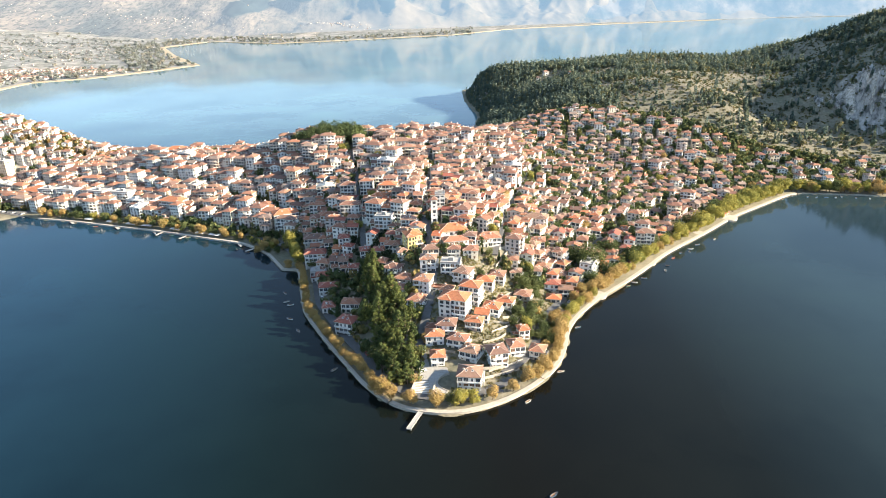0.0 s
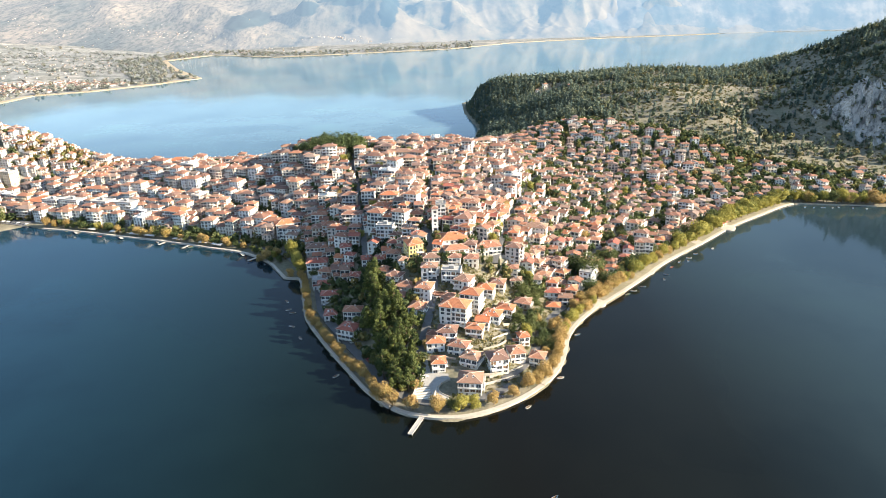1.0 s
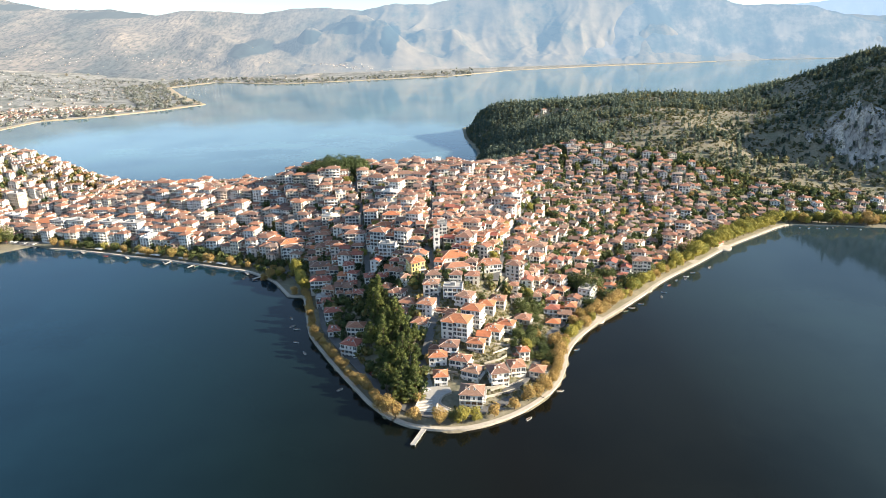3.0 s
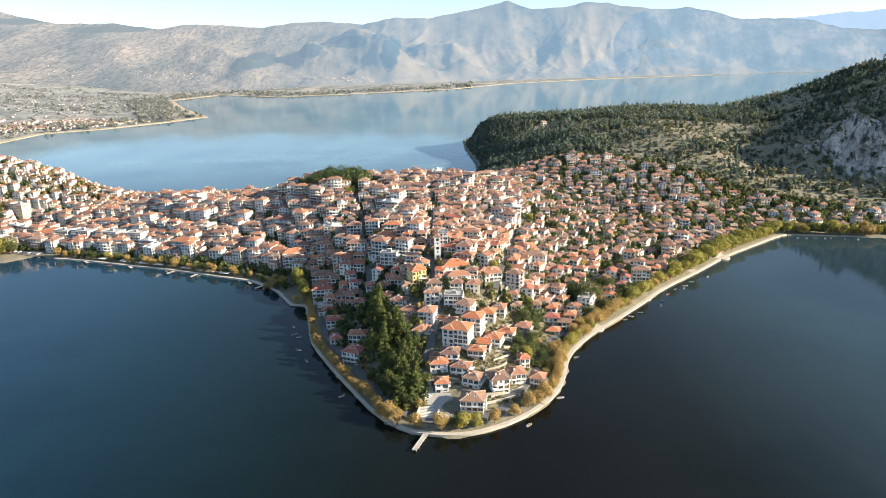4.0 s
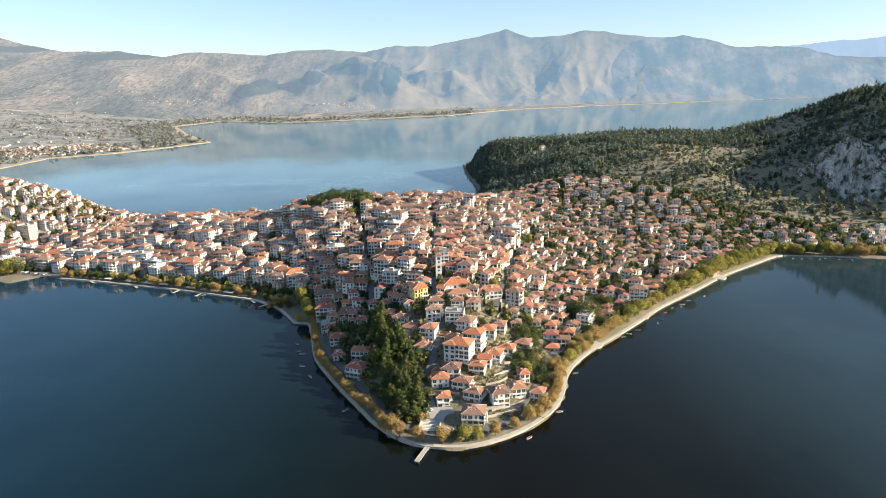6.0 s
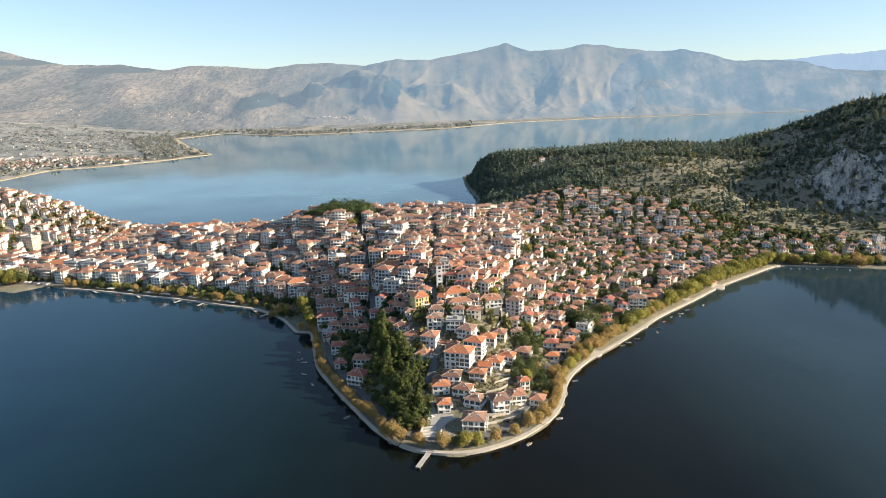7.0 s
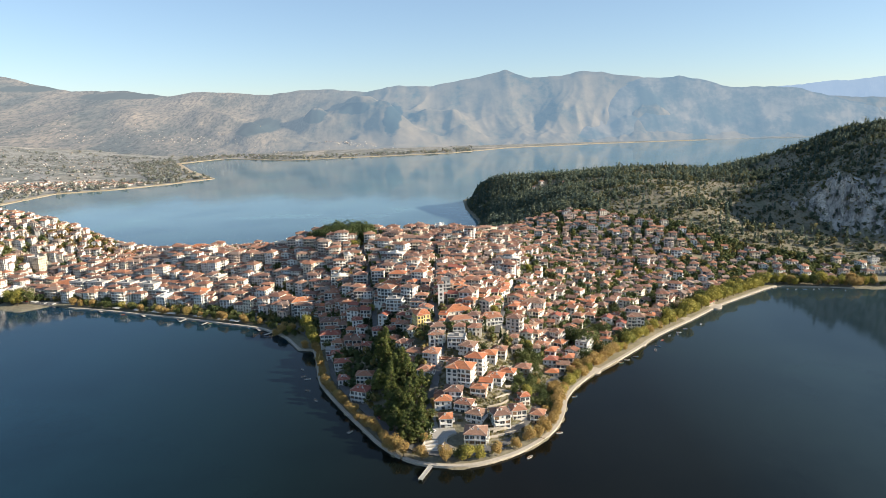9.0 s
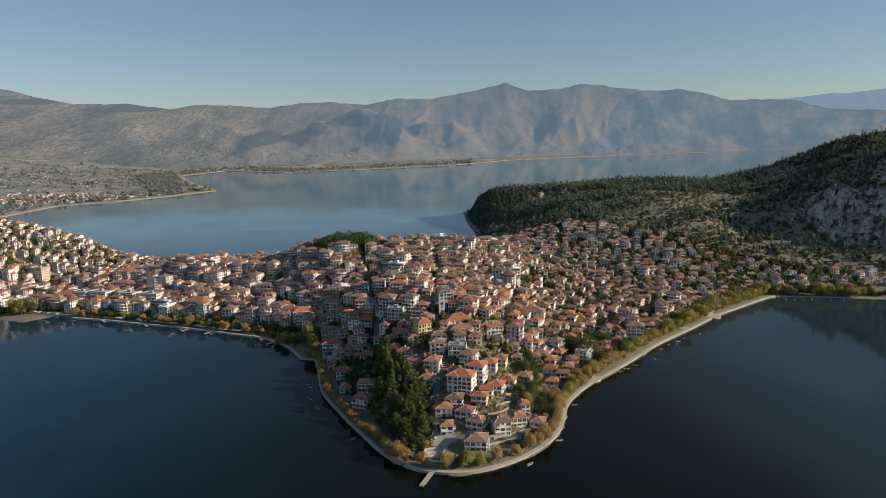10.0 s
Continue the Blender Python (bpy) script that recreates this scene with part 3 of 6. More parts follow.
    me.from_pydata(np.stack([X, Y, Z], -1).reshape(-1, 3).tolist(), [], q.tolist())
    me.polygons.foreach_set("use_smooth", [True] * len(q))
    me.materials.append(mat)
    tagged(new(name, me), label, "mountain", kind="structure")
    return xs, foot, y_crest, Z


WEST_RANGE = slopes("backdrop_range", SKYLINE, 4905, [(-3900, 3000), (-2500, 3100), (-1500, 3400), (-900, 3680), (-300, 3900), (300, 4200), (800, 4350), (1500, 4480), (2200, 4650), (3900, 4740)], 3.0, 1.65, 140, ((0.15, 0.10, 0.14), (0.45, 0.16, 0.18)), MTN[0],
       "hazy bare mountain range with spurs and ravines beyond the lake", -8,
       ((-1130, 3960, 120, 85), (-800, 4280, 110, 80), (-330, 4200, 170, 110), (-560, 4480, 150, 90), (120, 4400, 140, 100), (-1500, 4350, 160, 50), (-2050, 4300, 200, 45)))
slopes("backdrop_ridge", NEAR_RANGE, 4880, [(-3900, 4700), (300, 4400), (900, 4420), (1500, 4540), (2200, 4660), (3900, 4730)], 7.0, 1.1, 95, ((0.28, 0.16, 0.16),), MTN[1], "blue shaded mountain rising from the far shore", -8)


def far_height(x, y):
    """Height of the land across the lake, on the plain or up the western range."""
    xs, foot, crest, z = WEST_RANGE
    f = float(np.interp(x, xs, foot))
    h = ground_at(x, y)
    if y > f:
        r = (y - f) / (crest - f) * (z.shape[0] - 1)
        c = np.interp(x, xs, np.arange(len(xs)))
        h = max(h, float(z[min(int(round(r)), z.shape[0] - 1), int(round(float(c)))]))
    return h

# ---- houses ----
def facade(g, p, u, n, width, storeys, sh, bays, rng, z0=0.0, spots=None, glazed=0.0):
    """One wall of a house: bays of recessed windows, slot 0 wall, slot 1 glass, slot 2 shutters and doors."""
    px, py = p
    ux, uy = u
    nx_, ny_ = n

    def at(s, z, deep=0.0):
        return (px + ux * s - nx_ * deep, py + uy * s - ny_ * deep, z)

    g.face([at(0, -6), at(width, -6), at(width, z0), at(0, z0)])
    bw = width / bays
    for s in range(storeys):
        za, zb = z0 + s * sh, z0 + (s + 1) * sh
        for k in range(bays):
            a, b_ = k * bw, (k + 1) * bw
            wide = min(1.3, bw * 0.5)
            tall, sill = 1.45, 0.95
            if rng.random() < 0.55:
                sill, tall = 0.15, 2.15
            if rng.random() < 0.42:
                wide = min(2.3, bw * 0.75)
            if s and rng.random() < glazed:
                wide, sill, tall = bw * 0.82, 0.1, 2.3
            m_ = (a + b_) / 2
            c, d, e, f_ = m_ - wide / 2, m_ + wide / 2, za + sill, za + sill + tall
            g.face([at(a, za), at(b_, za), at(b_, e), at(a, e)])
            g.face([at(a, f_), at(b_, f_), at(b_, zb), at(a, zb)])
            g.face([at(a, e), at(c, e), at(c, f_), at(a, f_)])
            g.face([at(d, e), at(b_, e), at(b_, f_), at(d, f_)])
            r = 0.28
            g.face([at(c, e), at(d, e), at(d, e, r), at(c, e, r)])
            g.face([at(c, f_, r), at(d, f_, r), at(d, f_), at(c, f_)])
            g.face([at(c, e, r), at(c, f_, r), at(c, f_), at(c, e)])
            g.face([at(d, e), at(d, f_), at(d, f_, r), at(d, e, r)])
            if spots is None:
                g.face([at(c, e, r), at(d, e, r), at(d, f_, r), at(c, f_, r)], 2 if rng.random() < 0.2 else 1)
            else:
                g.face([at(c, e, r), at(d, e, r), at(d, f_, r), at(c, f_, r)], 2)
                spots.append((at(m_, e, 0.0), math.degrees(math.atan2(uy, ux)), round(wide, 1), tall))


def walls_geo(w, d, storeys, sh, rng, bay=3.2, spots=None, glazed=0.0):
    g = Geo()
    bx, by = max(1, round(w / bay)), max(1, round(d / bay))
    h = w / 2, d / 2
    facade(g, (-h[0], -h[1]), (1, 0), (0, -1), w, storeys, sh, bx, rng, 0.0, spots, glazed)
    facade(g, (h[0], -h[1]), (0, 1), (1, 0), d, storeys, sh, by, rng, 0.0, spots, glazed * 0.15)
    facade(g, (h[0], h[1]), (-1, 0), (0, 1), w, storeys, sh, bx, rng, 0.0, spots)
    facade(g, (-h[0], h[1]), (0, -1), (-1, 0), d, storeys, sh, by, rng, 0.0, spots)
    g.face([(-h[0], -h[1], storeys * sh), (h[0], -h[1], storeys * sh), (h[0], h[1], storeys * sh), (-h[0], h[1], storeys * sh)])
    return g


def hip_roof(w, d, z, rise, over=0.6, ribs=True):
    """Hipped roof with eaves, fascia and ridge and hip caps."""
    g = Geo()
    a, b_ = w / 2 + over, d / 2 + over
    t = 0.22
    if w >= d:
        r0, r1 = (-(a - b_), 0), ((a - b_), 0)
    else:
        r0, r1 = (0, -(b_ - a)), (0, (b_ - a))
    if abs(w - d) < 0.6:
        r0, r1 = (-0.3, 0), (0.3, 0)
    c = [(-a, -b_), (a, -b_), (a, b_), (-a, b_)]
    top = z + t + rise
    e = [(x, y, z + t) for x, y in c]
    lo = [(x, y, z) for x, y in c]
    R0, R1 = (*r0, top), (*r1, top)
    if w >= d:
        g.face([e[0], e[1], R1, R0]); g.face([e[1], e[2], R1]); g.face([e[2], e[3], R0, R1]); g.face([e[3], e[0], R0])
        caps = [(e[0], R0), (e[3], R0), (e[1], R1), (e[2], R1), (R0, R1)]
    else:
        g.face([e[0], e[1], R0]); g.face([e[1], e[2], R1, R0]); g.face([e[2], e[3], R1]); g.face([e[3], e[0], R0, R1])
        caps = [(e[0], R0), (e[1], R0), (e[2], R1), (e[3], R1), (R0, R1)]
    for i in range(4):
        j = (i + 1) % 4
        g.face([lo[i], lo[j], e[j], e[i]], 1)
    g.face([lo[3], lo[2], lo[1], lo[0]], 1)
    if ribs:
        for p, q in caps:
            if (Vector(p) - Vector(q)).length > 0.4:
                g.tube(p, q, 0.14, 0.14, 5, 2)
    return g


def gable_roof(w, d, z, rise, over=0.6):
    """Gabled roof with the ridge along x; gable walls in slot 2."""
    g = Geo()
    a, b_, t = w / 2 + over, d / 2 + over, 0.2
    for s in (-1, 1):
        lo, hi = (z, z + rise)
        p = [(-a, s * b_, lo), (a, s * b_, lo), (a, 0, hi), (-a, 0, hi)]
        q = [(x, y, zz + t) for x, y, zz in p]
        if s > 0:
            p, q = [p[1], p[0], p[3], p[2]], [q[1], q[0], q[3], q[2]]
        g.face(q)
        g.face(p[::-1], 1)
        for i in range(4):
            j = (i + 1) % 4
            g.face([p[i], p[j], q[j], q[i]], 1)
    for s in (-1, 1):
        x = s * w / 2
        tri = [(x, -d / 2, z), (x, d / 2, z), (x, 0, z + rise * (d / 2) / b_)]
        g.face(tri if s > 0 else tri[::-1], 2)
    g.tube((-a, 0, z + rise + t), (a, 0, z + rise + t), 0.16, 0.16, 5, 0)
    return g


def flat_roof(w, d, z):
    g = Geo()
    a, b_ = w / 2 + 0.15, d / 2 + 0.15
    g.box(-a, -b_, z, a, b_, z + 0.25, 0)
    for x0, y0, x1, y1 in ((-a, -b_, a, -b_ + 0.25), (-a, b_ - 0.25, a, b_), (-a, -b_ + 0.25, -a + 0.25, b_ - 0.25), (a - 0.25, -b_ + 0.25, a, b_ - 0.25)):
        g.box(x0, y0, z + 0.25, x1, y1, z + 0.95, 0)
    if min(w, d) > 7:
        g.box(-1.6, -1.4, z + 0.25, 1.6, 1.4, z + 2.6, 0)
    return g


def chimney_geo():
    g = Geo()
    g.box(-0.4, -0.4, -1.2, 0.4, 0.4, 1.1)
    g.box(-0.5, -0.5, 1.1, 0.5, 0.5, 1.25)
    g.box(-0.3, -0.3, 1.25, 0.3, 0.3, 1.5)
    g.box(-0.45, -0.45, 1.5, 0.45, 0.45, 1.6, 1)
    return g


def balcony_geo(width, deep=1.5):
    g = Geo()
    g.box(-width / 2, -deep, -0.16, width / 2, 0.0, 0.0)
    g.box(-width / 2, -deep, 0.0, width / 2, -deep + 0.1, 0.42)
    g.box(-width / 2, -deep, 0.88, width / 2, -deep + 0.1, 0.97)
    for i in range(int(width / 0.8) + 1):
        x = -width / 2 + 0.06 + (width - 0.12) * i / int(width / 0.8)
        g.box(x - 0.05, -deep + 0.02, 0.42, x + 0.05, -deep + 0.09, 0.88)
    for s in (-1, 1):
        x = s * (width / 2 - 0.05)
        g.box(x - 0.05, -deep + 0.1, 0.0, x + 0.05, 0.0, 0.95)
    return g


def skylight_geo():
    g = Geo()
    g.box(-0.55, -0.7, -0.4, 0.55, 0.7, 0.16)
    g.box(-0.42, -0.56, 0.16, 0.42, 0.56, 0.2, 1)
    return g


SKYLIGHT = skylight_geo().mesh("skylight", WHITE_PLASTER, GLASS)
CHIMNEY = chimney_geo().mesh("chimney", PLASTER, ROOF)
BALCONIES = {}


def balcony_mesh(width):
    key = round(width, 1)
    if key not in BALCONIES:
        BALCONIES[key] = balcony_geo(key).mesh("balcony", WHITE_PLASTER)
    return BALCONIES[key]


WINDOWS = {}


def pane_mesh(wide, tall, side, shutters):
    """One leaf of a window: glass or closed shutter, set in its frame."""
    key = (wide, tall, side, shutters)
    if key not in WINDOWS:
        g = Geo()
        a, b_ = (-wide / 2 + 0.1, -0.05) if side < 0 else (0.05, wide / 2 - 0.1)
        g.box(a, 0.15, 0.1, b_, 0.168, tall - 0.1)
        WINDOWS[key] = g.mesh("pane", WOOD if shutters else GLASS)
    return WINDOWS[key]


def window_mesh(wide, tall, shutters):
    """A window set in its recess: white frame with a mullion, panes and a sill, in some cases closed shutters. x along the wall, y inwards."""
    key = (wide, tall, shutters)
    if key not in WINDOWS:
        g = Geo()
        a = wide / 2
        xs = (-a, -a + 0.1, -0.05, 0.05, a - 0.1, a)
        zs = (0.0, 0.1, tall - 0.1, tall)
        g.v = [(x, 0.17, z) for z in zs for x in xs] + [(-a, -0.1, -0.003), (a, -0.1, -0.003), (-a, -0.1, -0.1), (a, -0.1, -0.1)]
        for j in range(3):
            for i in range(5):
                g.f.append((j * 6 + i, j * 6 + i + 1, j * 6 + i + 7, j * 6 + i + 6))
                g.m.append((2 if shutters else 1) if j == 1 and i in (1, 3) else 0)
        g.f += [(24, 25, 5, 4, 3, 2, 1, 0), (26, 27, 25, 24)]
        g.m += [0, 0]
        WINDOWS[key] = g.mesh("window", WHITE_PLASTER, GLASS, WOOD)
    return WINDOWS[key]


def make_house(w, d, storeys, roof="hip", wall=PLASTER, tiles=ROOF, balconies=(), seed=0, sh=3.0, rise=None, chimneys=1, label="", name="house", windows=False, annex=False, bay=None, panes=False):
    """A house on an empty at its base: walls, roof, chimneys, balconies. balconies: (side, storey, offset, width)."""
    rng = random.Random(seed)
    root = new(name)
    z = storeys * sh
    spots = [] if windows else None
    part("wall", walls_geo(w, d, storeys, sh, rng, 3.2, spots, 0.65 if balconies else 0.1).mesh("wall", wall, GLASS, WOOD), root)
    for (x, y, zz), turn, wide, tall in spots or ():
        closed = rng.random() < 0.25
        window = part("window", window_mesh(wide, tall, closed), root, "", pose(x, y, zz, 0, 0, turn))
        if panes and turn < 100:
            for leaf in (-1, 1):
                part("pane", pane_mesh(wide, tall, leaf, closed), window)
    rise = rise or min(w, d) * 0.22
    if roof == "hip":
        part("roof", hip_roof(w, d, z, rise).mesh("roof", tiles, EAVES, ROOF_CAP), root, "hipped clay tile roof")
    elif roof == "gable":
        part("roof", gable_roof(w, d, z, rise).mesh("roof", tiles, EAVES, wall), root, "gabled clay tile roof")
    else:
        part("roof", flat_roof(w, d, z).mesh("roof", CONCRETE), root, "flat concrete roof with a parapet")
        chimneys = 0
    if annex:
        # a lower wing against one side, with its own roof
        aw, ad, an = w * rng.uniform(0.45, 0.7), d * rng.uniform(0.4, 0.6), max(1, storeys - rng.choice((1, 1, 2)))
        side = rng.choice(("s", "e", "w"))
        ax, ay = {"s": (rng.uniform(-0.15, 0.15) * w, -d / 2 - ad / 2 + 0.3), "e": (w / 2 + aw / 2 - 0.3, 0), "w": (-w / 2 - aw / 2 + 0.3, 0)}[side]
        wing_spots = [] if windows else None
        part("wing", walls_geo(aw, ad, an, sh, rng, 3.2, wing_spots).mesh("wing", wall, GLASS, WOOD), root, "", pose(ax, ay, 0.003))
        for (x, y, zz), turn, wide, tall in wing_spots or ():
            if abs(x + ax) > w / 2 or abs(y + ay) > d / 2:
                part("window", window_mesh(wide, tall, rng.random() < 0.25), root, "", pose(ax + x, ay + y, zz, 0, 0, turn))
        part("wing_roof", (hip_roof(aw, ad, an * sh, min(aw, ad) * 0.24, 0.45) if rng.random() < 0.75 else flat_roof(aw, ad, an * sh)).mesh("wing_roof", tiles, WOOD, ROOF_CAP), root, "", pose(ax, ay, 0))
    if bay:
        side, off, bw, out = bay
        bd = d * 0.5 + out
        ay = -d / 2 - out + bd / 2
        part("bay", walls_geo(bw, bd, storeys, sh, rng, 3.2).mesh("bay", wall, GLASS, WOOD), root, "", pose(off, ay, 0.003))
        part("bay_roof", hip_roof(bw, bd, z, min(bw, bd) * 0.24, 0.55).mesh("bay_roof", tiles, EAVES, ROOF_CAP), root, "", pose(off, ay, 0.004))
    for i in range(chimneys):
        cx_ = rng.uniform(-0.3, 0.3) * w
        cy_ = rng.choice((-1, 1)) * d * 0.18
        part("chimney", CHIMNEY, root, "", pose(cx_, cy_, z + rise * 0.62))
    if windows and roof == "hip" and seed % 3 == 0 and min(w, d) > 8:
        for s in (-1, 1):
            part("skylight", SKYLIGHT, root, "white-framed skylight", pose(s * w * 0.13, -d * 0.2, z + 0.22 + rise * 0.6, 24))
    for side, storey, off, width in balconies:
        base = storey * sh
        place = {"s": pose(off, -d / 2, base), "e": pose(w / 2, off, base, 0, 0, 90), "n": pose(off, d / 2, base, 0, 0, 180), "w": pose(-w / 2, off, base, 0, 0, -90)}[side]
        part("balcony", balcony_mesh(width), root, "", place)
    tagged(root, label, "house")
    return root


def wipe(root):
    for o in (*root.children_recursive, root):
        bpy.data.objects.remove(o)


TAKEN = []   # x, y, radius of what stands


# ---- houses of the point, each at its place: x, y, base, width, depth, storeys, turn, roof, wall, tiles ----
POINT_HOUSES = [
    (13.1, 300.2, 0.9, 12.8, 12, 3, -8, 'hip', 'W', 'R'),
    (-4.4, 317.4, 4.9, 7.9, 8.5, 2, 2, 'hip', 'W', 'B'),
    (-5.9, 334.6, 9, 10.7, 10, 3, 0, 'hip', 'W', 'B'),
    (7.8, 330.2, 8.3, 11, 9, 2, -20, 'hip', 'P', 'R'),
    (14.7, 320.4, 6.1, 10.4, 10, 3, -25, 'hip', 'W', 'R'),
    (28.9, 317.1, 4.4, 10.7, 11, 4, 12, 'hip', 'W', 'R'),
    (40.9, 327.9, 4.7, 9, 10, 3, 10, 'hip', 'C', 'R'),
    (47.1, 343.8, 5.9, 6.5, 7, 3, 10, 'hip', 'C', 'B'),
    (53.9, 327, 1.5, 8.3, 9, 2, -20, 'hip', 'C', 'R'),
    (1.3, 341.6, 12.2, 11.2, 10, 2, -10, 'hip', 'W', 'R'),
    (17.9, 343.7, 12.4, 10.2, 8, 2, -15, 'hip', 'C', 'B'),
    (23.4, 352.3, 13, 8.1, 8, 2, -15, 'gable', 'W', 'B'),
]
MIDDLE_HOUSES = [
    (-61.2, 362, 1.7, 11.7, 11, 3, -22, 'hip', 'W', 'D'),
    (6.7, 355.7, 16.6, 17, 13, 4, -20, 'hip', 'W', 'B'),
    (17.2, 368.7, 18.2, 12.5, 11, 4, -20, 'hip', 'W', 'B'),
    (30.1, 361.2, 12.7, 10.6, 10, 3, -20, 'hip', 'W', 'B'),
    (39.3, 371.2, 11.8, 10.6, 9, 3, -20, 'hip', 'W', 'B'),
    (27.7, 388, 18.9, 10.9, 10, 2, -15, 'hip', 'W', 'B'),
    (36.6, 399.8, 17.3, 9.8, 10, 3, -15, 'hip', 'C', 'R'),
    (13.1, 387.7, 22.8, 10.8, 11, 4, -20, 'hip', 'W', 'R'),
    (5.1, 395.5, 26.2, 12.8, 10, 4, -8, 'flat', 'W', 'R'),
    (-12.9, 380.4, 21.2, 10.7, 11, 4, -12, 'hip', 'W', 'R'),
    (-25.5, 389.2, 21.2, 12, 10, 3, -20, 'hip', 'C', 'R'),
    (-17, 365.9, 16.9, 9.7, 10, 3, -15, 'hip', 'W', 'R'),
]
UPPER_HOUSES = [
    (-28.9, 380, 18.6, 9.1, 8, 2, -25, 'hip', 'W', 'R'),
    (-33.5, 402.4, 23.5, 10.6, 9, 2, -25, 'hip', 'C', 'R'),
    (-41.4, 414.4, 22.6, 9.2, 9, 3, -30, 'hip', 'C', 'R'),
    (-9.9, 398.9, 27.8, 10.5, 9, 4, -5, 'hip', 'W', 'R'),
    (-8.9, 413.7, 31.9, 11.1, 9, 3, 5, 'hip', 'C', 'R'),
    (-21.5, 425.2, 32.3, 11, 13, 4, 18, 'hip', 'Y', 'B'),
    (-28, 416.1, 29.1, 8, 8, 3, 10, 'hip', 'C', 'R'),
    (6.1, 438.6, 36.9, 20.6, 16, 3, 12, 'hip', 'C', 'B'),
    (8.5, 423.2, 34, 17.3, 10, 2, 12, 'hip', 'W', 'R'),
    (31.4, 434.1, 31.9, 18.5, 13, 3, 8, 'hip', 'W', 'R'),
    (51.3, 444.7, 27.4, 10.2, 9, 2, -10, 'hip', 'C', 'R'),
    (55.2, 456.9, 26.8, 9.6, 9, 3, -10, 'gable', 'W', 'R'),
]
EAST_HOUSES = [
    (72.4, 465.4, 16.2, 12.7, 10, 3, -10, 'hip', 'C', 'R'),
    (83.4, 460.3, 9.3, 11.1, 9, 3, -10, 'hip', 'C', 'R'),
    (76.5, 413.9, 3.4, 10.9, 9, 3, -12, 'hip', 'W', 'D'),
    (84.7, 431.9, 2.1, 9.8, 9, 3, -12, 'hip', 'W', 'R'),
    (75, 398, 2.6, 9.4, 8, 1, -12, 'hip', 'P', 'B'),
    (52.3, 386.7, 8.7, 10.4, 9, 2, -15, 'hip', 'S', 'R'),
    (49, 421.4, 19, 7.8, 8, 3, -10, 'hip', 'C', 'R'),
    (50.2, 410.5, 14.5, 7.4, 7, 2, -10, 'hip', 'C', 'R'),
    (65.8, 423.2, 9.5, 8.9, 8, 2, -10, 'hip', 'C', 'R'),
    (-101.8, 494.9, 11.7, 22.2, 11, 3, 8, 'hip', 'P', 'R'),
    (-100.1, 471, 4.7, 16.1, 11, 4, 5, 'hip', 'W', 'D'),
    (-77, 473.9, 16.1, 8.4, 9, 4, 0, 'hip', 'W', 'D'),
]
SHADED_HOUSES = [
    (-73, 453.7, 10.4, 7.8, 8, 2, 8, 'hip', 'W', 'D'),
    (-94.7, 448.3, 2, 11.5, 9, 3, 8, 'flat', 'W', 'D'),
    (-82.1, 417.8, 3.2, 12.6, 9, 2, 5, 'hip', 'W', 'D'),
    (-77.2, 390.6, 1.2, 8.4, 9, 3, 0, 'hip', 'W', 'D'),
    (-61.1, 382.7, 7, 11.6, 9, 3, -5, 'hip', 'C', 'R'),
    (-44.3, 467.5, 29, 12.8, 10, 5, -10, 'flat', 'W', 'R'),
    (-57.2, 448.3, 18.1, 9.2, 9, 3, 10, 'hip', 'C', 'D'),
    (-65.2, 432.4, 11.5, 7.5, 8, 2, 0, 'hip', 'C', 'D'),
    (-46.4, 436.3, 22.6, 9, 8, 2, -10, 'hip', 'C', 'D'),
    (2, 375.9, 21.5, 8.2, 8, 1, -15, 'hip', 'C', 'R'),
    (7.5, 413.1, 31.6, 8.7, 8, 2, -5, 'hip', 'C', 'R'),
    (19, 415.8, 29.8, 10.3, 9, 2, 0, 'hip', 'C', 'R'),
]
LANE_HOUSES = [
    (-1.6, 482.6, 40.6, 7.6, 9, 5, 0, 'flat', 'W', 'R'),
    (-106.4, 524.2, 15.9, 12.9, 10, 4, 5, 'hip', 'C', 'R'),
    (-95.5, 519.5, 19.4, 14.6, 10, 4, 5, 'hip', 'W', 'R'),
    (-25.1, 459.4, 35, 10.5, 9, 4, -5, 'hip', 'C', 'R'),
    (-37, 451.2, 29.4, 9.5, 8, 3, -10, 'hip', 'C', 'D'),
    (-89.9, 440.4, 2, 9.6, 8, 2, 8, 'hip', 'C', 'D'),
]
WALLS = {"W": WHITE_PLASTER, "C": PLASTER, "P": PLASTER, "Y": YELLOW_PLASTER, "S": STONE_WALL}
TILES = {"R": ROOF, "B": ROOF_BRIGHT, "D": ROOF_DARK}
WALL_WORDS = {"W": "white plastered", "C": "cream plastered", "P": "pale plastered", "Y": "yellow plastered", "S": "rough stone"}
TILE_WORDS = {"R": "weathered red clay tiles", "B": "bright orange clay tiles", "D": "dark red clay tiles"}
SIZE_WORDS = {1: "low", 2: "two-storey", 3: "three-storey", 4: "four-storey", 5: "five-storey"}
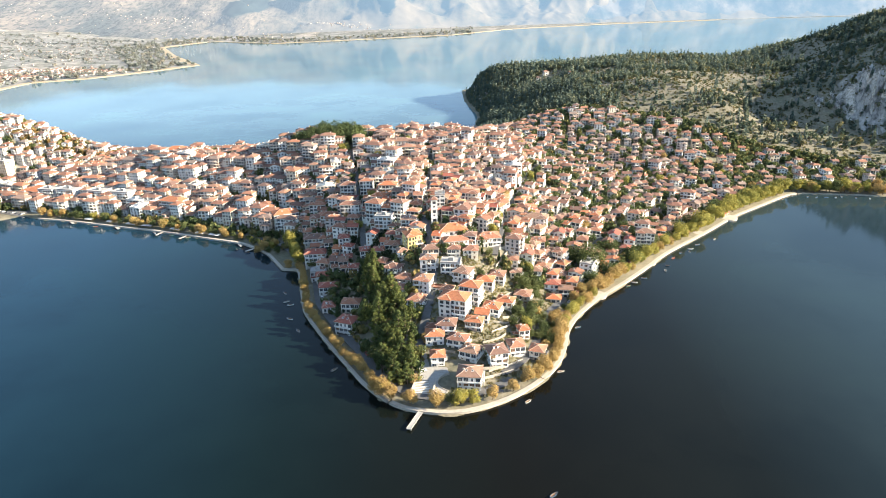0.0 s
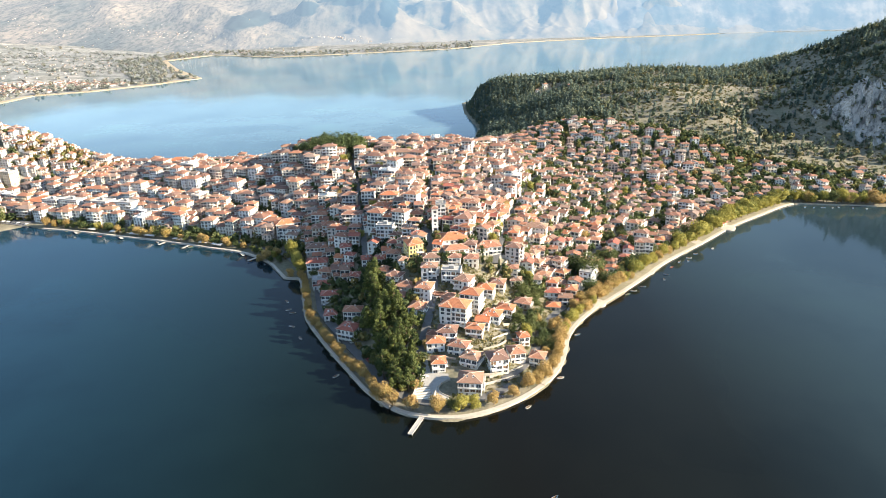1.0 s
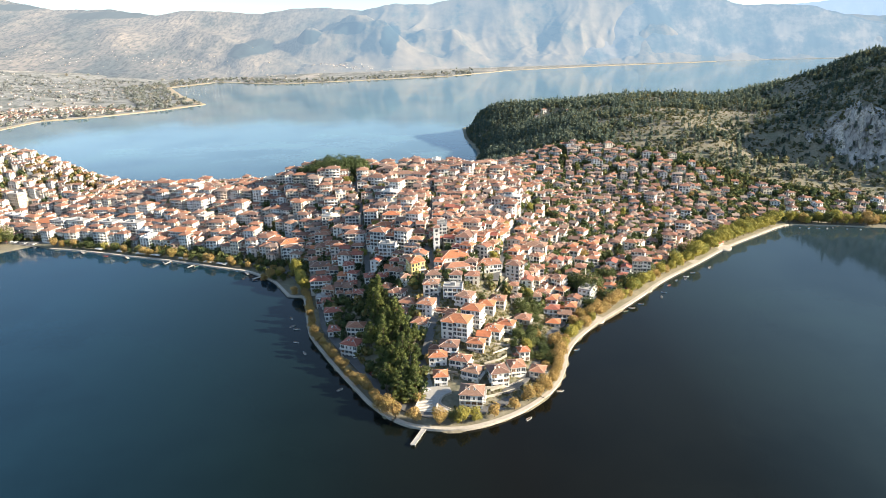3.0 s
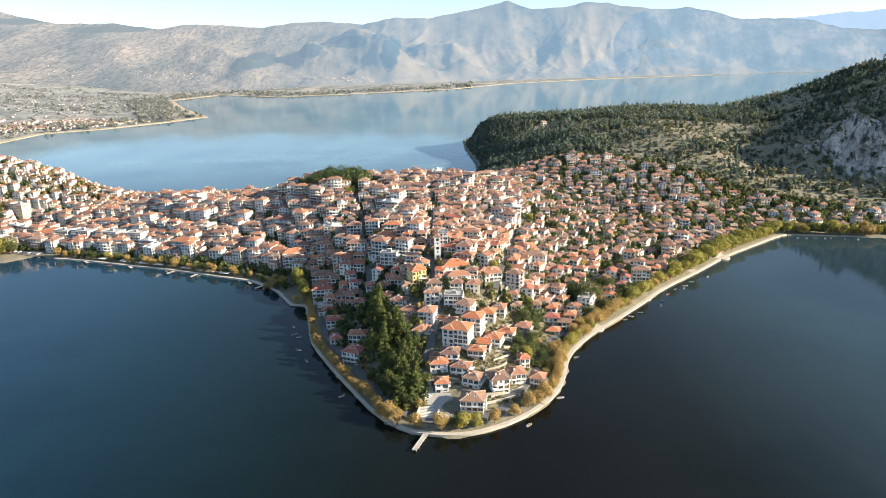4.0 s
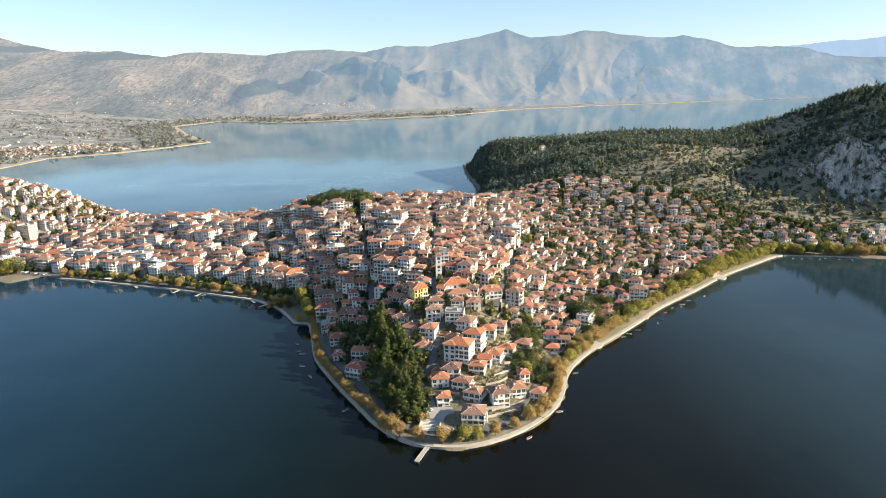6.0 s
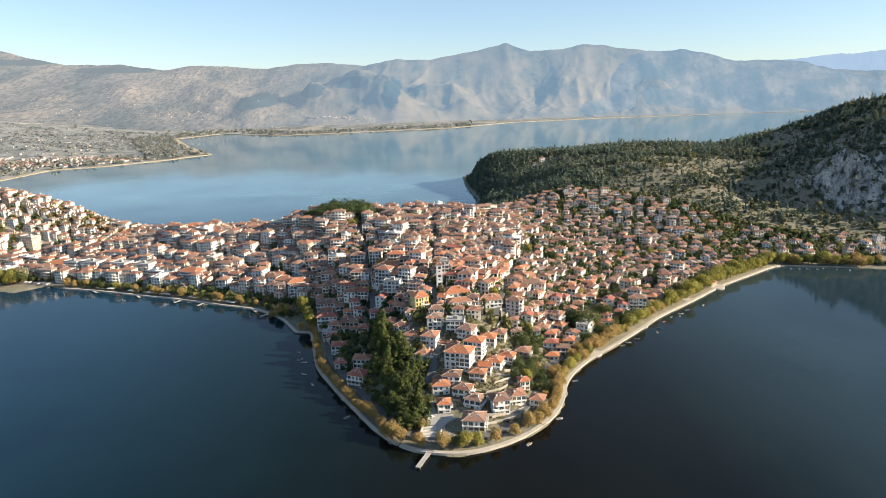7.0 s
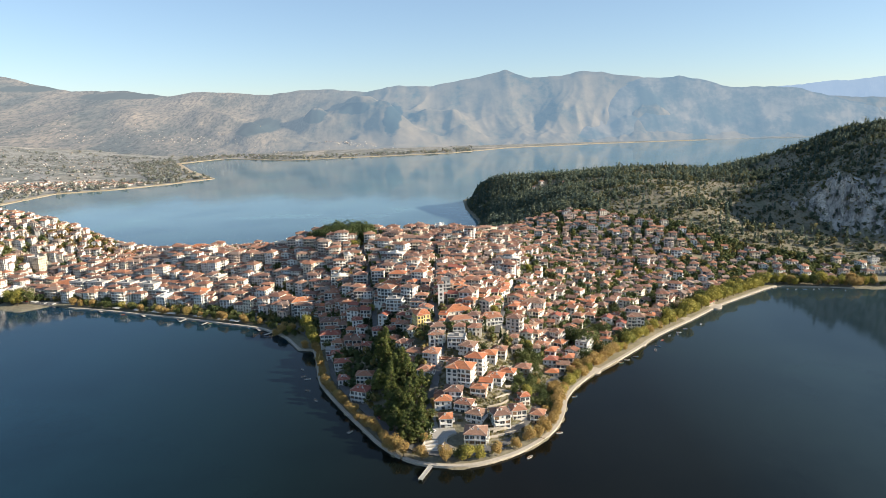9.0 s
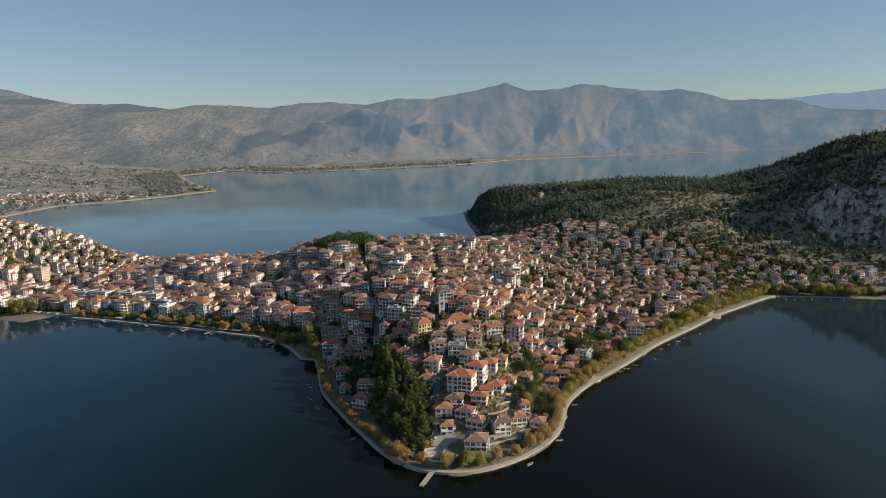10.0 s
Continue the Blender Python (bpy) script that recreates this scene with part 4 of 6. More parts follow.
for k, (x, y, z, w, d, n, turn, roof, wall, tiles) in enumerate(POINT_HOUSES + MIDDLE_HOUSES + UPPER_HOUSES + EAST_HOUSES + SHADED_HOUSES + LANE_HOUSES):
    rr = random.Random(900 + k)
    if n in (3, 4) and k not in (0, 12, 13, 14) and wall != "Y":
        n -= 1
    bal = []
    bay = ("s", rr.choice((-1, 1)) * w * 0.24, w * 0.44, 1.3) if roof == "hip" and n >= 2 and k % 2 and k > 11 and d < 14 else None
    if n >= 2 and d < 16:
        for s in range(1, n):
            if rr.random() < 0.9:
                bal.append(("s", s, 0, w * rr.choice((0.7, 0.9, 1.0))) if not bay else ("s", s, -bay[1] * 1.15, w * 0.5))
            if rr.random() < 0.4:
                bal.append(("e", s, 0, d * rr.choice((0.6, 0.9))))
    words = "%s %s house, %s" % (SIZE_WORDS[n], WALL_WORDS[wall], "flat roof with parapet" if roof == "flat" else TILE_WORDS[tiles])
    root = make_house(w, d, n, roof, WALLS[wall], TILES[tiles], bal, 900 + k, 3.0, None, rr.choice((1, 1, 2)), words, "house", True, k > 2 and rr.random() < 0.5 and w < 14 and not bay, bay, k < 14)
    root.matrix_basis = pose(x, y, z, 0, 0, turn)
    TAKEN.append((x, y, (w + d) * 0.235))

# ---- the town ----
TOWN = np.array([(-900, 640), (-520, 640), (-440, 640), (-399, 628), (-252, 582), (-193, 560), (-160, 545), (-130, 500), (-100, 462), (-84, 408), (-66, 376), (-48, 342),
                 (-20, 300), (20, 292), (45, 318), (60, 345), (66, 376), (96, 418), (150, 470), (215, 540), (262, 590), (305, 622), (360, 660), (448, 645), (520, 660),
                 (470, 700), (400, 735), (330, 775), (285, 805), (200, 850), (125, 875), (60, 840), (0, 790), (-150, 800), (-300, 800), (-420, 830), (-560, 880), (-900, 900)], float)
GROVE = np.array([(-49, 345), (-53, 382), (-55, 430), (-44, 412), (-34, 380), (-20, 352), (-14, 325), (-18, 305), (-34, 306), (-43, 325)], float)
GARDEN = np.array([(5, 342), (30, 346), (48, 352), (58, 385), (45, 400), (40, 352), (34, 335), (22, 330)], float)
PARK = np.array([(-165, 535), (-145, 500), (-118, 458), (-104, 462), (-112, 500), (-150, 540)], float)
# streets, as lines on the plan
STREETS = {"main": [(-15, 330), (-8, 372), (-6, 405), (-10, 430), (-14, 470), (-12, 540), (-10, 640)],
           "east": [(36, 420), (48, 470), (60, 540), (90, 640), (150, 760)],
           "slope": [(-58, 440), (-66, 500), (-78, 580), (-96, 680)],
           "flat": [(-120, 520), (-150, 590), (-230, 640), (-330, 690), (-430, 720)],
           "terrace": [(100, 450), (150, 530), (215, 600), (300, 670)]}
rng = random.Random(5)
cells = {}


def clear(x, y, r):
    ci, cj = int(x // 30), int(y // 30)
    for i in (-1, 0, 1):
        for j in (-1, 0, 1):
            for a, b_, c in cells.get((ci + i, cj + j), ()):
                if (x - a) ** 2 + (y - b_) ** 2 < (r + c) ** 2:
                    return False
    return True


def claim(x, y, r):
    cells.setdefault((int(x // 30), int(y // 30)), []).append((x, y, r))


# large buildings that stand out in the town
def landmark(x, y, w, d, n, turn, roof, wall, tiles, label, name="building", rise=None, bal=()):
    root = make_house(w, d, n, roof, wall, tiles, bal, int(abs(x)), 3.2, rise, 1, label, name, y < 570)
    root.matrix_basis = pose(x, y, ground_at(x, y) - 0.3, 0, 0, turn)
    tagged(root, category="building")
    for k in range(-1, 2):
        a = radians(turn)
        o = k * (w - d) * 0.4 if w > d else 0
        TAKEN.append((x + o * math.cos(a), y + o * math.sin(a), d * 0.5))


landmark(-432, 680, 40, 24, 3, -17, "hip", WHITE_PLASTER, ROOF_BRIGHT, "large white hall under a broad orange tile roof", "hall", 3.2)
landmark(-512, 745, 16, 13, 5, -17, "flat", TAN_PLASTER, ROOF, "tall tan apartment building with a flat roof")
landmark(-388, 652, 22, 14, 5, -17, "flat", WHITE_PLASTER, ROOF, "white flat-roofed apartment block by the bay", "building", None, [("s", k, 0, 18) for k in range(1, 5)])
landmark(-352, 642, 20, 14, 5, -17, "flat", WHITE_PLASTER, ROOF, "white flat-roofed apartment block by the bay", "building", None, [("s", k, 0, 16) for k in range(1, 5)])
for x, y, w in ((-411, 656, 18), (-324, 635, 20)):
    landmark(x, y, w, 13, 5, -15, "flat", WHITE_PLASTER, ROOF, "white flat-roofed apartment block by the bay", "building", None, [("s", k, 0, w - 3) for k in range(1, 5)])
landmark(-262, 606, 24, 14, 4, -20, "hip", WHITE_PLASTER, ROOF_BRIGHT, "long white building with an orange roof behind the quay trees", "building", None, [("s", k, 0, 20) for k in range(1, 4)])
landmark(-44, 664, 27, 12, 3, 0, "hip", WHITE_PLASTER, ROOF, "long white school with rows of windows", "school")
landmark(-306, 742, 22, 14, 3, 0, "hip", WHITE_PLASTER, ROOF_BRIGHT, "white building with a broad orange tile roof")
landmark(-141, 552, 22, 13, 4, 24, "hip", WHITE_PLASTER, ROOF_BRIGHT, "white corner building with an orange roof", "building", None, [("s", k, 0, 18) for k in range(1, 4)])
landmark(191, 1192, 9, 8, 2, 10, "hip", WHITE_PLASTER, ROOF, "small white house among trees on the cape", "house")
landmark(176, 1182, 7, 7, 1, 0, "hip", WHITE_PLASTER, ROOF, "small white chapel among trees on the cape", "chapel")
landmark(222, 1118, 10, 8, 2, 0, "hip", WHITE_PLASTER, ROOF, "small white house among trees on the cape", "house")
landmark(480, 715, 10, 9, 2, -10, "hip", WHITE_PLASTER, ROOF, "white house by the cove under the hill", "house")
landmark(512, 700, 9, 9, 2, 0, "flat", WHITE_PLASTER, ROOF, "white flat-roofed house by the cove", "house")


def bell_tower(x, y):
    root = new("bell_tower")
    root.matrix_basis = pose(x, y, ground_at(x, y), 0, 0, 4)
    part("wall", walls_geo(4.6, 4.6, 6, 3.4, random.Random(4), 4.6).mesh("wall", WHITE_PLASTER, GLASS, WOOD), root)
    for k in (2, 4):
        g = Geo()
        g.box(-2.5, -2.5, k * 3.4 - 0.15, 2.5, 2.5, k * 3.4 + 0.15)
        part("cornice", g.mesh("cornice", WHITE_PLASTER), root)
    part("roof", hip_roof(4.6, 4.6, 20.4, 1.6, 0.4).mesh("roof", ROOF, WOOD, ROOF_CAP), root)
    tagged(root, "slender white bell tower above the roofs", "tower")
    TAKEN.append((x, y, 3.5))


bell_tower(-6, 455)
TAKEN += [(-156 + 11 * k, 690 + 6 * (k % 2), 7.5) for k in range(8)]
for x, y, r in TAKEN:
    claim(x, y, r)
for line in STREETS.values():
    for x, y, _, _ in along(rounded(line, 2), 4):
        claim(x, y, 1.6)
SPEC_SMALL = [(rng.uniform(6.0, 10.8), rng.uniform(6.5, 10.5), rng.choice((2, 2, 2, 3, 3)), rng.choice(("hip", "hip", "gable", "gable")), rng.choice("RRRRBD")) for _ in range(16)]
SPEC_BLOCK = [(rng.choice((rng.uniform(8.5, 12), rng.uniform(11, 15), rng.uniform(13, 18))), rng.uniform(8.5, 11.5), rng.choice((3, 3, 4, 4, 5)), rng.choice(("hip", "hip", "hip", "hip", "gable", "flat")), rng.choice("RRB")) for _ in range(14)]
LOW = [k for k, spec in enumerate(SPEC_SMALL) if spec[2] <= 2] * 2 + [k for k, spec in enumerate(SPEC_SMALL) if spec[2] == 3]
cand = np.array([(rng.uniform(-720, 520), rng.uniform(290, 900)) for _ in range(90000)])
keep = (edge_distance(cand[:, 0], cand[:, 1], TOWN) > 3) & (edge_distance(cand[:, 0], cand[:, 1], GROVE) < -3) & (edge_distance(cand[:, 0], cand[:, 1], GARDEN) < -2) & (edge_distance(cand[:, 0], cand[:, 1], PARK) < -4)
keep &= ~((np.abs(cand[:, 0]) < 74) & (cand[:, 1] < 425)) & ~((cand[:, 0] < -40) & (cand[:, 1] < 440))
cand = cand[keep]
cz = ground(cand[:, 0], cand[:, 1])
spots = []
for (x, y), z in zip(cand, cz):
    flat = x < -130 and y < 740 and z < 30
    ridge = -190 < x < 70 and y > 430
    block = rng.random() < (0.7 if flat else 0.34 if ridge and x < -20 else 0.16 if ridge else 0.0 if x > 300 or x < -430 else 0.06)
    k = rng.randrange(14) if block else rng.choice(LOW if x > 85 or x < -430 else range(16))
    w, d = (SPEC_BLOCK if block else SPEC_SMALL)[k][:2]
    r = (w + d) * 0.222
    if x > 85 or x < -430:
        r += (0.2 if x > 85 else 0.5) + (rng.choice((0, 0.6, 1.6, 4.5) if y < 560 else (0.4, 1.2, 2.6, 5.5)) if x > 85 else 1.8 * (rng.random() < 0.5))
    if x > 300:
        r += rng.choice((1.5, 3, 6))
    if y < 480:
        r += 0.7
    if not clear(x, y, r):
        continue
    claim(x, y, r)
    turn = (4 if flat else 22) * math.sin(x / 130 + 0.5) * math.cos(y / 170) + rng.choice((0, 0, 90)) + rng.uniform(-5, 5) * (1 if flat else 3) - (17 if flat else 8)
    spots.append((math.hypot(x, y), x, y, float(z), block, k, turn))
spots.sort()
NEAR = 235
made = {}
LABELS = ["white plastered house under a hipped clay tile roof", "cream plastered house with a red tile roof", "plastered town house with small dark windows"]
for _, x, y, z, block, k, turn in spots[:NEAR]:
    if (block, k) not in made:
        w, d, n, roof, tiles = (SPEC_BLOCK if block else SPEC_SMALL)[k]
        bal = [(s, q, 0, (w if s == "s" else d) * 0.75) for q in range(1, n) for s in ("s", "e")[:1 + k % 2]] if block else [("s", 1, 0, w * 0.5)]
        made[block, k] = make_house(w, d, n, roof, PLASTER, TILES[tiles], bal, 50 + k + 40 * block, label="white apartment block with rows of balconies" if block else LABELS[k % 3],
                                    name="apartment_block" if block else "house", annex=not block and k % 3 != 0,
                                    bay=("s", w * (0.22 if k % 4 else -0.22), w * 0.42, 1.6) if roof == "hip" and k % 3 == 0 else None)
        tagged(made[block, k], category="apartment block" if block else "house", group="apartment blocks of the town" if block else "houses of the town")
    copy_thing(made[block, k], pose(x, y, z, 0, 0, turn))
for root in made.values():
    wipe(root)


def joined(name, entries, mats, label, category, smooth=False):
    """Many small repeats in one mesh. entries: (vertices, faces, slots) as arrays, a pose and a tint."""
    vs, loops, totals, slots, tints, base = [], [], [], [], [], 0
    for (v, f, m), place, tint in entries:
        mat = np.array(place)
        vs.append(v @ mat[:3, :3].T + mat[:3, 3])
        for face in f:
            loops.extend(i + base for i in face)
            totals.append(len(face))
        slots.extend(m)
        tints.extend([tint] * len(f))
        base += len(v)
    vs = np.concatenate(vs)
    me = bpy.data.meshes.new(name)
    me.vertices.add(len(vs))
    me.vertices.foreach_set("co", vs.ravel())
    me.loops.add(len(loops))
    me.loops.foreach_set("vertex_index", loops)
    me.polygons.add(len(totals))
    me.polygons.foreach_set("loop_start", np.concatenate([[0], np.cumsum(totals)[:-1]]).astype(int))
    me.polygons.foreach_set("loop_total", totals)
    for m in mats:
        me.materials.append(m)
    me.polygons.foreach_set("material_index", slots)
    at = me.attributes.new("tint", "FLOAT", "FACE")
    at.data.foreach_set("value", tints)
    if smooth:
        me.polygons.foreach_set("use_smooth", [True] * len(totals))
    me.update(calc_edges=True)
    return tagged(new(name, me), label, category, kind="stuff")


def packed(*geos):
    """Geos with slot maps, as one (vertices, faces, slots)."""
    v, f, m = [], [], []
    for g, slot_map, shift in geos:
        n = len(v)
        v += [(a + shift[0], b_ + shift[1], c + shift[2]) for a, b_, c in g.v]
        f += [tuple(i + n for i in face) for face in g.f]
        m += [slot_map[s] for s in g.m]
    return np.array(v, float), f, m


def tint(nt):
    a = nt.nodes.new("ShaderNodeAttribute")
    a.attribute_name = "tint"
    return a.outputs["Fac"]


FAR_PLASTER = varied("town_plaster", [(0.0, (0.78, 0.77, 0.74)), (0.42, (0.76, 0.74, 0.69)), (0.5, (0.70, 0.63, 0.52)), (0.62, (0.75, 0.73, 0.70)),
                                      (0.8, (0.70, 0.60, 0.46)), (0.9, (0.64, 0.58, 0.53)), (0.97, (0.66, 0.50, 0.40))], 0.9, tint, 0.9, 0.22)
FAR_ROOF = varied("town_roof_tiles", [(0.0, (0.42, 0.18, 0.10)), (0.2, (0.21, 0.11, 0.08)), (0.35, (0.36, 0.20, 0.13)), (0.5, (0.27, 0.125, 0.085)), (0.65, (0.18, 0.115, 0.095)), (0.8, (0.38, 0.17, 0.10)), (0.9, (0.31, 0.245, 0.20)), (1.0, (0.21, 0.13, 0.105))], 0.9, tint, 0.7, 0.45)
PACKS = {}


def deck_geo(width, deep=1.4):
    """A plain far balcony: slab and parapet."""
    g = Geo()
    g.box(-width / 2, -deep, -0.15, width / 2, 0.0, 0.0)
    g.box(-width / 2, -deep, 0.0, width / 2, -deep + 0.1, 0.85)
    return g


for block, specs in ((False, SPEC_SMALL), (True, SPEC_BLOCK)):
    for k, (w, d, n, roof, tiles) in enumerate(specs):
        z = n * 3.0
        rise = min(w, d) * 0.21
        rg = hip_roof(w, d, z, rise, ribs=False) if roof == "hip" else gable_roof(w, d, z, rise) if roof == "gable" else flat_roof(w, d, z)
        roof_map = {0: 0, 1: 0, 2: 0} if roof == "flat" else {0: 2, 1: 3, 2: 0}
        pieces = [(walls_geo(w, d, n, 3.0, random.Random(k + 77 * block), 3.4, None, 0.4 if block else 0.2), {0: 0, 1: 1, 2: 3}, (0, 0, 0)), (rg, roof_map, (0, 0, 0))]
        if roof != "flat":
            pieces.append((chimney_geo(), {0: 0, 1: 2}, (w * 0.2, d * 0.16, z + rise * 0.65)))
        if roof == "hip" and k % 2:
            bw, bd = w * 0.44, d * 0.5 + 1.6
            off, ay = w * (0.2 if k % 4 == 1 else -0.2), -d / 2 - 1.6 + bd / 2
            pieces.append((walls_geo(bw, bd, n, 3.0, random.Random(k + 9), 3.4), {0: 0, 1: 1, 2: 3}, (off, ay, 0.003)))
            pieces.append((hip_roof(bw, bd, z, min(bw, bd) * 0.25, 0.5, ribs=False), {0: 2, 1: 3}, (off, ay, 0.004)))
        if k % 3 != 2:
            aw, ad, an = w * (0.45 + 0.05 * (k % 4)), d * 0.5, max(1, n - 1 - k % 2)
            ax, ay = ((w / 2 + aw / 2 - 0.4, 0), (0.1 * w, -d / 2 - ad / 2 + 0.4), (-w / 2 - aw / 2 + 0.4, 0.1 * d))[k % 3]
            pieces.append((walls_geo(aw, ad, an, 3.0, random.Random(k + 5), 3.4), {0: 0, 1: 1, 2: 3}, (ax, ay, 0.003)))
            pieces.append((hip_roof(aw, ad, an * 3.0, min(aw, ad) * 0.25, 0.4, ribs=False), {0: 2, 1: 3}, (ax, ay, 0)))
        for q in range(1, n):
            pieces.append((deck_geo(w * (0.9 if block else 0.6)), {0: 0}, (0, -d / 2, q * 3.0)))
            if k % 3 == 0:
                side = deck_geo(d * 0.7)
                side.v = [(-b_ + w / 2, a, c) for a, b_, c in side.v]
                pieces.append((side, {0: 0}, (0, 0, q * 3.0)))
        PACKS[block, k] = packed(*pieces)
joined("town_houses", [(PACKS[block, k], pose(x, y, z, 0, 0, turn), rng.random()) for _, x, y, z, block, k, turn in spots[NEAR:]],
       [FAR_PLASTER, GLASS, FAR_ROOF, WOOD], "closely packed white and cream houses under tiled roofs", "houses")

# ---- trees ----
def crown_geo(rnd, lobes, count, leaf, droop=0.0):
    """Leaf clumps scattered over lobes (x, y, z, radius, height factor)."""
    g = Geo()
    total = sum(r * r for _, _, _, r, _ in lobes)
    for cx_, cy_, cz_, r, tall in lobes:
        for _ in range(int(count * r * r / total)):
            d = Vector((rnd.gauss(0, 1), rnd.gauss(0, 1), rnd.gauss(0, 1))).normalized()
            k = r * (0.62 + 0.42 * rnd.random())
            c = Vector((cx_ + d.x * k, cy_ + d.y * k, cz_ + d.z * k * tall))
            n = (d + Vector((rnd.uniform(-0.7, 0.7), rnd.uniform(-0.7, 0.7), rnd.uniform(-0.3, 0.9)))).normalized()
            u = n.orthogonal().normalized()
            w = n.cross(u)
            a = rnd.uniform(0, 6.28)
            u, w = u * math.cos(a) + w * math.sin(a), w * math.cos(a) - u * math.sin(a)
            s = leaf * rnd.uniform(0.6, 1.25)
            lift = n * s * 0.25
            base = len(g.v)
            g.v.extend([tuple(c - u * s), tuple(c - w * s * 0.7 + lift), tuple(c + u * s), tuple(c + w * s * 0.7 + lift)])
            g.f.append((base, base + 1, base + 2, base + 3))
            g.m.append(0)
    return g


def broad_tree(seed, height, radius, leaf_mat, label, count=1500, name="tree"):
    rnd = random.Random(seed)
    root = new(name)
    t = Geo()
    fork = height * 0.24
    t.tube((0, 0, -1.5), (0.1, 0, fork), height * 0.03, height * 0.022, 7)
    lobes = [(0, 0, height * 0.56, radius * 0.78, 1.25)]
    for i in range(6):
        a = i * 1.05 + rnd.uniform(-0.3, 0.3)
        rr_ = radius * rnd.uniform(0.4, 0.62)
        p = (math.cos(a) * radius * 0.5, math.sin(a) * radius * 0.5, height * rnd.uniform(0.30, 0.74))
        t.tube((0.1, 0, fork * 0.9), p, height * 0.015, height * 0.006, 5)
        lobes.append((*p, rr_, rnd.uniform(0.8, 1.1)))
    part("trunk", t.mesh("trunk", BARK), root, "bare forking trunk")
    part("crown", crown_geo(rnd, lobes, count, radius * 0.088).mesh("crown", leaf_mat), root, "")
    return tagged(root, label, "tree")


def pine_tree(seed, height, radius, label, count=1500, leaf_mat=None):
    rnd = random.Random(seed)
    root = new("pine_tree")
    t = Geo()
    t.tube((0, 0, -1.5), (0, 0, height * 0.9), height * 0.022, height * 0.006, 6)
    lobes = []
    for i in range(17):
        k = i / 16
        a = i * 2.4 + rnd.uniform(-0.5, 0.5)
        off = radius * (0.78 - 0.66 * k) * rnd.uniform(0.6, 1.15)
        z = height * (0.26 + 0.68 * k)
        p = (math.cos(a) * off, math.sin(a) * off, z + rnd.uniform(-0.03, 0.03) * height)
        t.tube((0, 0, z - height * 0.06), p, height * 0.008, height * 0.004, 4)
        lobes.append((*p, radius * (0.38 - 0.16 * k) * rnd.uniform(0.75, 1.2), 0.72))
    part("trunk", t.mesh("trunk", BARK), root, "")
    part("crown", crown_geo(rnd, lobes, count, radius * 0.08).mesh("crown", leaf_mat or LEAF_PINE), root, "")
    return tagged(root, label, "tree")


def cypress_tree(seed, height, leaf_mat):
    rnd = random.Random(seed)
    root = new("cypress_tree")
    t = Geo()
    t.tube((0, 0, -1.5), (0, 0, height * 0.9), 0.16, 0.05, 6)
    r = height * 0.13
    lobes = [(rnd.uniform(-0.2, 0.2), rnd.uniform(-0.2, 0.2), height * (0.16 + 0.11 * i), r * (1 - 0.09 * i) * (0.8 if i == 0 else 1), 1.3) for i in range(8)]
    part("trunk", t.mesh("trunk", BARK), root, "")
    part("crown", crown_geo(rnd, lobes, 220, r * 0.4).mesh("crown", leaf_mat), root, "")
    return tagged(root, "slender dark green cypress among the houses", "tree")


OCHRE = [broad_tree(10 + i, 8.0 + i * 0.7, 3.2 + 0.3 * i, LEAF_OCHRE, "plane tree in ochre autumn leaf beside the promenade", 1500, "plane_tree") for i in range(4)]
YELLOW = [broad_tree(30 + i, 8.5 + i, 3.6 + 0.3 * i, LEAF_YELLOW, "tree with yellow-green autumn leaves beside the promenade", 1500, "plane_tree") for i in range(4)]
POPLAR = [broad_tree(40 + i, 17.0 + i, 3.4, LEAF_YELLOW, "tall poplar with yellowing leaves in the park", 1500, "poplar_tree") for i in range(2)]
GREEN = [broad_tree(50 + i, 6.5 + i, 3.0 + 0.4 * i, LEAF_GREEN, "leafy green garden tree between houses", 900, "garden_tree") for i in range(4)]
DARK_GREEN = [broad_tree(55 + i, 7.0 + i, 3.2 + 0.4 * i, LEAF_DARK, "dark evergreen tree on the shaded slope", 900, "garden_tree") for i in range(2)]
PINES = [pine_tree(60 + i, 10.5 + i * 1.9, 3.5 + 0.4 * i, "dense dark green pine of the hillside grove") for i in range(4)]
ROUND_PINES = [broad_tree(80 + i, 9.0 + i, 4.6, LEAF_RIDGE, "round-crowned dark pine on the ridge", 900, "pine_tree") for i in range(2)]
CYPRESS = [cypress_tree(70 + i, 8 + 1.5 * i, LEAF_CYPRESS) for i in range(2)]
tr = random.Random(21)


def plant(kinds, x, y, scale=1.0, z=None, group=""):
    m = pose(x, y, ground_at(x, y) - 0.1 if z is None else z, 0, 0, tr.uniform(0, 360))
    s = 1.36 * scale * tr.uniform(0.85, 1.15)
    ob = copy_thing(tr.choice(kinds), m)
    ob.scale = (s, s, s * tr.uniform(0.9, 1.1))
    if group:
        tagged(ob, group=group)
    return ob


# rows along the water
inland = along(QUAY, 1.0)


def row(first, last, step, offset, kinds, scale, jitter=0.8, group="promenade trees"):
    i = first
    while i < last and i < len(inland):
        x, y, dx, dy = inland[int(i)]
        o = offset + tr.uniform(-jitter, jitter)
        plant(kinds(i), x - dy * o, y + dx * o, scale * tr.uniform(0.85, 1.12), group=group)
        i += step * tr.uniform(0.8, 1.2)


def station(px, py):
    return min(range(len(inland)), key=lambda i: (inland[i][0] - px) ** 2 + (inland[i][1] - py) ** 2)


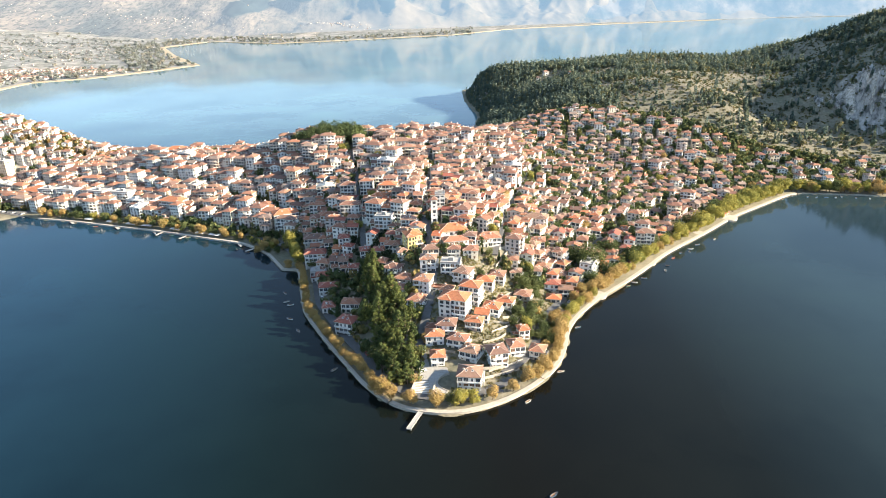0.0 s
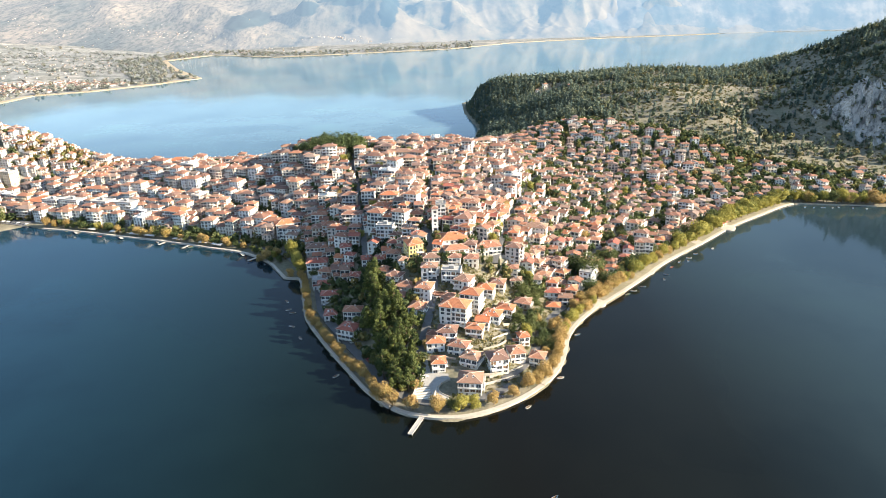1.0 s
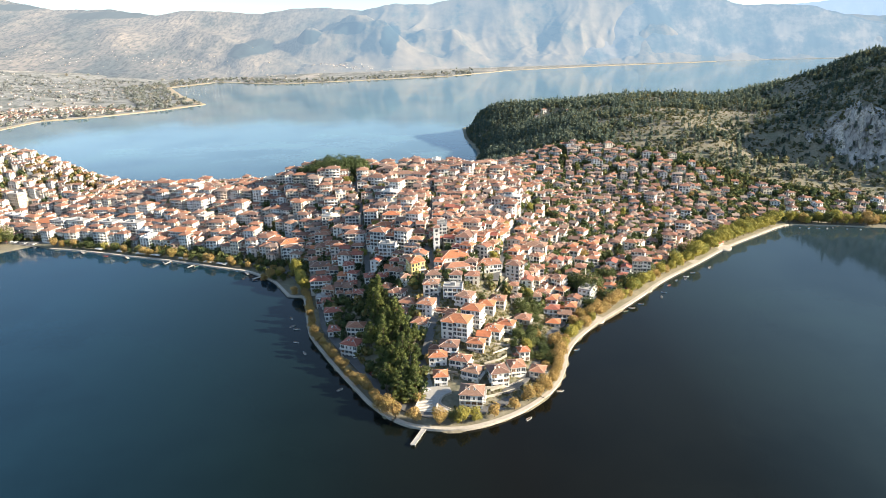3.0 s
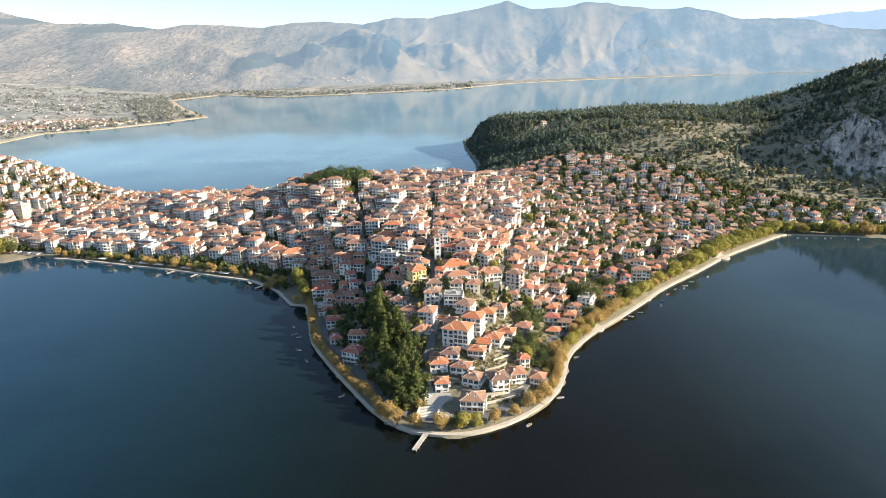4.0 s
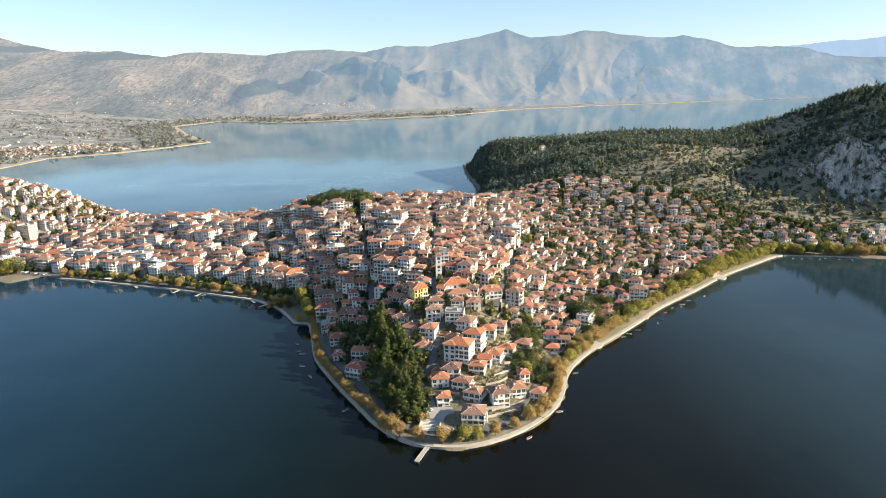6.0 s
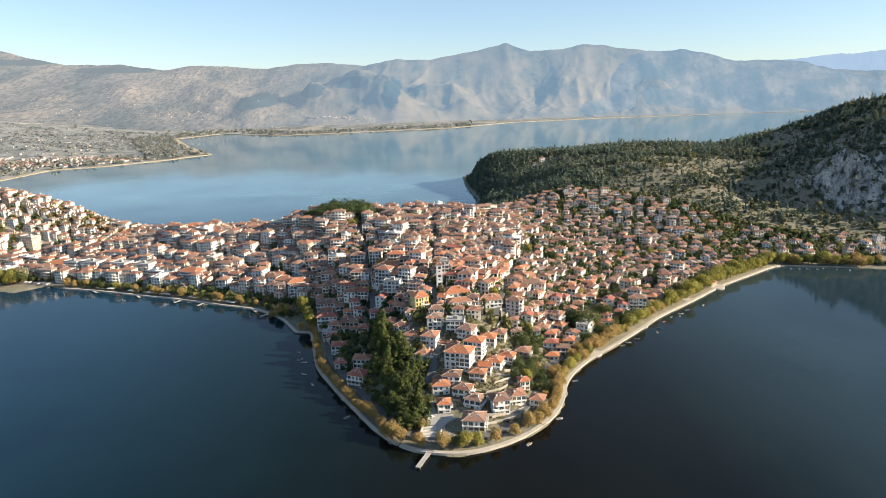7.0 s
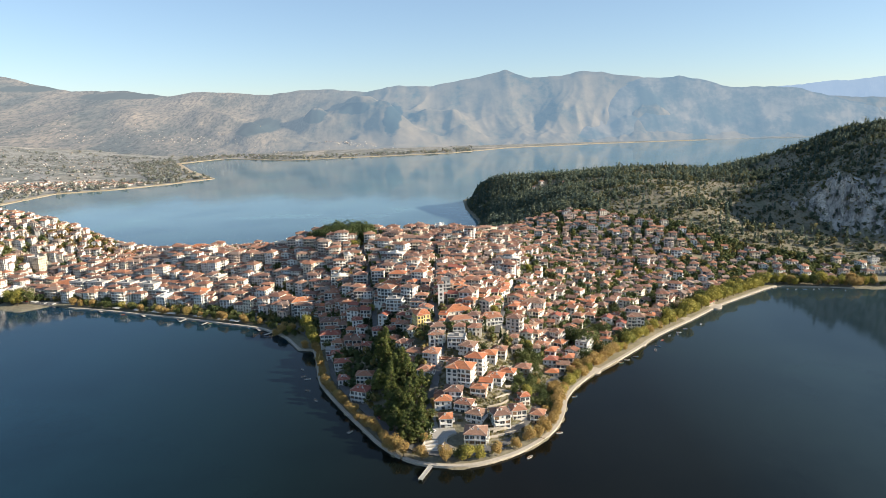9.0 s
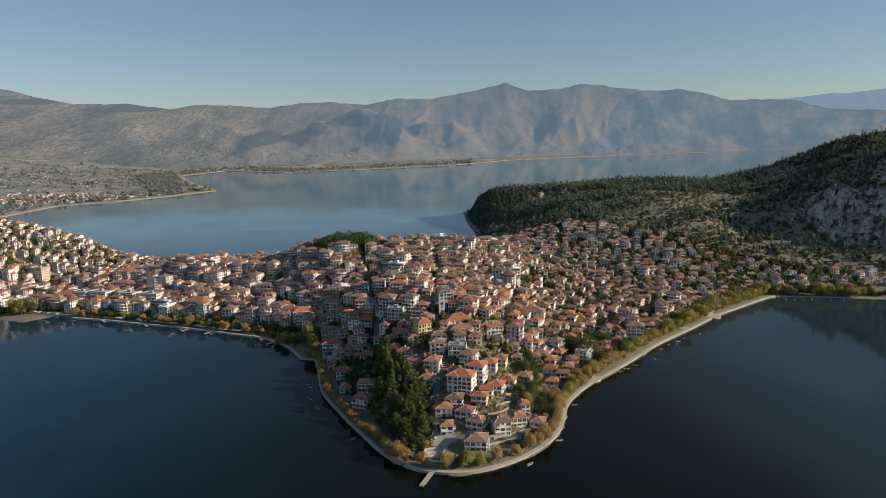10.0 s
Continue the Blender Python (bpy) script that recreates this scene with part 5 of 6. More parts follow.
S_BAY, S_PARK, S_TIP0, S_TIP1, S_STEP, S_MID, S_END, S_LAST = (station(*p) for p in ((-400, 609), (-112, 450), (-30, 285), (42, 291), (110, 405), (230, 527), (364, 640), (448, 622)))
row(S_BAY, S_PARK - 60, 5.5, 8, lambda i: OCHRE + YELLOW[:2] + GREEN + GREEN, 0.72, 2.5)
row(S_PARK - 22, S_TIP0 - 40, 7.6, 3.2, lambda i: OCHRE, 0.66, 0.5)
row(S_TIP0 - 40, S_TIP0 - 6, 6.0, 5.0, lambda i: OCHRE, 0.74, 0.8)
for x, y, kinds, s in ((-39, 297.5, OCHRE, 0.8), (-34, 292.5, OCHRE, 0.85), (-29, 288, OCHRE, 0.9), (-18.8, 283.5, OCHRE, 0.9), (-5.2, 280.5, OCHRE, 0.85), (1.5, 282.5, GREEN[2:], 0.78), (6.8, 281.2, YELLOW, 0.82), (14.2, 283, YELLOW, 0.74),
                       (24.5, 286.5, OCHRE[:1] + YELLOW[:1], 0.78), (36, 293.5, OCHRE[:2] + YELLOW[:1], 0.85), (45, 302, OCHRE, 0.9), (51, 306, OCHRE, 0.9), (55.5, 311, OCHRE, 0.95)):
    plant(kinds, x, y, s, group="promenade trees")
row(S_TIP1 + 36, S_STEP, 6.8, 4.8, lambda i: OCHRE[:2] + YELLOW[:2], 0.84, 1.0)
row(S_TIP1 + 50, S_STEP, 13, 11, lambda i: OCHRE + GREEN[:1], 0.75, 1.5)
row(S_STEP, S_MID, 8.2, 8.0, lambda i: OCHRE + YELLOW[:1] if i < S_STEP + 50 else YELLOW + OCHRE[:1], 0.9, 0.7)
row(S_STEP + 10, S_MID, 19, 15.5, lambda i: GREEN, 1.25, 2.5)
row(S_MID, S_END, 9.4, 7.8, lambda i: YELLOW, 1.12, 0.6)
row(S_MID + 40, S_END, 11, 15.5, lambda i: YELLOW + GREEN, 1.1, 2.0)
for i in range(36):
    plant(OCHRE + GREEN + YELLOW[:1], 450 + 5.5 * i + tr.uniform(-2, 2), 628 - 1.05 * i + tr.uniform(0, 14), 0.9, group="cove trees")
row(S_END, S_LAST, 5, 6, lambda i: OCHRE + GREEN + YELLOW, 1.0, 3.0)
for x, y, s in ((-462, 622, 1.7), (-453, 626, 1.6), (-472, 626, 1.8), (-468, 632, 1.7), (-425, 640, 0.8)):
    plant(YELLOW[:1] + GREEN[1:], x, y, s, group="park trees")
for i in range(8):
    plant(POPLAR, -113 - 1.7 * i + tr.uniform(-1.5, 1.5), 469 + 3.6 * i, 0.86 + 0.02 * i, group="park trees")
for i in range(12):
    plant(OCHRE + GREEN, tr.uniform(-160, -122), tr.uniform(492, 535), 0.7, group="park trees")

# the pine grove, and the pines on the ridge
n = 0
while n < 62:
    x, y = tr.uniform(-68, -10), tr.uniform(300, 430)
    if edge_distance(np.array([x]), np.array([y]), GROVE)[0] > 0.5 and clear(x, y, 1.0):
        claim(x, y, 1.6)
        plant(PINES, x, y, 0.86 if y > 320 else 0.7, group="pine grove")
        n += 1
for i in range(46):
    x = tr.uniform(-158, -78)
    plant(ROUND_PINES, x, 690 + tr.uniform(-14, 18), 0.95 + 0.4 * math.sin(math.pi * (x + 158) / 80), group="pines on the ridge")
n = 0
while n < 260:
    x, y = tr.uniform(-74, -36), tr.uniform(388, 480)
    if clear(x, y, 0.6) and edge_distance(np.array([x]), np.array([y]), PENINSULA)[0] > 19:
        claim(x, y, 1.3)
        plant(DARK_GREEN, x, y, 0.62 if x > -54 else 0.4, group="garden trees")
    n += 1
# the last pines above the steps, and the large trees of the east gardens
for x, y, s in ((-21, 300, 0.75), (-18.5, 308, 0.85), (-19.5, 315, 0.95), (-24, 309, 0.9), (-26, 301, 0.8), (-18, 321, 0.8), (-30, 299, 0.7)):
    plant(PINES, x, y, s, group="pine grove")
for x, y, s in ((109, 446, 1.75), (101, 455, 1.3), (118, 452, 1.35), (24.9, 317.8, 0.6), (93, 436, 0.8), (131, 470, 1.2), (160, 505, 1.1), (172, 530, 1.3), (205, 560, 1.2)):
    plant(GREEN[2:], x, y, s, group="garden trees")
for k in range(46):
    s = k / 45
    x, y = 50 + 16 * s + tr.uniform(-8, 8), 352 + 95 * s + tr.uniform(-6, 6)
    if clear(x, y, 0.6):
        claim(x, y, 0.8)
        plant(GREEN + GREEN + OCHRE[:1] + YELLOW[:1], x, y, tr.uniform(0.5, 0.85), group="garden trees")
# garden trees between the houses
n, tries = 0, 0
while n < 130 and tries < 6000:
    tries += 1
    x, y = tr.uniform(-110, 330), tr.uniform(300, 720)
    if edge_distance(np.array([x]), np.array([y]), TOWN)[0] > -6 and clear(x, y, 1.2) and not (y < 400 and -14 < x < 45 and tr.random() < 0.8):
        claim(x, y, 1.6)
        plant(tr.choice((GREEN, GREEN, CYPRESS, OCHRE[:1], YELLOW[:1])), x, y, 0.75 if y < 500 else 0.85, group="garden trees")
        n += 1
for k in range(26):
    x, y = tr.uniform(44, 66), tr.uniform(332, 405)
    if clear(x, y, 1.0):
        claim(x, y, 1.2)
        plant(GREEN + OCHRE[:1], x, y, 0.62, group="garden trees")
for root in OCHRE + YELLOW + POPLAR + GREEN + DARK_GREEN + PINES + ROUND_PINES + CYPRESS:
    wipe(root)


def clump(seed, kind):
    """A small plant for the mass: needle cone, leafy ball or low bush, one metre wide at unit size."""
    rnd = random.Random(seed)
    if kind == "cone":
        lobes = [(0, 0, 0.35 + 0.42 * i, 0.42 * (1 - 0.17 * i), 1.3) for i in range(5)]
        g = crown_geo(rnd, lobes, 42, 0.26)
    elif kind == "ball":
        lobes = [(0, 0, 0.5, 0.42, 1.0)] + [(rnd.uniform(-0.3, 0.3), rnd.uniform(-0.3, 0.3), rnd.uniform(0.3, 0.75), 0.28, 1.0) for _ in range(3)]
        g = crown_geo(rnd, lobes, 40, 0.21)
    else:
        g = crown_geo(rnd, [(0, 0, 0.1, 0.45, 0.7)], 20, 0.22)
    return packed((g, {0: 0}, (0, 0, 0)))


CONES, BALLS, BUSHES = ([clump(s + o, k) for s in range(5)] for o, k in ((100, "cone"), (200, "ball"), (300, "bush")))


def tinted_leaves(name, stops):
    m, nt, b = material(name, 0.8)
    own = mix(nt, 0.3, tint(nt), island(nt))
    sep = nt.nodes.new("ShaderNodeSeparateColor")
    nt.links.new(own, sep.inputs[0])
    leafy(m, nt, b, ramp(nt, sep.outputs[0], stops))
    return m


def scattered(name, count, area, shapes, size, mat, label, category, seed, where=None, tall=1.0, spread_out=5):
    """Plants over a box of the plan, where the rule allows."""
    rs = np.random.RandomState(seed)
    x0, x1, y0, y1 = area
    p = np.stack([rs.uniform(x0, x1, count * spread_out), rs.uniform(y0, y1, count * spread_out)], 1)
    if where is not None:
        p = p[where(p[:, 0], p[:, 1], rs.uniform(0, 1, len(p)))]
    p = p[:count]
    z = ground(p[:, 0], p[:, 1])
    out = []
    for (x, y), h in zip(p, z):
        s = rs.uniform(*size)
        out.append((shapes[rs.randint(len(shapes))], pose(x, y, h - 0.2, 0, 0, rs.uniform(0, 360)) @ Matrix.Diagonal((s, s, s * tall * rs.uniform(0.85, 1.25), 1)), rs.uniform()))
    return joined(name, out, [mat], label, category)


def patchy(x, y, scale, phase):
    return 0.5 + 0.5 * np.sin(x / scale + phase + 1.7 * np.sin(y / scale * 0.8)) * np.sin(y / scale * 1.3 - phase + np.sin(x / scale))


def on_hill(x, y):
    return (edge_distance(x, y, PENINSULA) > 6) & (edge_distance(x, y, TOWN) < -4)


def woods(x, y, u):
    d = np.where(x < 230, 0.9, 0.04 + 0.75 * patchy(x, y, 30, 0.4) ** 2 * patchy(x, y, 90, 2.0))
    d = np.where((x > 230) & (y > 1010) | (x > 560) & (y > 950), 0.10 + 0.62 * patchy(x, y, 45, 1.1) ** 1.5, d)
    d = np.where((x > 480) & (y > 840), 0.04 + 0.34 * patchy(x, y, 34, 0.3) ** 2, d)
    d = np.where((x > 620) & (y > 1040) & (y < 1180), 0.55, d)
    d = np.where((x > 330) & (x < 620) & (y < 800), 0.2, d)
    d = np.where((x > 420) & (y > 780) & (y < 880), 0.12, d)
    d = np.where(((x - 200) / 34) ** 2 + ((y - 1165) / 40) ** 2 < 1, 0.05, d)
    return on_hill(x, y) & (u < d)


# conifer colours lifted and blued, painting in the haze over the hill
CONIFER = tinted_leaves("hill_conifers", [(0.1, (0.066, 0.10, 0.086)), (0.5, (0.11, 0.145, 0.112)), (0.9, (0.18, 0.19, 0.12))])
SCRUB = tinted_leaves("hill_scrub", [(0.1, (0.06, 0.07, 0.025)), (0.4, (0.11, 0.11, 0.04)), (0.7, (0.16, 0.125, 0.05)), (0.9, (0.09, 0.10, 0.035))])
AUTUMN = tinted_leaves("garden_leaves", [(0.1, (0.052, 0.08, 0.034)), (0.5, (0.10, 0.122, 0.046)), (0.75, (0.15, 0.155, 0.055)), (0.92, (0.26, 0.19, 0.07))])
# the hill's broadleaf colours are paled for haze as well
HILL_LEAVES = tinted_leaves("hill_leaves", [(0.1, (0.06, 0.085, 0.06)), (0.5, (0.10, 0.125, 0.078)), (0.8, (0.16, 0.16, 0.08)), (0.95, (0.23, 0.19, 0.085))])
scattered("hill_conifers", 7000, (55, 900, 760, 1420), CONES, (2.6, 6.4), CONIFER, "dark conifers and cypresses covering the hill", "woods", 1, woods, 1.0)
scattered("hill_trees", 5200, (55, 800, 700, 1400), BALLS, (4, 9), HILL_LEAVES, "olive and ochre broadleaf trees on the hill", "woods", 2, woods)
scattered("hill_scrub", 17000, (150, 900, 660, 1250), BUSHES, (1.4, 4.2), SCRUB, "dry low scrub on the stony hillside", "scrub", 3, lambda x, y, u: on_hill(x, y) & (x > 200))


def gaps(x, y, u):
    """Between the houses, thin on the left flat."""
    ok = (edge_distance(x, y, TOWN) > -10) & (edge_distance(x, y, PENINSULA) > 14)
    return ok & np.array([clear(a, b_, 0.9) for a, b_ in zip(x, y)]) & (u < np.where(x > 300, 1.0, np.where(x > 85, 0.6, np.where((y < 410) & (x > -14), 0.0, 0.35))))


scattered("garden_greenery", 6800, (-640, 480, 300, 880), BALLS, (3.0, 7.5), AUTUMN, "small green and ochre trees in the gaps between houses", "greenery", 4, gaps, 1.1, 14)
POINT_GREEN = tinted_leaves("slope_greens", [(0.1, (0.085, 0.095, 0.035)), (0.35, (0.165, 0.155, 0.06)), (0.7, (0.25, 0.205, 0.095)), (0.9, (0.13, 0.135, 0.05))])
scattered("point_scrub", 4200, (-24, 74, 284, 425), BUSHES, (0.6, 2.4), POINT_GREEN, "grass tufts and bushes on the rocky slope", "scrub", 5,
          lambda x, y, u: (edge_distance(x, y, PENINSULA) > 8) & ((y > 318) | (x > 20) | (x < -21) | (x > 3) & (y < 296)) & np.array([clear(a, b_, 0.4) for a, b_ in zip(x, y)]))
scattered("left_hill_trees", 160, (-520, -400, 770, 850), BALLS, (5, 9), tinted_leaves("rust_leaves", [(0.1, (0.10, 0.08, 0.03)), (0.6, (0.22, 0.14, 0.05)), (0.9, (0.10, 0.09, 0.03))]), "rusty autumn trees behind the houses", "woods", 6,
          lambda x, y, u: np.abs(y - (760 + 0.5 * (x + 520))) < 40)
# leaf colours paled, with the haze over the plain painted in
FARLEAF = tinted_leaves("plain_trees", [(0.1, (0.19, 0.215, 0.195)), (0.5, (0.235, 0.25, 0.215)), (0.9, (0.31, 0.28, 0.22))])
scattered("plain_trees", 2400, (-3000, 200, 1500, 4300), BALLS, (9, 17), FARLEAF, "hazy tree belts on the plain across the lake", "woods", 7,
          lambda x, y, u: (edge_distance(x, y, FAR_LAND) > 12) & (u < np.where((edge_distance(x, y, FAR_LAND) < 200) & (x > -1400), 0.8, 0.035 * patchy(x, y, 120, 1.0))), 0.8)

def far_heights(x, y):
    """Heights of the land across the lake at many points."""
    xs, foot, crest, z = WEST_RANGE
    f = np.interp(x, xs, foot)
    r = np.clip((y - f) / (crest - f), 0, 1) * (z.shape[0] - 1)
    c = np.clip(np.interp(x, xs, np.arange(len(xs))), 0, len(xs) - 1)
    return np.maximum(ground(x, y), np.where(y > f, z[np.round(r).astype(int), np.round(c).astype(int)], -9))


def far_growth(name, areas, mat, size, label, seed, density):
    """Trees and bushes over stretches of the far land: areas (x0, x1, y0, y1, count)."""
    rs = np.random.RandomState(seed)
    out = []
    for x0, x1, y0, y1, count in areas:
        u, v = rs.uniform(-1, 1, count), rs.uniform(-1, 1, count)
        x, y = (x0 + x1) / 2 + u * (x1 - x0) / 2, (y0 + y1) / 2 + v * (y1 - y0) / 2
        ok = (edge_distance(x, y, FAR_LAND) > 15) & (rs.uniform(0, 1, count) < density(x, y, u, v))
        x, y = x[ok], y[ok]
        for a, b_, h in zip(x, y, far_heights(x, y)):
            k = rs.uniform(*size)
            out.append((BALLS[rs.randint(5)], pose(a, b_, h - 1.0, 0, 0, rs.uniform(0, 360)) @ Matrix.Diagonal((k * 1.3, k * 1.3, k * 0.8, 1)), rs.uniform()))
    return joined(name, out, [mat], label, "woods")


# haze is painted into the pale grey leaf colour of this scrub
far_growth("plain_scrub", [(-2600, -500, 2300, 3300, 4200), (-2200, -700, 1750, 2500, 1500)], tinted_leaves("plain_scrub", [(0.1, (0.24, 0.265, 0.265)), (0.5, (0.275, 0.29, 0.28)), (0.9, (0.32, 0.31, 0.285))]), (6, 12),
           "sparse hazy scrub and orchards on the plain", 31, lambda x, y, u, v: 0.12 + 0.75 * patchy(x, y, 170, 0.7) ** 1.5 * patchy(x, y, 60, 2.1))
# ---- promenade, streets and the waterside ----
def ribbon(line, inner, outer, top, name, mat, label, drop=None, follow=False, smooth_times=0):
    """A strip between two offsets from a line (positive to its left). top: height, or lift over the ground if follow."""
    pts = along(line, 2.5)
    g = Geo()
    rings = []
    for x, y, dx, dy in pts:
        a, b_ = (x - dy * outer, y + dx * outer), (x - dy * inner, y + dx * inner)
        za = ground_at(*a) + top if follow else top
        zb = ground_at(*b_) + top if follow else top
        if follow:
            za = zb = max(za, zb)
        d = drop if drop is not None else 0.8
        rings.append([(*a, za - d), (*a, za), (*b_, zb), (*b_, zb - d)])
    for p, q in zip(rings[:-1], rings[1:]):
        for i in range(3):
            g.face([p[i], p[i + 1], q[i + 1], q[i]])
    g.face(rings[0])
    g.face(rings[-1][::-1])
    me = g.mesh(name, mat)
    bm = bmesh.new()
    bm.from_mesh(me)
    bmesh.ops.recalc_face_normals(bm, faces=bm.faces)
    bm.to_mesh(me)
    bm.free()
    return tagged(new(name, me), label, name.split("_")[0], kind="structure")


def stretch(first, last):
    return [(x, y) for x, y, _, _ in inland[first:last:2]]


ribbon(stretch(S_BAY, S_PARK + 6), 0, 2.4, 1.35, "pavement_bay", PAVING, "pale paved quay along the bay", 3.0)
ribbon(stretch(S_PARK + 4, S_TIP0 + 2), 0, 1.9, 1.4, "pavement_west", PAVING, "pale paved promenade with a stone quay edge", 3.2)
ribbon(stretch(S_TIP0, S_TIP1 + 20), 0, 2.6, 1.45, "pavement_point", PAVING, "pale paved promenade round the point", 3.2)
ribbon(stretch(S_TIP1 + 18, S_END + 4), 2.5, 11.5, 0.25, "pavement_verge", varied("sandy_verge", [(0.2, (0.20, 0.19, 0.12)), (0.5, (0.27, 0.24, 0.16)), (0.8, (0.38, 0.32, 0.22))], 0.95, None, 0.5, 0.35), "sandy grass verge with fallen leaves under the trees", 0.6, True)
ribbon(stretch(S_TIP1 + 18, S_END + 4), 0, 2.5, 1.4, "pavement_east", PAVING, "pale paved promenade along the east shore", 3.2)
ribbon(stretch(S_END + 2, S_LAST), 0, 1.2, 1.3, "pavement_cove", STONE_WALL, "grey stone quay in the cove", 3.0)
ribbon(stretch(S_PARK + 2, S_TIP0 + 8), 9.5, 15.5, 0.35, "road_west", ASPHALT, "asphalt road along the west shore", 0.6, True)
ribbon(stretch(S_TIP0 + 4, S_TIP1 + 6), 10.0, 15.5, 0.3, "road_point", ASPHALT, "asphalt road behind the promenade trees", 0.6, True)
ribbon(stretch(S_TIP1 + 4, S_END), 15.5, 20.5, 0.35, "road_east", ASPHALT, "asphalt road behind the promenade trees", 0.6, True)
ribbon(stretch(S_BAY, S_PARK - 40), 13, 20, 0.35, "road_bay", ASPHALT, "wide asphalt road along the bay", 0.6, True)
for key, half in (("main", 2.6), ("east", 2.2), ("slope", 2.2), ("flat", 3.0), ("terrace", 2.0)):
    ribbon(rounded(STREETS[key], 2), -half, half, 0.35, "road_" + key, ASPHALT, "narrow asphalt street between houses", 0.8, True)
ribbon(FAR_SHORE[2:17], -6, 30, 1.2, "reeds", varied("reeds", [(0.2, (0.34, 0.28, 0.19)), (0.8, (0.44, 0.36, 0.25))], 0.95, None, 0.02, 0.3), "beige reed belt along the far shore", 3.0)


def disc(name, x, y, r, top, mat, label, low=-1.5):
    bm = bmesh.new()
    bmesh.ops.create_cone(bm, cap_ends=True, segments=40, radius1=r, radius2=r, depth=top - low)
    bmesh.ops.bevel(bm, geom=[e for e in bm.edges if all(v.co.z > 0 for v in e.verts)], offset=0.12, segments=1, affect="EDGES")
    me = bpy.data.meshes.new(name)
    bm.to_mesh(me)
    bm.free()
    me.materials.append(mat)
    ob = new(name, me)
    ob.location = (x, y, (top + low) / 2)
    return tagged(ob, label, "platform", kind="structure")


for x, y, r in ((108.0, 408.8, 6.0), (160.5, 465, 5.6), (223.5, 528, 5.2), (265.5, 566.5, 8.0)):
    disc("platform", x, y, r, 1.44, PAVING, "round paved platform bulging into the lake")


def pier():
    root = new("pier")
    root.matrix_basis = pose(-13.3, 276.6, 0, 0, 0, math.degrees(math.atan2(-13.0, -5.2)))
    length, wide = 15.0, 2.6
    for i in range(10):
        g = Geo()
        g.box(i * 1.5 + 0.02, -wide / 2, 1.0, i * 1.5 + 1.48, wide / 2, 1.28)
        part("slab", g.mesh("slab", CONCRETE), root)
    for i in range(5):
        for s in (-1, 1):
            g = Geo()
            g.tube((1.5 + 3.2 * i, s * 1.05, -4), (1.5 + 3.2 * i, s * 1.05, 1.0), 0.2, 0.2, 8)
            part("post", g.mesh("post", CONCRETE), root)
    for s in (-1, 1):
        g = Geo()
        g.box(0, s * (wide / 2 - 0.1) - 0.1, 1.284, length, s * (wide / 2 - 0.1) + 0.1, 1.42)
        part("kerb", g.mesh("kerb", PAVING), root)
    tagged(root, "narrow concrete pier on posts at the point", "pier")


pier()


def stepped_plaza():
    """Broad shallow steps down to the promenade, between low white walls."""
    root = new("stepped_plaza")
    base = pose(-13.2, 289.6, 1.35, 0, 0, -10)
    root.matrix_basis = base
    n = 11
    for i in range(n):
        g = Geo()
        g.box(-5.4, i * 1.25, -3.0, 5.4, i * 1.25 + 1.22, 0.2 * (i + 1))
        part("step", g.mesh("step", PAVING), root)
        g = Geo()
        g.box(-5.4, i * 1.25 - 0.02, 0.2 * (i + 1) - 0.06, 5.4, i * 1.25 + 0.5, 0.2 * (i + 1) + 0.012)
        part("nosing", g.mesh("nosing", WHITE_PLASTER), root)
    for s in (-1, 1):
        g = Geo()
        g.box(s * 5.7 - 0.3, -0.6, -3.0, s * 5.7 + 0.3, n * 1.25 + 0.5, 2.9)
        part("side_wall", g.mesh("side_wall", PAVING), root)
    tagged(root, "pale stepped plaza leading down to the promenade", "steps")


stepped_plaza()


def paved_court():
    """The forecourt above the steps: a paved sheet, a curved ramp with a raised kerb, and a shrub bed inside the bend."""
    g = Geo()
    outline = [(-19.5, 303.5), (-9.0, 301.5), (-4.0, 305.0), (1.5, 307.0), (1.0, 311.5), (-9.0, 313.5), (-12.0, 330.0), (-17.5, 330.0), (-16.0, 312.0)]
    top = [(x, y, max(3.2, ground_at(x, y)) + 0.35) for x, y in outline]
    g.face(top)
    for a, b_ in zip(top, top[1:] + top[:1]):
        g.face([(a[0], a[1], -1), (b_[0], b_[1], -1), b_, a])
    tagged(new("pavement_court", g.mesh("pavement_court", CONCRETE)), "pale concrete forecourt above the steps", "forecourt", kind="structure")


paved_court()
BEND = rounded([(1.0, 308.5), (-4.5, 306.0), (-7.2, 301.5), (-6.8, 296.0), (-3.5, 292.5), (0.5, 290.0)], 3)
ribbon(BEND, -2.3, 2.3, 0.75, "road_ramp", CONCRETE, "curving concrete ramp beside the steps", 2.5, True)
ribbon(BEND, 2.3, 2.7, 1.15, "pavement_kerb", PAVING, "low pale wall along the ramp", 3.0, True)
ribbon(rounded([(-15, 329), (-13.5, 341), (-11.5, 350)], 2), -2.7, 2.7, 0.45, "road_street", ASPHALT, "grey street climbing between the houses", 1.0, True)


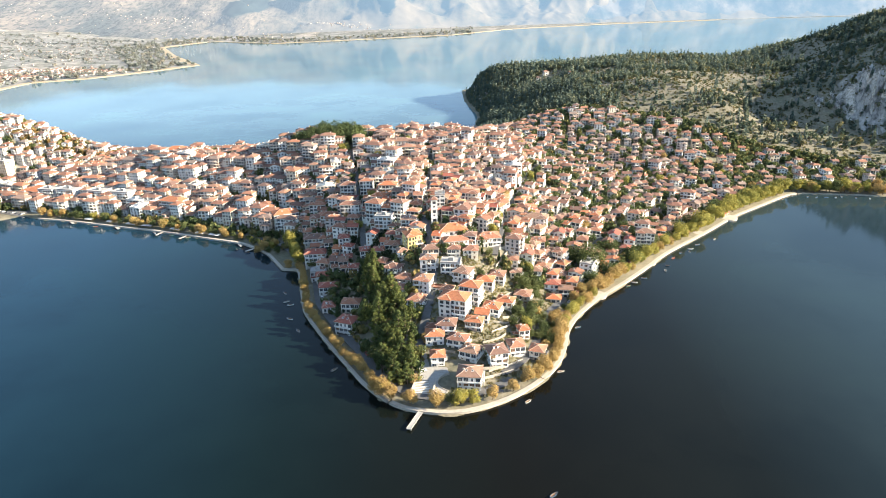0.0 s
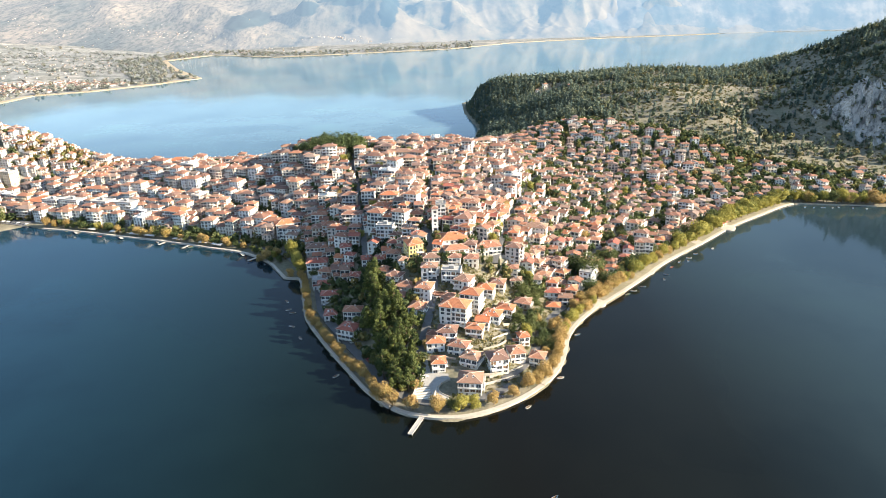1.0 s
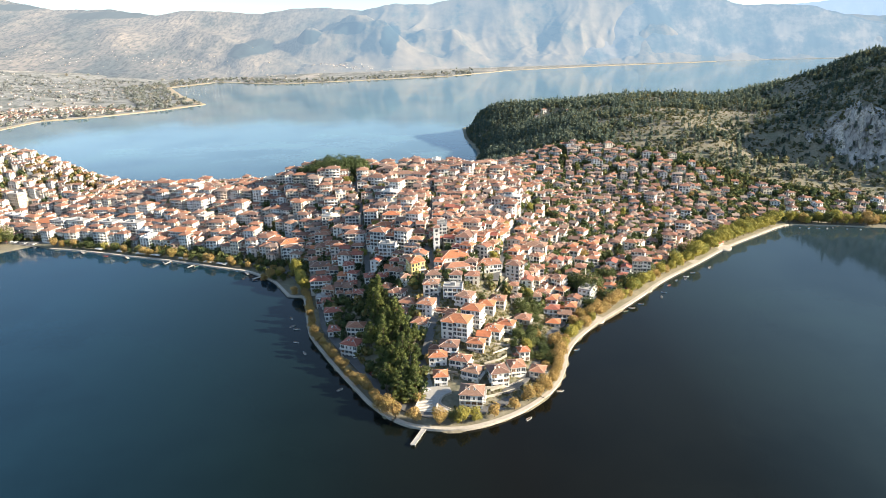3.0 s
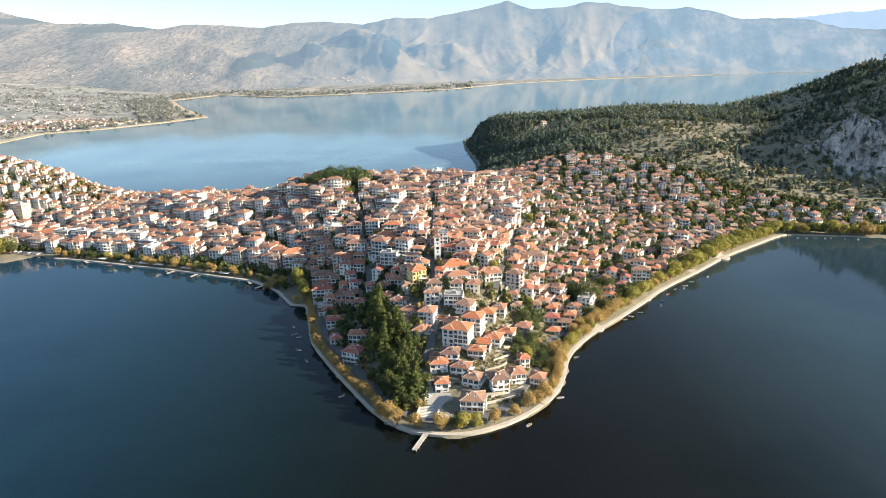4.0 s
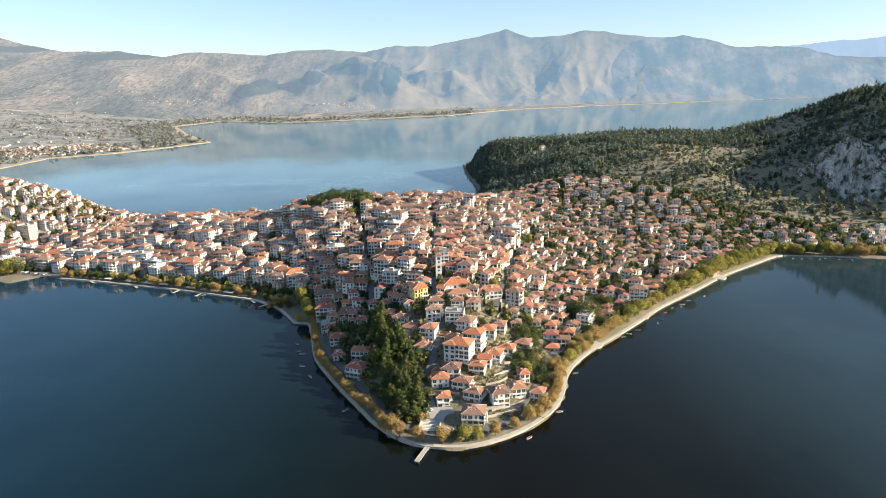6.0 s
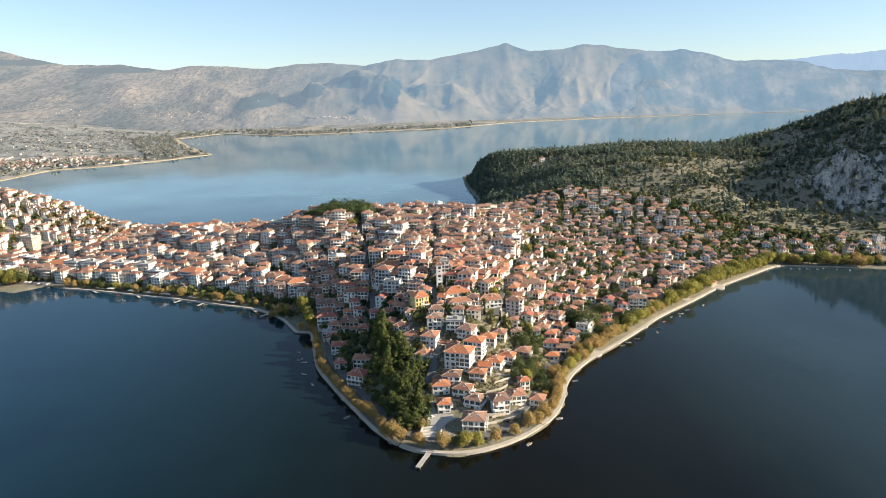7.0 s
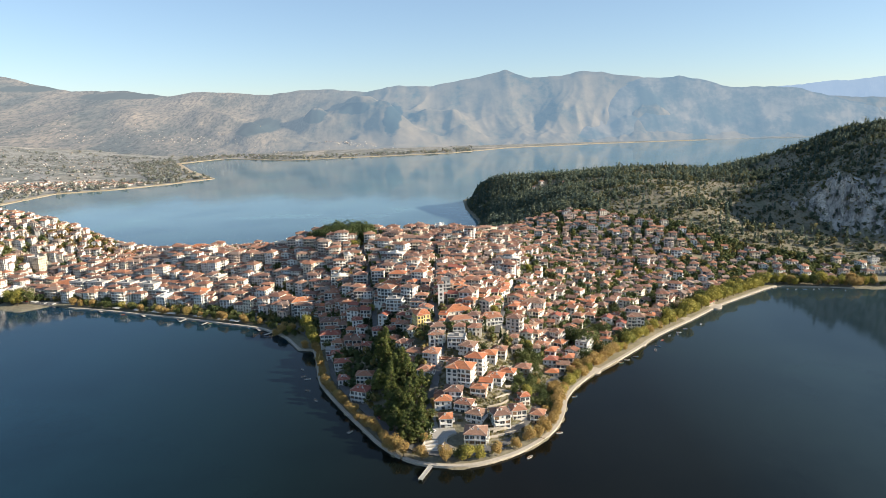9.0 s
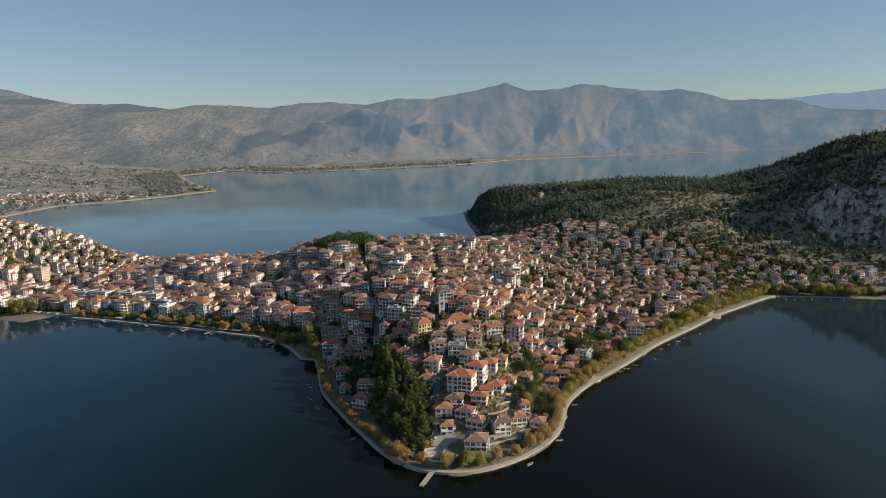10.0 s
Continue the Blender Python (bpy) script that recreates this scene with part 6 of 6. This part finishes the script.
def terrace_block(x, y, w, d, h, turn):
    root = new("terrace_block")
    root.matrix_basis = pose(x, y, ground_at(x, y), 0, 0, turn)
    g = Geo()
    g.box(-w / 2, -d / 2, -3, w / 2, d / 2, h)
    part("body", g.mesh("body", STONE_WALL), root)
    g = Geo()
    for x0, y0, x1, y1 in ((-w / 2, -d / 2, w / 2, -d / 2 + 0.3), (-w / 2, d / 2 - 0.3, w / 2, d / 2), (-w / 2, -d / 2 + 0.3, -w / 2 + 0.3, d / 2 - 0.3), (w / 2 - 0.3, -d / 2 + 0.3, w / 2, d / 2 - 0.3)):
        g.box(x0, y0, h, x1, y1, h + 0.6)
    part("parapet", g.mesh("parapet", CONCRETE), root)
    tagged(root, "low flat-topped stone terrace beside the street", "terrace")


terrace_block(-18.2, 326.5, 6.0, 5.0, 2.2, -4)


def retaining_wall(line, height, mat=STONE_WALL):
    pts = along(line, 3.0)
    g = Geo()
    for (ax, ay, dx, dy), (bx, by, ex, ey) in zip(pts[:-1], pts[1:]):
        za, zb = ground_at(ax, ay), ground_at(bx, by)
        t = 0.25
        lo = min(za, zb) - 2
        q = [(ax + dy * t, ay - dx * t), (bx + dy * t, by - dx * t), (bx - dy * t, by + dx * t), (ax - dy * t, ay + dx * t)]
        tops = [za + height, zb + height, zb + height, za + height]
        for i in range(4):
            j = (i + 1) % 4
            g.face([(*q[i], lo), (*q[j], lo), (*q[j], tops[j]), (*q[i], tops[i])])
        g.face([(*p, z) for p, z in zip(q, tops)])
    tagged(new("garden_wall", g.mesh("garden_wall", mat)), "pale stone garden wall on the slope", "wall")


for line, h, mat in (([(44, 357), (50, 365), (56, 375), (62, 386)], 2.2, PAVING), ([(36, 356), (44, 360), (48, 368)], 1.6, PAVING), ([(40, 428), (48, 434), (56, 444)], 1.8, PAVING), ([(46, 422), (54, 430), (62, 441)], 1.8, PAVING),
                     ([(63, 443), (67, 446), (71, 451), (71, 458)], 2.4, STONE_WALL), ([(20, 309), (26, 310), (33, 313)], 1.8, PAVING), ([(-24, 330), (-22, 345), (-20, 356)], 1.4, STONE_WALL), ([(22, 330), (31, 334), (38, 342)], 1.5, STONE_WALL),
                     ([(0, 324), (8, 322)], 1.4, STONE_WALL), ([(20, 302), (30, 306), (42, 313)], 1.6, PAVING), ([(24, 308), (36, 314), (46, 322)], 1.4, PAVING), ([(30, 350), (42, 352), (50, 362)], 1.2, PAVING), ([(38, 380), (52, 398), (58, 412)], 1.5, STONE_WALL),
                     ([(36, 410), (44, 425), (56, 448)], 1.6, STONE_WALL), ([(28, 340), (40, 350)], 1.2, PAVING), ([(56, 420), (66, 440)], 1.4, PAVING)):
    retaining_wall(rounded(line, 1), h, mat)


# ---- the bay front: jetties, awnings, masts, car park ----
def jetty(x, y, turn, length=9.0, wide=2.4):
    root = new("jetty")
    root.matrix_basis = pose(x, y, 0, 0, 0, turn)
    for i in range(int(length / 1.5)):
        g = Geo()
        g.box(i * 1.5 + 0.02, -wide / 2, 0.75, i * 1.5 + 1.48, wide / 2, 0.9)
        part("board", g.mesh("board", PAVING), root)
    for i in range(3):
        for s in (-1, 1):
            g = Geo()
            g.tube((1 + i * 3, s * 0.9, -3), (1 + i * 3, s * 0.9, 0.75), 0.12, 0.12, 6)
            part("post", g.mesh("post", WOOD), root)
    tagged(root, "short wooden jetty on posts by the quay", "jetty")


for k in (40, 96, 150, 178, 236, 258):
    x, y, dx, dy = inland[S_BAY + k]
    jetty(x, y, math.degrees(math.atan2(dy, dx)) - 90 + (60 if k % 4 == 0 else 0))

AWNING = varied("awning", [(0.0, (0.75, 0.74, 0.72)), (1.0, (0.70, 0.66, 0.58))], 0.8, chance, 1.0, 0.15)


def awning(x, y, turn, wide):
    root = new("awning")
    root.matrix_basis = pose(x, y, ground_at(x, y), 0, 0, turn)
    g = Geo()
    g.face([(-wide / 2, -2, 2.6), (wide / 2, -2, 2.6), (wide / 2, 2, 3.2), (-wide / 2, 2, 3.2)])
    g.face([(-wide / 2, -2, 2.5), (-wide / 2, 2, 3.1), (wide / 2, 2, 3.1), (wide / 2, -2, 2.5)])
    g.face([(-wide / 2, -2, 2.5), (wide / 2, -2, 2.5), (wide / 2, -2, 2.6), (-wide / 2, -2, 2.6)])
    part("canopy", g.mesh("canopy", AWNING), root)
    for s in (-1, 1):
        for y_ in (-1.8, 1.8):
            g = Geo()
            g.tube((s * (wide / 2 - 0.2), y_, -0.5), (s * (wide / 2 - 0.2), y_, 2.85 + 0.15 * y_), 0.06, 0.06, 6)
            part("post", g.mesh("post", METAL), root)
    tagged(root, "white canvas awning over a waterside terrace", "awning")


for k in (58, 84, 110, 128, 160, 190, 206):
    x, y, dx, dy = inland[S_BAY + k]
    awning(x - dy * 5.2, y + dx * 5.2, math.degrees(math.atan2(dy, dx)), 7 + (k % 3) * 2)


def mast(x, y):
    root = new("lamp_mast")
    root.matrix_basis = pose(x, y, ground_at(x, y))
    g = Geo()
    g.tube((0, 0, -0.5), (0, 0, 11), 0.14, 0.08, 8)
    part("pole", g.mesh("pole", METAL), root)
    for s in (-1, 1):
        g = Geo()
        g.tube((0, 0, 10.9), (s * 1.6, 0, 11.3), 0.05, 0.04, 6)
        part("arm", g.mesh("arm", METAL), root)
        g = Geo()
        g.box(s * 1.7 - 0.3, -0.15, 11.22, s * 1.7 + 0.3, 0.15, 11.36)
        part("lamp_head", g.mesh("lamp_head", METAL), root)
    tagged(root, "tall grey lamp mast with two arms", "street lamp", "lamp masts of the car park")


for x, y in ((-480, 668), (-466, 655), (-448, 648), (-420, 634)):
    mast(x, y)
g = Geo()
for i in range(8):
    a, b_ = -500 + 10 * i, -490 + 10 * i
    y0, y1, y2, y3 = 640 - 0.3 * (a + 500), 640 - 0.3 * (b_ + 500), 664 - 0.3 * (b_ + 500), 664 - 0.3 * (a + 500)
    q = [(a, y0), (b_, y1), (b_, y2), (a, y3)]
    g.face([(x, y, ground_at(x, y) + 0.45) for x, y in q])
tagged(new("pavement_lot", g.mesh("pavement_lot", ASPHALT)), "grey asphalt car park beside the bay", "car park", kind="structure")

# ---- boats and cars ----
HULLS = [varied("hull_" + n, [(0.0, c), (1.0, c)], 0.5, chance, 2.0, 0.25) for n, c in (("white", (0.75, 0.75, 0.73)), ("blue", (0.10, 0.20, 0.32)), ("green", (0.08, 0.16, 0.12)), ("red", (0.40, 0.09, 0.06)))]


def boat(kind):
    root = new("rowing_boat")
    g = Geo()
    stations = [(-2.1, 0.55, 0.0), (-1.0, 0.78, -0.05), (0.2, 0.8, -0.05), (1.3, 0.55, 0.0), (2.2, 0.04, 0.12)]
    outer = [[(x, -w, 0.55 + e), (x, -w * 0.7, -0.12), (x, w * 0.7, -0.12), (x, w, 0.55 + e)] for x, w, e in stations]
    inner = [[(x * 0.95, -w * 0.86, 0.55 + e), (x * 0.95, -w * 0.6, 0.06), (x * 0.95, w * 0.6, 0.06), (x * 0.95, w * 0.86, 0.55 + e)] for x, w, e in stations]
    for s in (outer, inner):
        for p, q in zip(s[:-1], s[1:]):
            for i in range(3):
                f = [p[i], p[i + 1], q[i + 1], q[i]]
                g.face(f if s is inner else f[::-1], 0 if s is outer else 1)
    for o, n_, sgn in ((0, 0, 1), (3, 3, -1)):
        for k in range(4):
            f = [outer[k][o], outer[k + 1][o], inner[k + 1][n_], inner[k][n_]]
            g.face(f if sgn > 0 else f[::-1])
    g.face(outer[0])
    g.face(inner[0][::-1], 1)
    part("hull", g.mesh("hull", HULLS[kind], WOOD), root)
    for x in (-1.2, 0.3):
        b_ = Geo()
        b_.box(x - 0.14, -0.62, 0.33, x + 0.14, 0.62, 0.38)
        part("bench", b_.mesh("bench", WOOD), root)
    m_ = Geo()
    m_.box(-2.35, -0.16, 0.1, -2.06, 0.16, 0.85)
    part("motor", m_.mesh("motor", METAL), root)
    return tagged(root, ("white", "blue", "dark green", "red")[kind] + " wooden rowing boat moored on the lake", "boat", "moored boats")


BOATS = [boat(k) for k in range(4)]
BOAT_SPOTS = [(43, 285), (65, 313), (85, 364), (174, 459), (169, 450), (149, 437), (140, 430), (134, 424), (183, 474), (193, 485), (204, 493), (201, 487), (213, 502), (232, 514), (-115, 424), (-111, 410), (-107, 405), (-103, 384), (-94, 367), (-64, 320), (-164, 505), (-186, 531), (-373, 604), (-330, 582), (-306, 577), (-265, 560), (-258, 557), (-247, 553), (-229, 546), (-205, 538), (372, 627), (380, 625), (389, 624), (398, 623), (405, 625), (417, 620), (429, 617), (358, 632), (45, 217), (343, 620)]
br = random.Random(3)
for x, y in BOAT_SPOTS:
    copy_thing(BOATS[0 if -120 < x < 0 else br.choice((0, 0, 0, 1, 1, 2, 3))], pose(x, y, 0.0, 0, 0, br.uniform(-60, 60) + (0 if x < 0 else 30)) @ Matrix.Diagonal((1, 1, 1, 1)))
for b_ in BOATS:
    wipe(b_)

PAINTS = [varied("car_" + n, [(0.0, c), (1.0, c)], 0.3, chance, 2.0, 0.1) for n, c in (("white", (0.75, 0.75, 0.75)), ("silver", (0.45, 0.46, 0.48)), ("dark", (0.05, 0.055, 0.07)), ("red", (0.40, 0.05, 0.04)))]
TYRE, _nt, _b = material("tyre", 0.9)
_b.inputs["Base Color"].default_value = (0.02, 0.02, 0.02, 1)
_w = Geo()
_w.tube((0, -0.1, 0), (0, 0.1, 0), 0.32, 0.32, 12)
_w.face([(0.32 * math.cos(a), -0.1, 0.32 * math.sin(a)) for a in np.linspace(0, 2 * math.pi, 12, endpoint=False)])
WHEEL = _w.mesh("wheel", TYRE)
_w = Geo()
_w.tube((0, -0.115, 0), (0, 0.115, 0), 0.2, 0.2, 10)
for _s in (-0.115, 0.115):
    _ring = [(0.2 * math.cos(a), _s, 0.2 * math.sin(a)) for a in np.linspace(0, 2 * math.pi, 10, endpoint=False)]
    _w.face(_ring if _s < 0 else _ring[::-1])
RIM = _w.mesh("rim", METAL)


def car(kind):
    root = new("car")
    g = Geo()
    side = [(-2.1, 0.3), (2.1, 0.3), (2.12, 0.72), (1.1, 0.86), (-1.9, 0.9), (-2.12, 0.7)]
    for s in (-0.86, 0.86):
        f = [(x, s, z) for x, z in side]
        g.face(f if s < 0 else f[::-1])
    for i in range(6):
        j = (i + 1) % 6
        g.face([(side[i][0], -0.86, side[i][1]), (side[j][0], -0.86, side[j][1]), (side[j][0], 0.86, side[j][1]), (side[i][0], 0.86, side[i][1])][::-1])
    part("body", g.mesh("body", PAINTS[kind]), root)
    c = Geo()
    lo = [(1.1, -0.8, 0.86), (1.1, 0.8, 0.86), (-1.8, 0.8, 0.9), (-1.8, -0.8, 0.9)]
    hi = [(0.35, -0.62, 1.4), (0.35, 0.62, 1.4), (-1.35, 0.62, 1.42), (-1.35, -0.62, 1.42)]
    for i in range(4):
        j = (i + 1) % 4
        c.face([lo[i], lo[j], hi[j], hi[i]], 1)
    c.face(hi, 0)
    part("cabin", c.mesh("cabin", PAINTS[kind], GLASS), root)
    for x in (-1.3, 1.3):
        for y in (-0.8, 0.8):
            wheel = part("wheel", WHEEL, root, "", pose(x, y, 0.32))
            part("rim", RIM, wheel, "silver rim")
    return tagged(root, ("white", "silver", "dark", "red")[kind] + " car parked beside the road", "car", "parked cars")


CARS = [car(k) for k in range(4)]
CAR_SPOTS = [(-12.5, 309.5, 30), (24.5, 291.5, 10), (28.5, 292.5, 10), (146, 464, 45), (149, 467, 45), (152, 470, 50), (158, 477, 45), (176, 496, 45), (190, 508, 45), (86, 398, 60), (72, 350, 80)]
for k, (x, y, turn) in enumerate(CAR_SPOTS):
    copy_thing(CARS[k % 4], pose(x, y, ground_at(x, y) + 0.36, 0, 0, turn))
for k in range(26):
    x = -496 + 2.9 * k
    y = 645 - 0.3 * (x + 500) + (0 if k % 2 else 12)
    copy_thing(CARS[br.randrange(4)], pose(x, y, ground_at(x, y) + 0.5, 0, 0, 73))
for i in range(S_PARK + 10, S_TIP0 - 10, 9):
    x, y, dx, dy = inland[i]
    if br.random() < 0.6:
        a, b_ = x - dy * 14.6, y + dx * 14.6
        copy_thing(CARS[br.randrange(4)], pose(a, b_, ground_at(a, b_) + 0.36, 0, 0, math.degrees(math.atan2(dy, dx))))
for i in range(S_STEP + 20, S_END - 20, 13):
    x, y, dx, dy = inland[i]
    if br.random() < 0.5:
        a, b_ = x - dy * 12.3, y + dx * 12.3
        copy_thing(CARS[br.randrange(4)], pose(a, b_, ground_at(a, b_) + 0.3, 0, 0, math.degrees(math.atan2(dy, dx)) + br.choice((0, 60, 90))))
for c in CARS:
    wipe(c)
kiosk = make_house(11, 7, 1, "hip", STONE_WALL, ROOF_DARK, (), 77, 3.2, 2.2, 0, "low waterside kiosk with a dark red roof", "kiosk", True)
kiosk.matrix_basis = pose(262, 571, ground_at(262, 571) + 0.3, 0, 0, 40)
tagged(kiosk, category="kiosk")


# ---- rock faces on the hill ----
def rock_material():
    """Pale limestone, streaked down the face; the darkest streaks paint in crevice shade."""
    m, nt, b = material("grey_rock", 0.95)
    base = ramp(nt, noise_node(nt, 1.0, 6, "World", 0.65, (0.12, 0.12, 0.022)), [(0.38, (0.10, 0.10, 0.095)), (0.47, (0.33, 0.315, 0.285)), (0.60, (0.54, 0.505, 0.45))])
    stain = ramp(nt, noise_node(nt, 0.5, 5, "World"), [(0.34, (0.5, 0.48, 0.42)), (0.55, (1.0, 1.0, 1.0))])
    nt.links.new(mix(nt, 1.0, base, stain, "MULTIPLY"), b.inputs["Base Color"])
    relief(nt, b, noise_node(nt, 0.4, 6, "World"), 0.6, 0.8)
    return m


ROCK = rock_material()


def rock_face(ax, ay, bx, by, height, seed):
    """A craggy wall leaning back into the slope."""
    n, rows = 60, 30
    feet = ground(np.linspace(ax, bx, n + 1), np.linspace(ay, by, n + 1))
    g = Geo()
    length = math.hypot(bx - ax, by - ay)
    ux, uy = (bx - ax) / length, (by - ay) / length
    grid = []
    for j in range(rows + 1):
        line = []
        for i in range(n + 1):
            s, v = i / n, j / rows
            x, y = ax + (bx - ax) * s, ay + (by - ay) * s
            edge = min(1, 6 * s, 6 * (1 - s))
            z = feet[i] - 5 + height * (0.35 + 0.65 * edge) * v * (0.85 + 0.35 * noise.noise(Vector((s * 5, seed, 0))))
            crag = noise.ridged_multi_fractal(Vector((x / 16, z / 60, seed)), 0.9, 2.1, 5, 1.0, 2.0) - 0.9
            buttress = noise.fractal(Vector((x / 21, z / 150, seed + 5)), 0.8, 2.0, 3)
            back = 15 * v + (1 - edge) * 10 - (7 * crag + 12 * buttress) * min(1.0, height / 30)
            line.append((x - uy * back, y + ux * back, z))
        grid.append(line)
    flat_ = np.array(grid).reshape(-1, 3)
    lid = ground(flat_[:, 0], flat_[:, 1])
    grid = [[(x, y, min(z, lid[j * (n + 1) + i] + 3.0 + 4 * noise.noise(Vector((x / 9, y / 9, seed))))) for i, (x, y, z) in enumerate(line)] for j, line in enumerate(grid)]
    for p, q in zip(grid[:-1], grid[1:]):
        for i in range(n):
            g.face([p[i], p[i + 1], q[i + 1], q[i]])
    me = g.mesh("rock_face", ROCK)
    bm = bmesh.new()
    bm.from_mesh(me)
    bmesh.ops.remove_doubles(bm, verts=bm.verts, dist=0.01)
    bm.to_mesh(me)
    bm.free()
    tagged(new("rock_face", me), "bare grey crags on the steep hillside", "rock", "crags of the hill")


for k, row_ in enumerate(((452, 842, 492, 822, 20), (490, 823, 560, 788, 58), (552, 792, 640, 752, 68))):
    rock_face(*row_, 3.3 * k)
rock_face(63, 361, 59, 380, 9, 21.0)
rock_face(67, 356, 64, 366, 6, 24.0)

# ---- villages across the lake ----
def hut(seed):
    rnd = random.Random(seed)
    w, d, h = rnd.uniform(9, 14), rnd.uniform(8, 11), rnd.uniform(5, 8)
    g = Geo()
    g.box(-w / 2, -d / 2, -3, w / 2, d / 2, h)
    return packed((g, {0: 0}, (0, 0, 0)), (hip_roof(w, d, h, 2.0, ribs=False), {0: 1, 1: 0}, (0, 0, 0)))


HUTS = [hut(i) for i in range(6)]
VILLAGES = [(-1250, 1870, 190, 110, 260), (-1060, 1990, 150, 60, 200), (-1500, 1800, 150, 90, 150), (-1250, 1880, 300, 60, 140), (-1350, 2700, 500, 350, 90), (-1400, 2300, 300, 250, 60), (-1100, 3500, 500, 250, 90), (-1500, 3900, 300, 120, 70), (-560, 3900, 300, 40, 70), (-2300, 3700, 500, 200, 50), (-1900, 3000, 500, 400, 50), (-2000, 3900, 600, 300, 30)]
vr = random.Random(8)
ventries = []
for cx_, cy_, sx, sy, n in VILLAGES:
    for _ in range(n):
        x, y = vr.gauss(cx_, sx * 0.5), vr.gauss(cy_, sy * 0.5)
        if edge_distance(np.array([x]), np.array([y]), FAR_LAND)[0] > 25:
            s = vr.uniform(0.3, 0.6) if y > 2100 else vr.uniform(0.5, 0.8)
            ventries.append((HUTS[vr.randrange(6)], pose(x, y, far_height(x, y), 0, 0, vr.uniform(0, 180)) @ Matrix.Diagonal((s, s, s, 1)), vr.random()))
VILLAGE_WALL = varied("village_plaster", [(0.0, (0.55, 0.54, 0.52)), (0.6, (0.36, 0.345, 0.32)), (1.0, (0.46, 0.42, 0.37))], 0.9, tint, 0.9, 0.2)
joined("villages", ventries, [VILLAGE_WALL, FAR_ROOF], "scattered white village houses across the lake", "village")
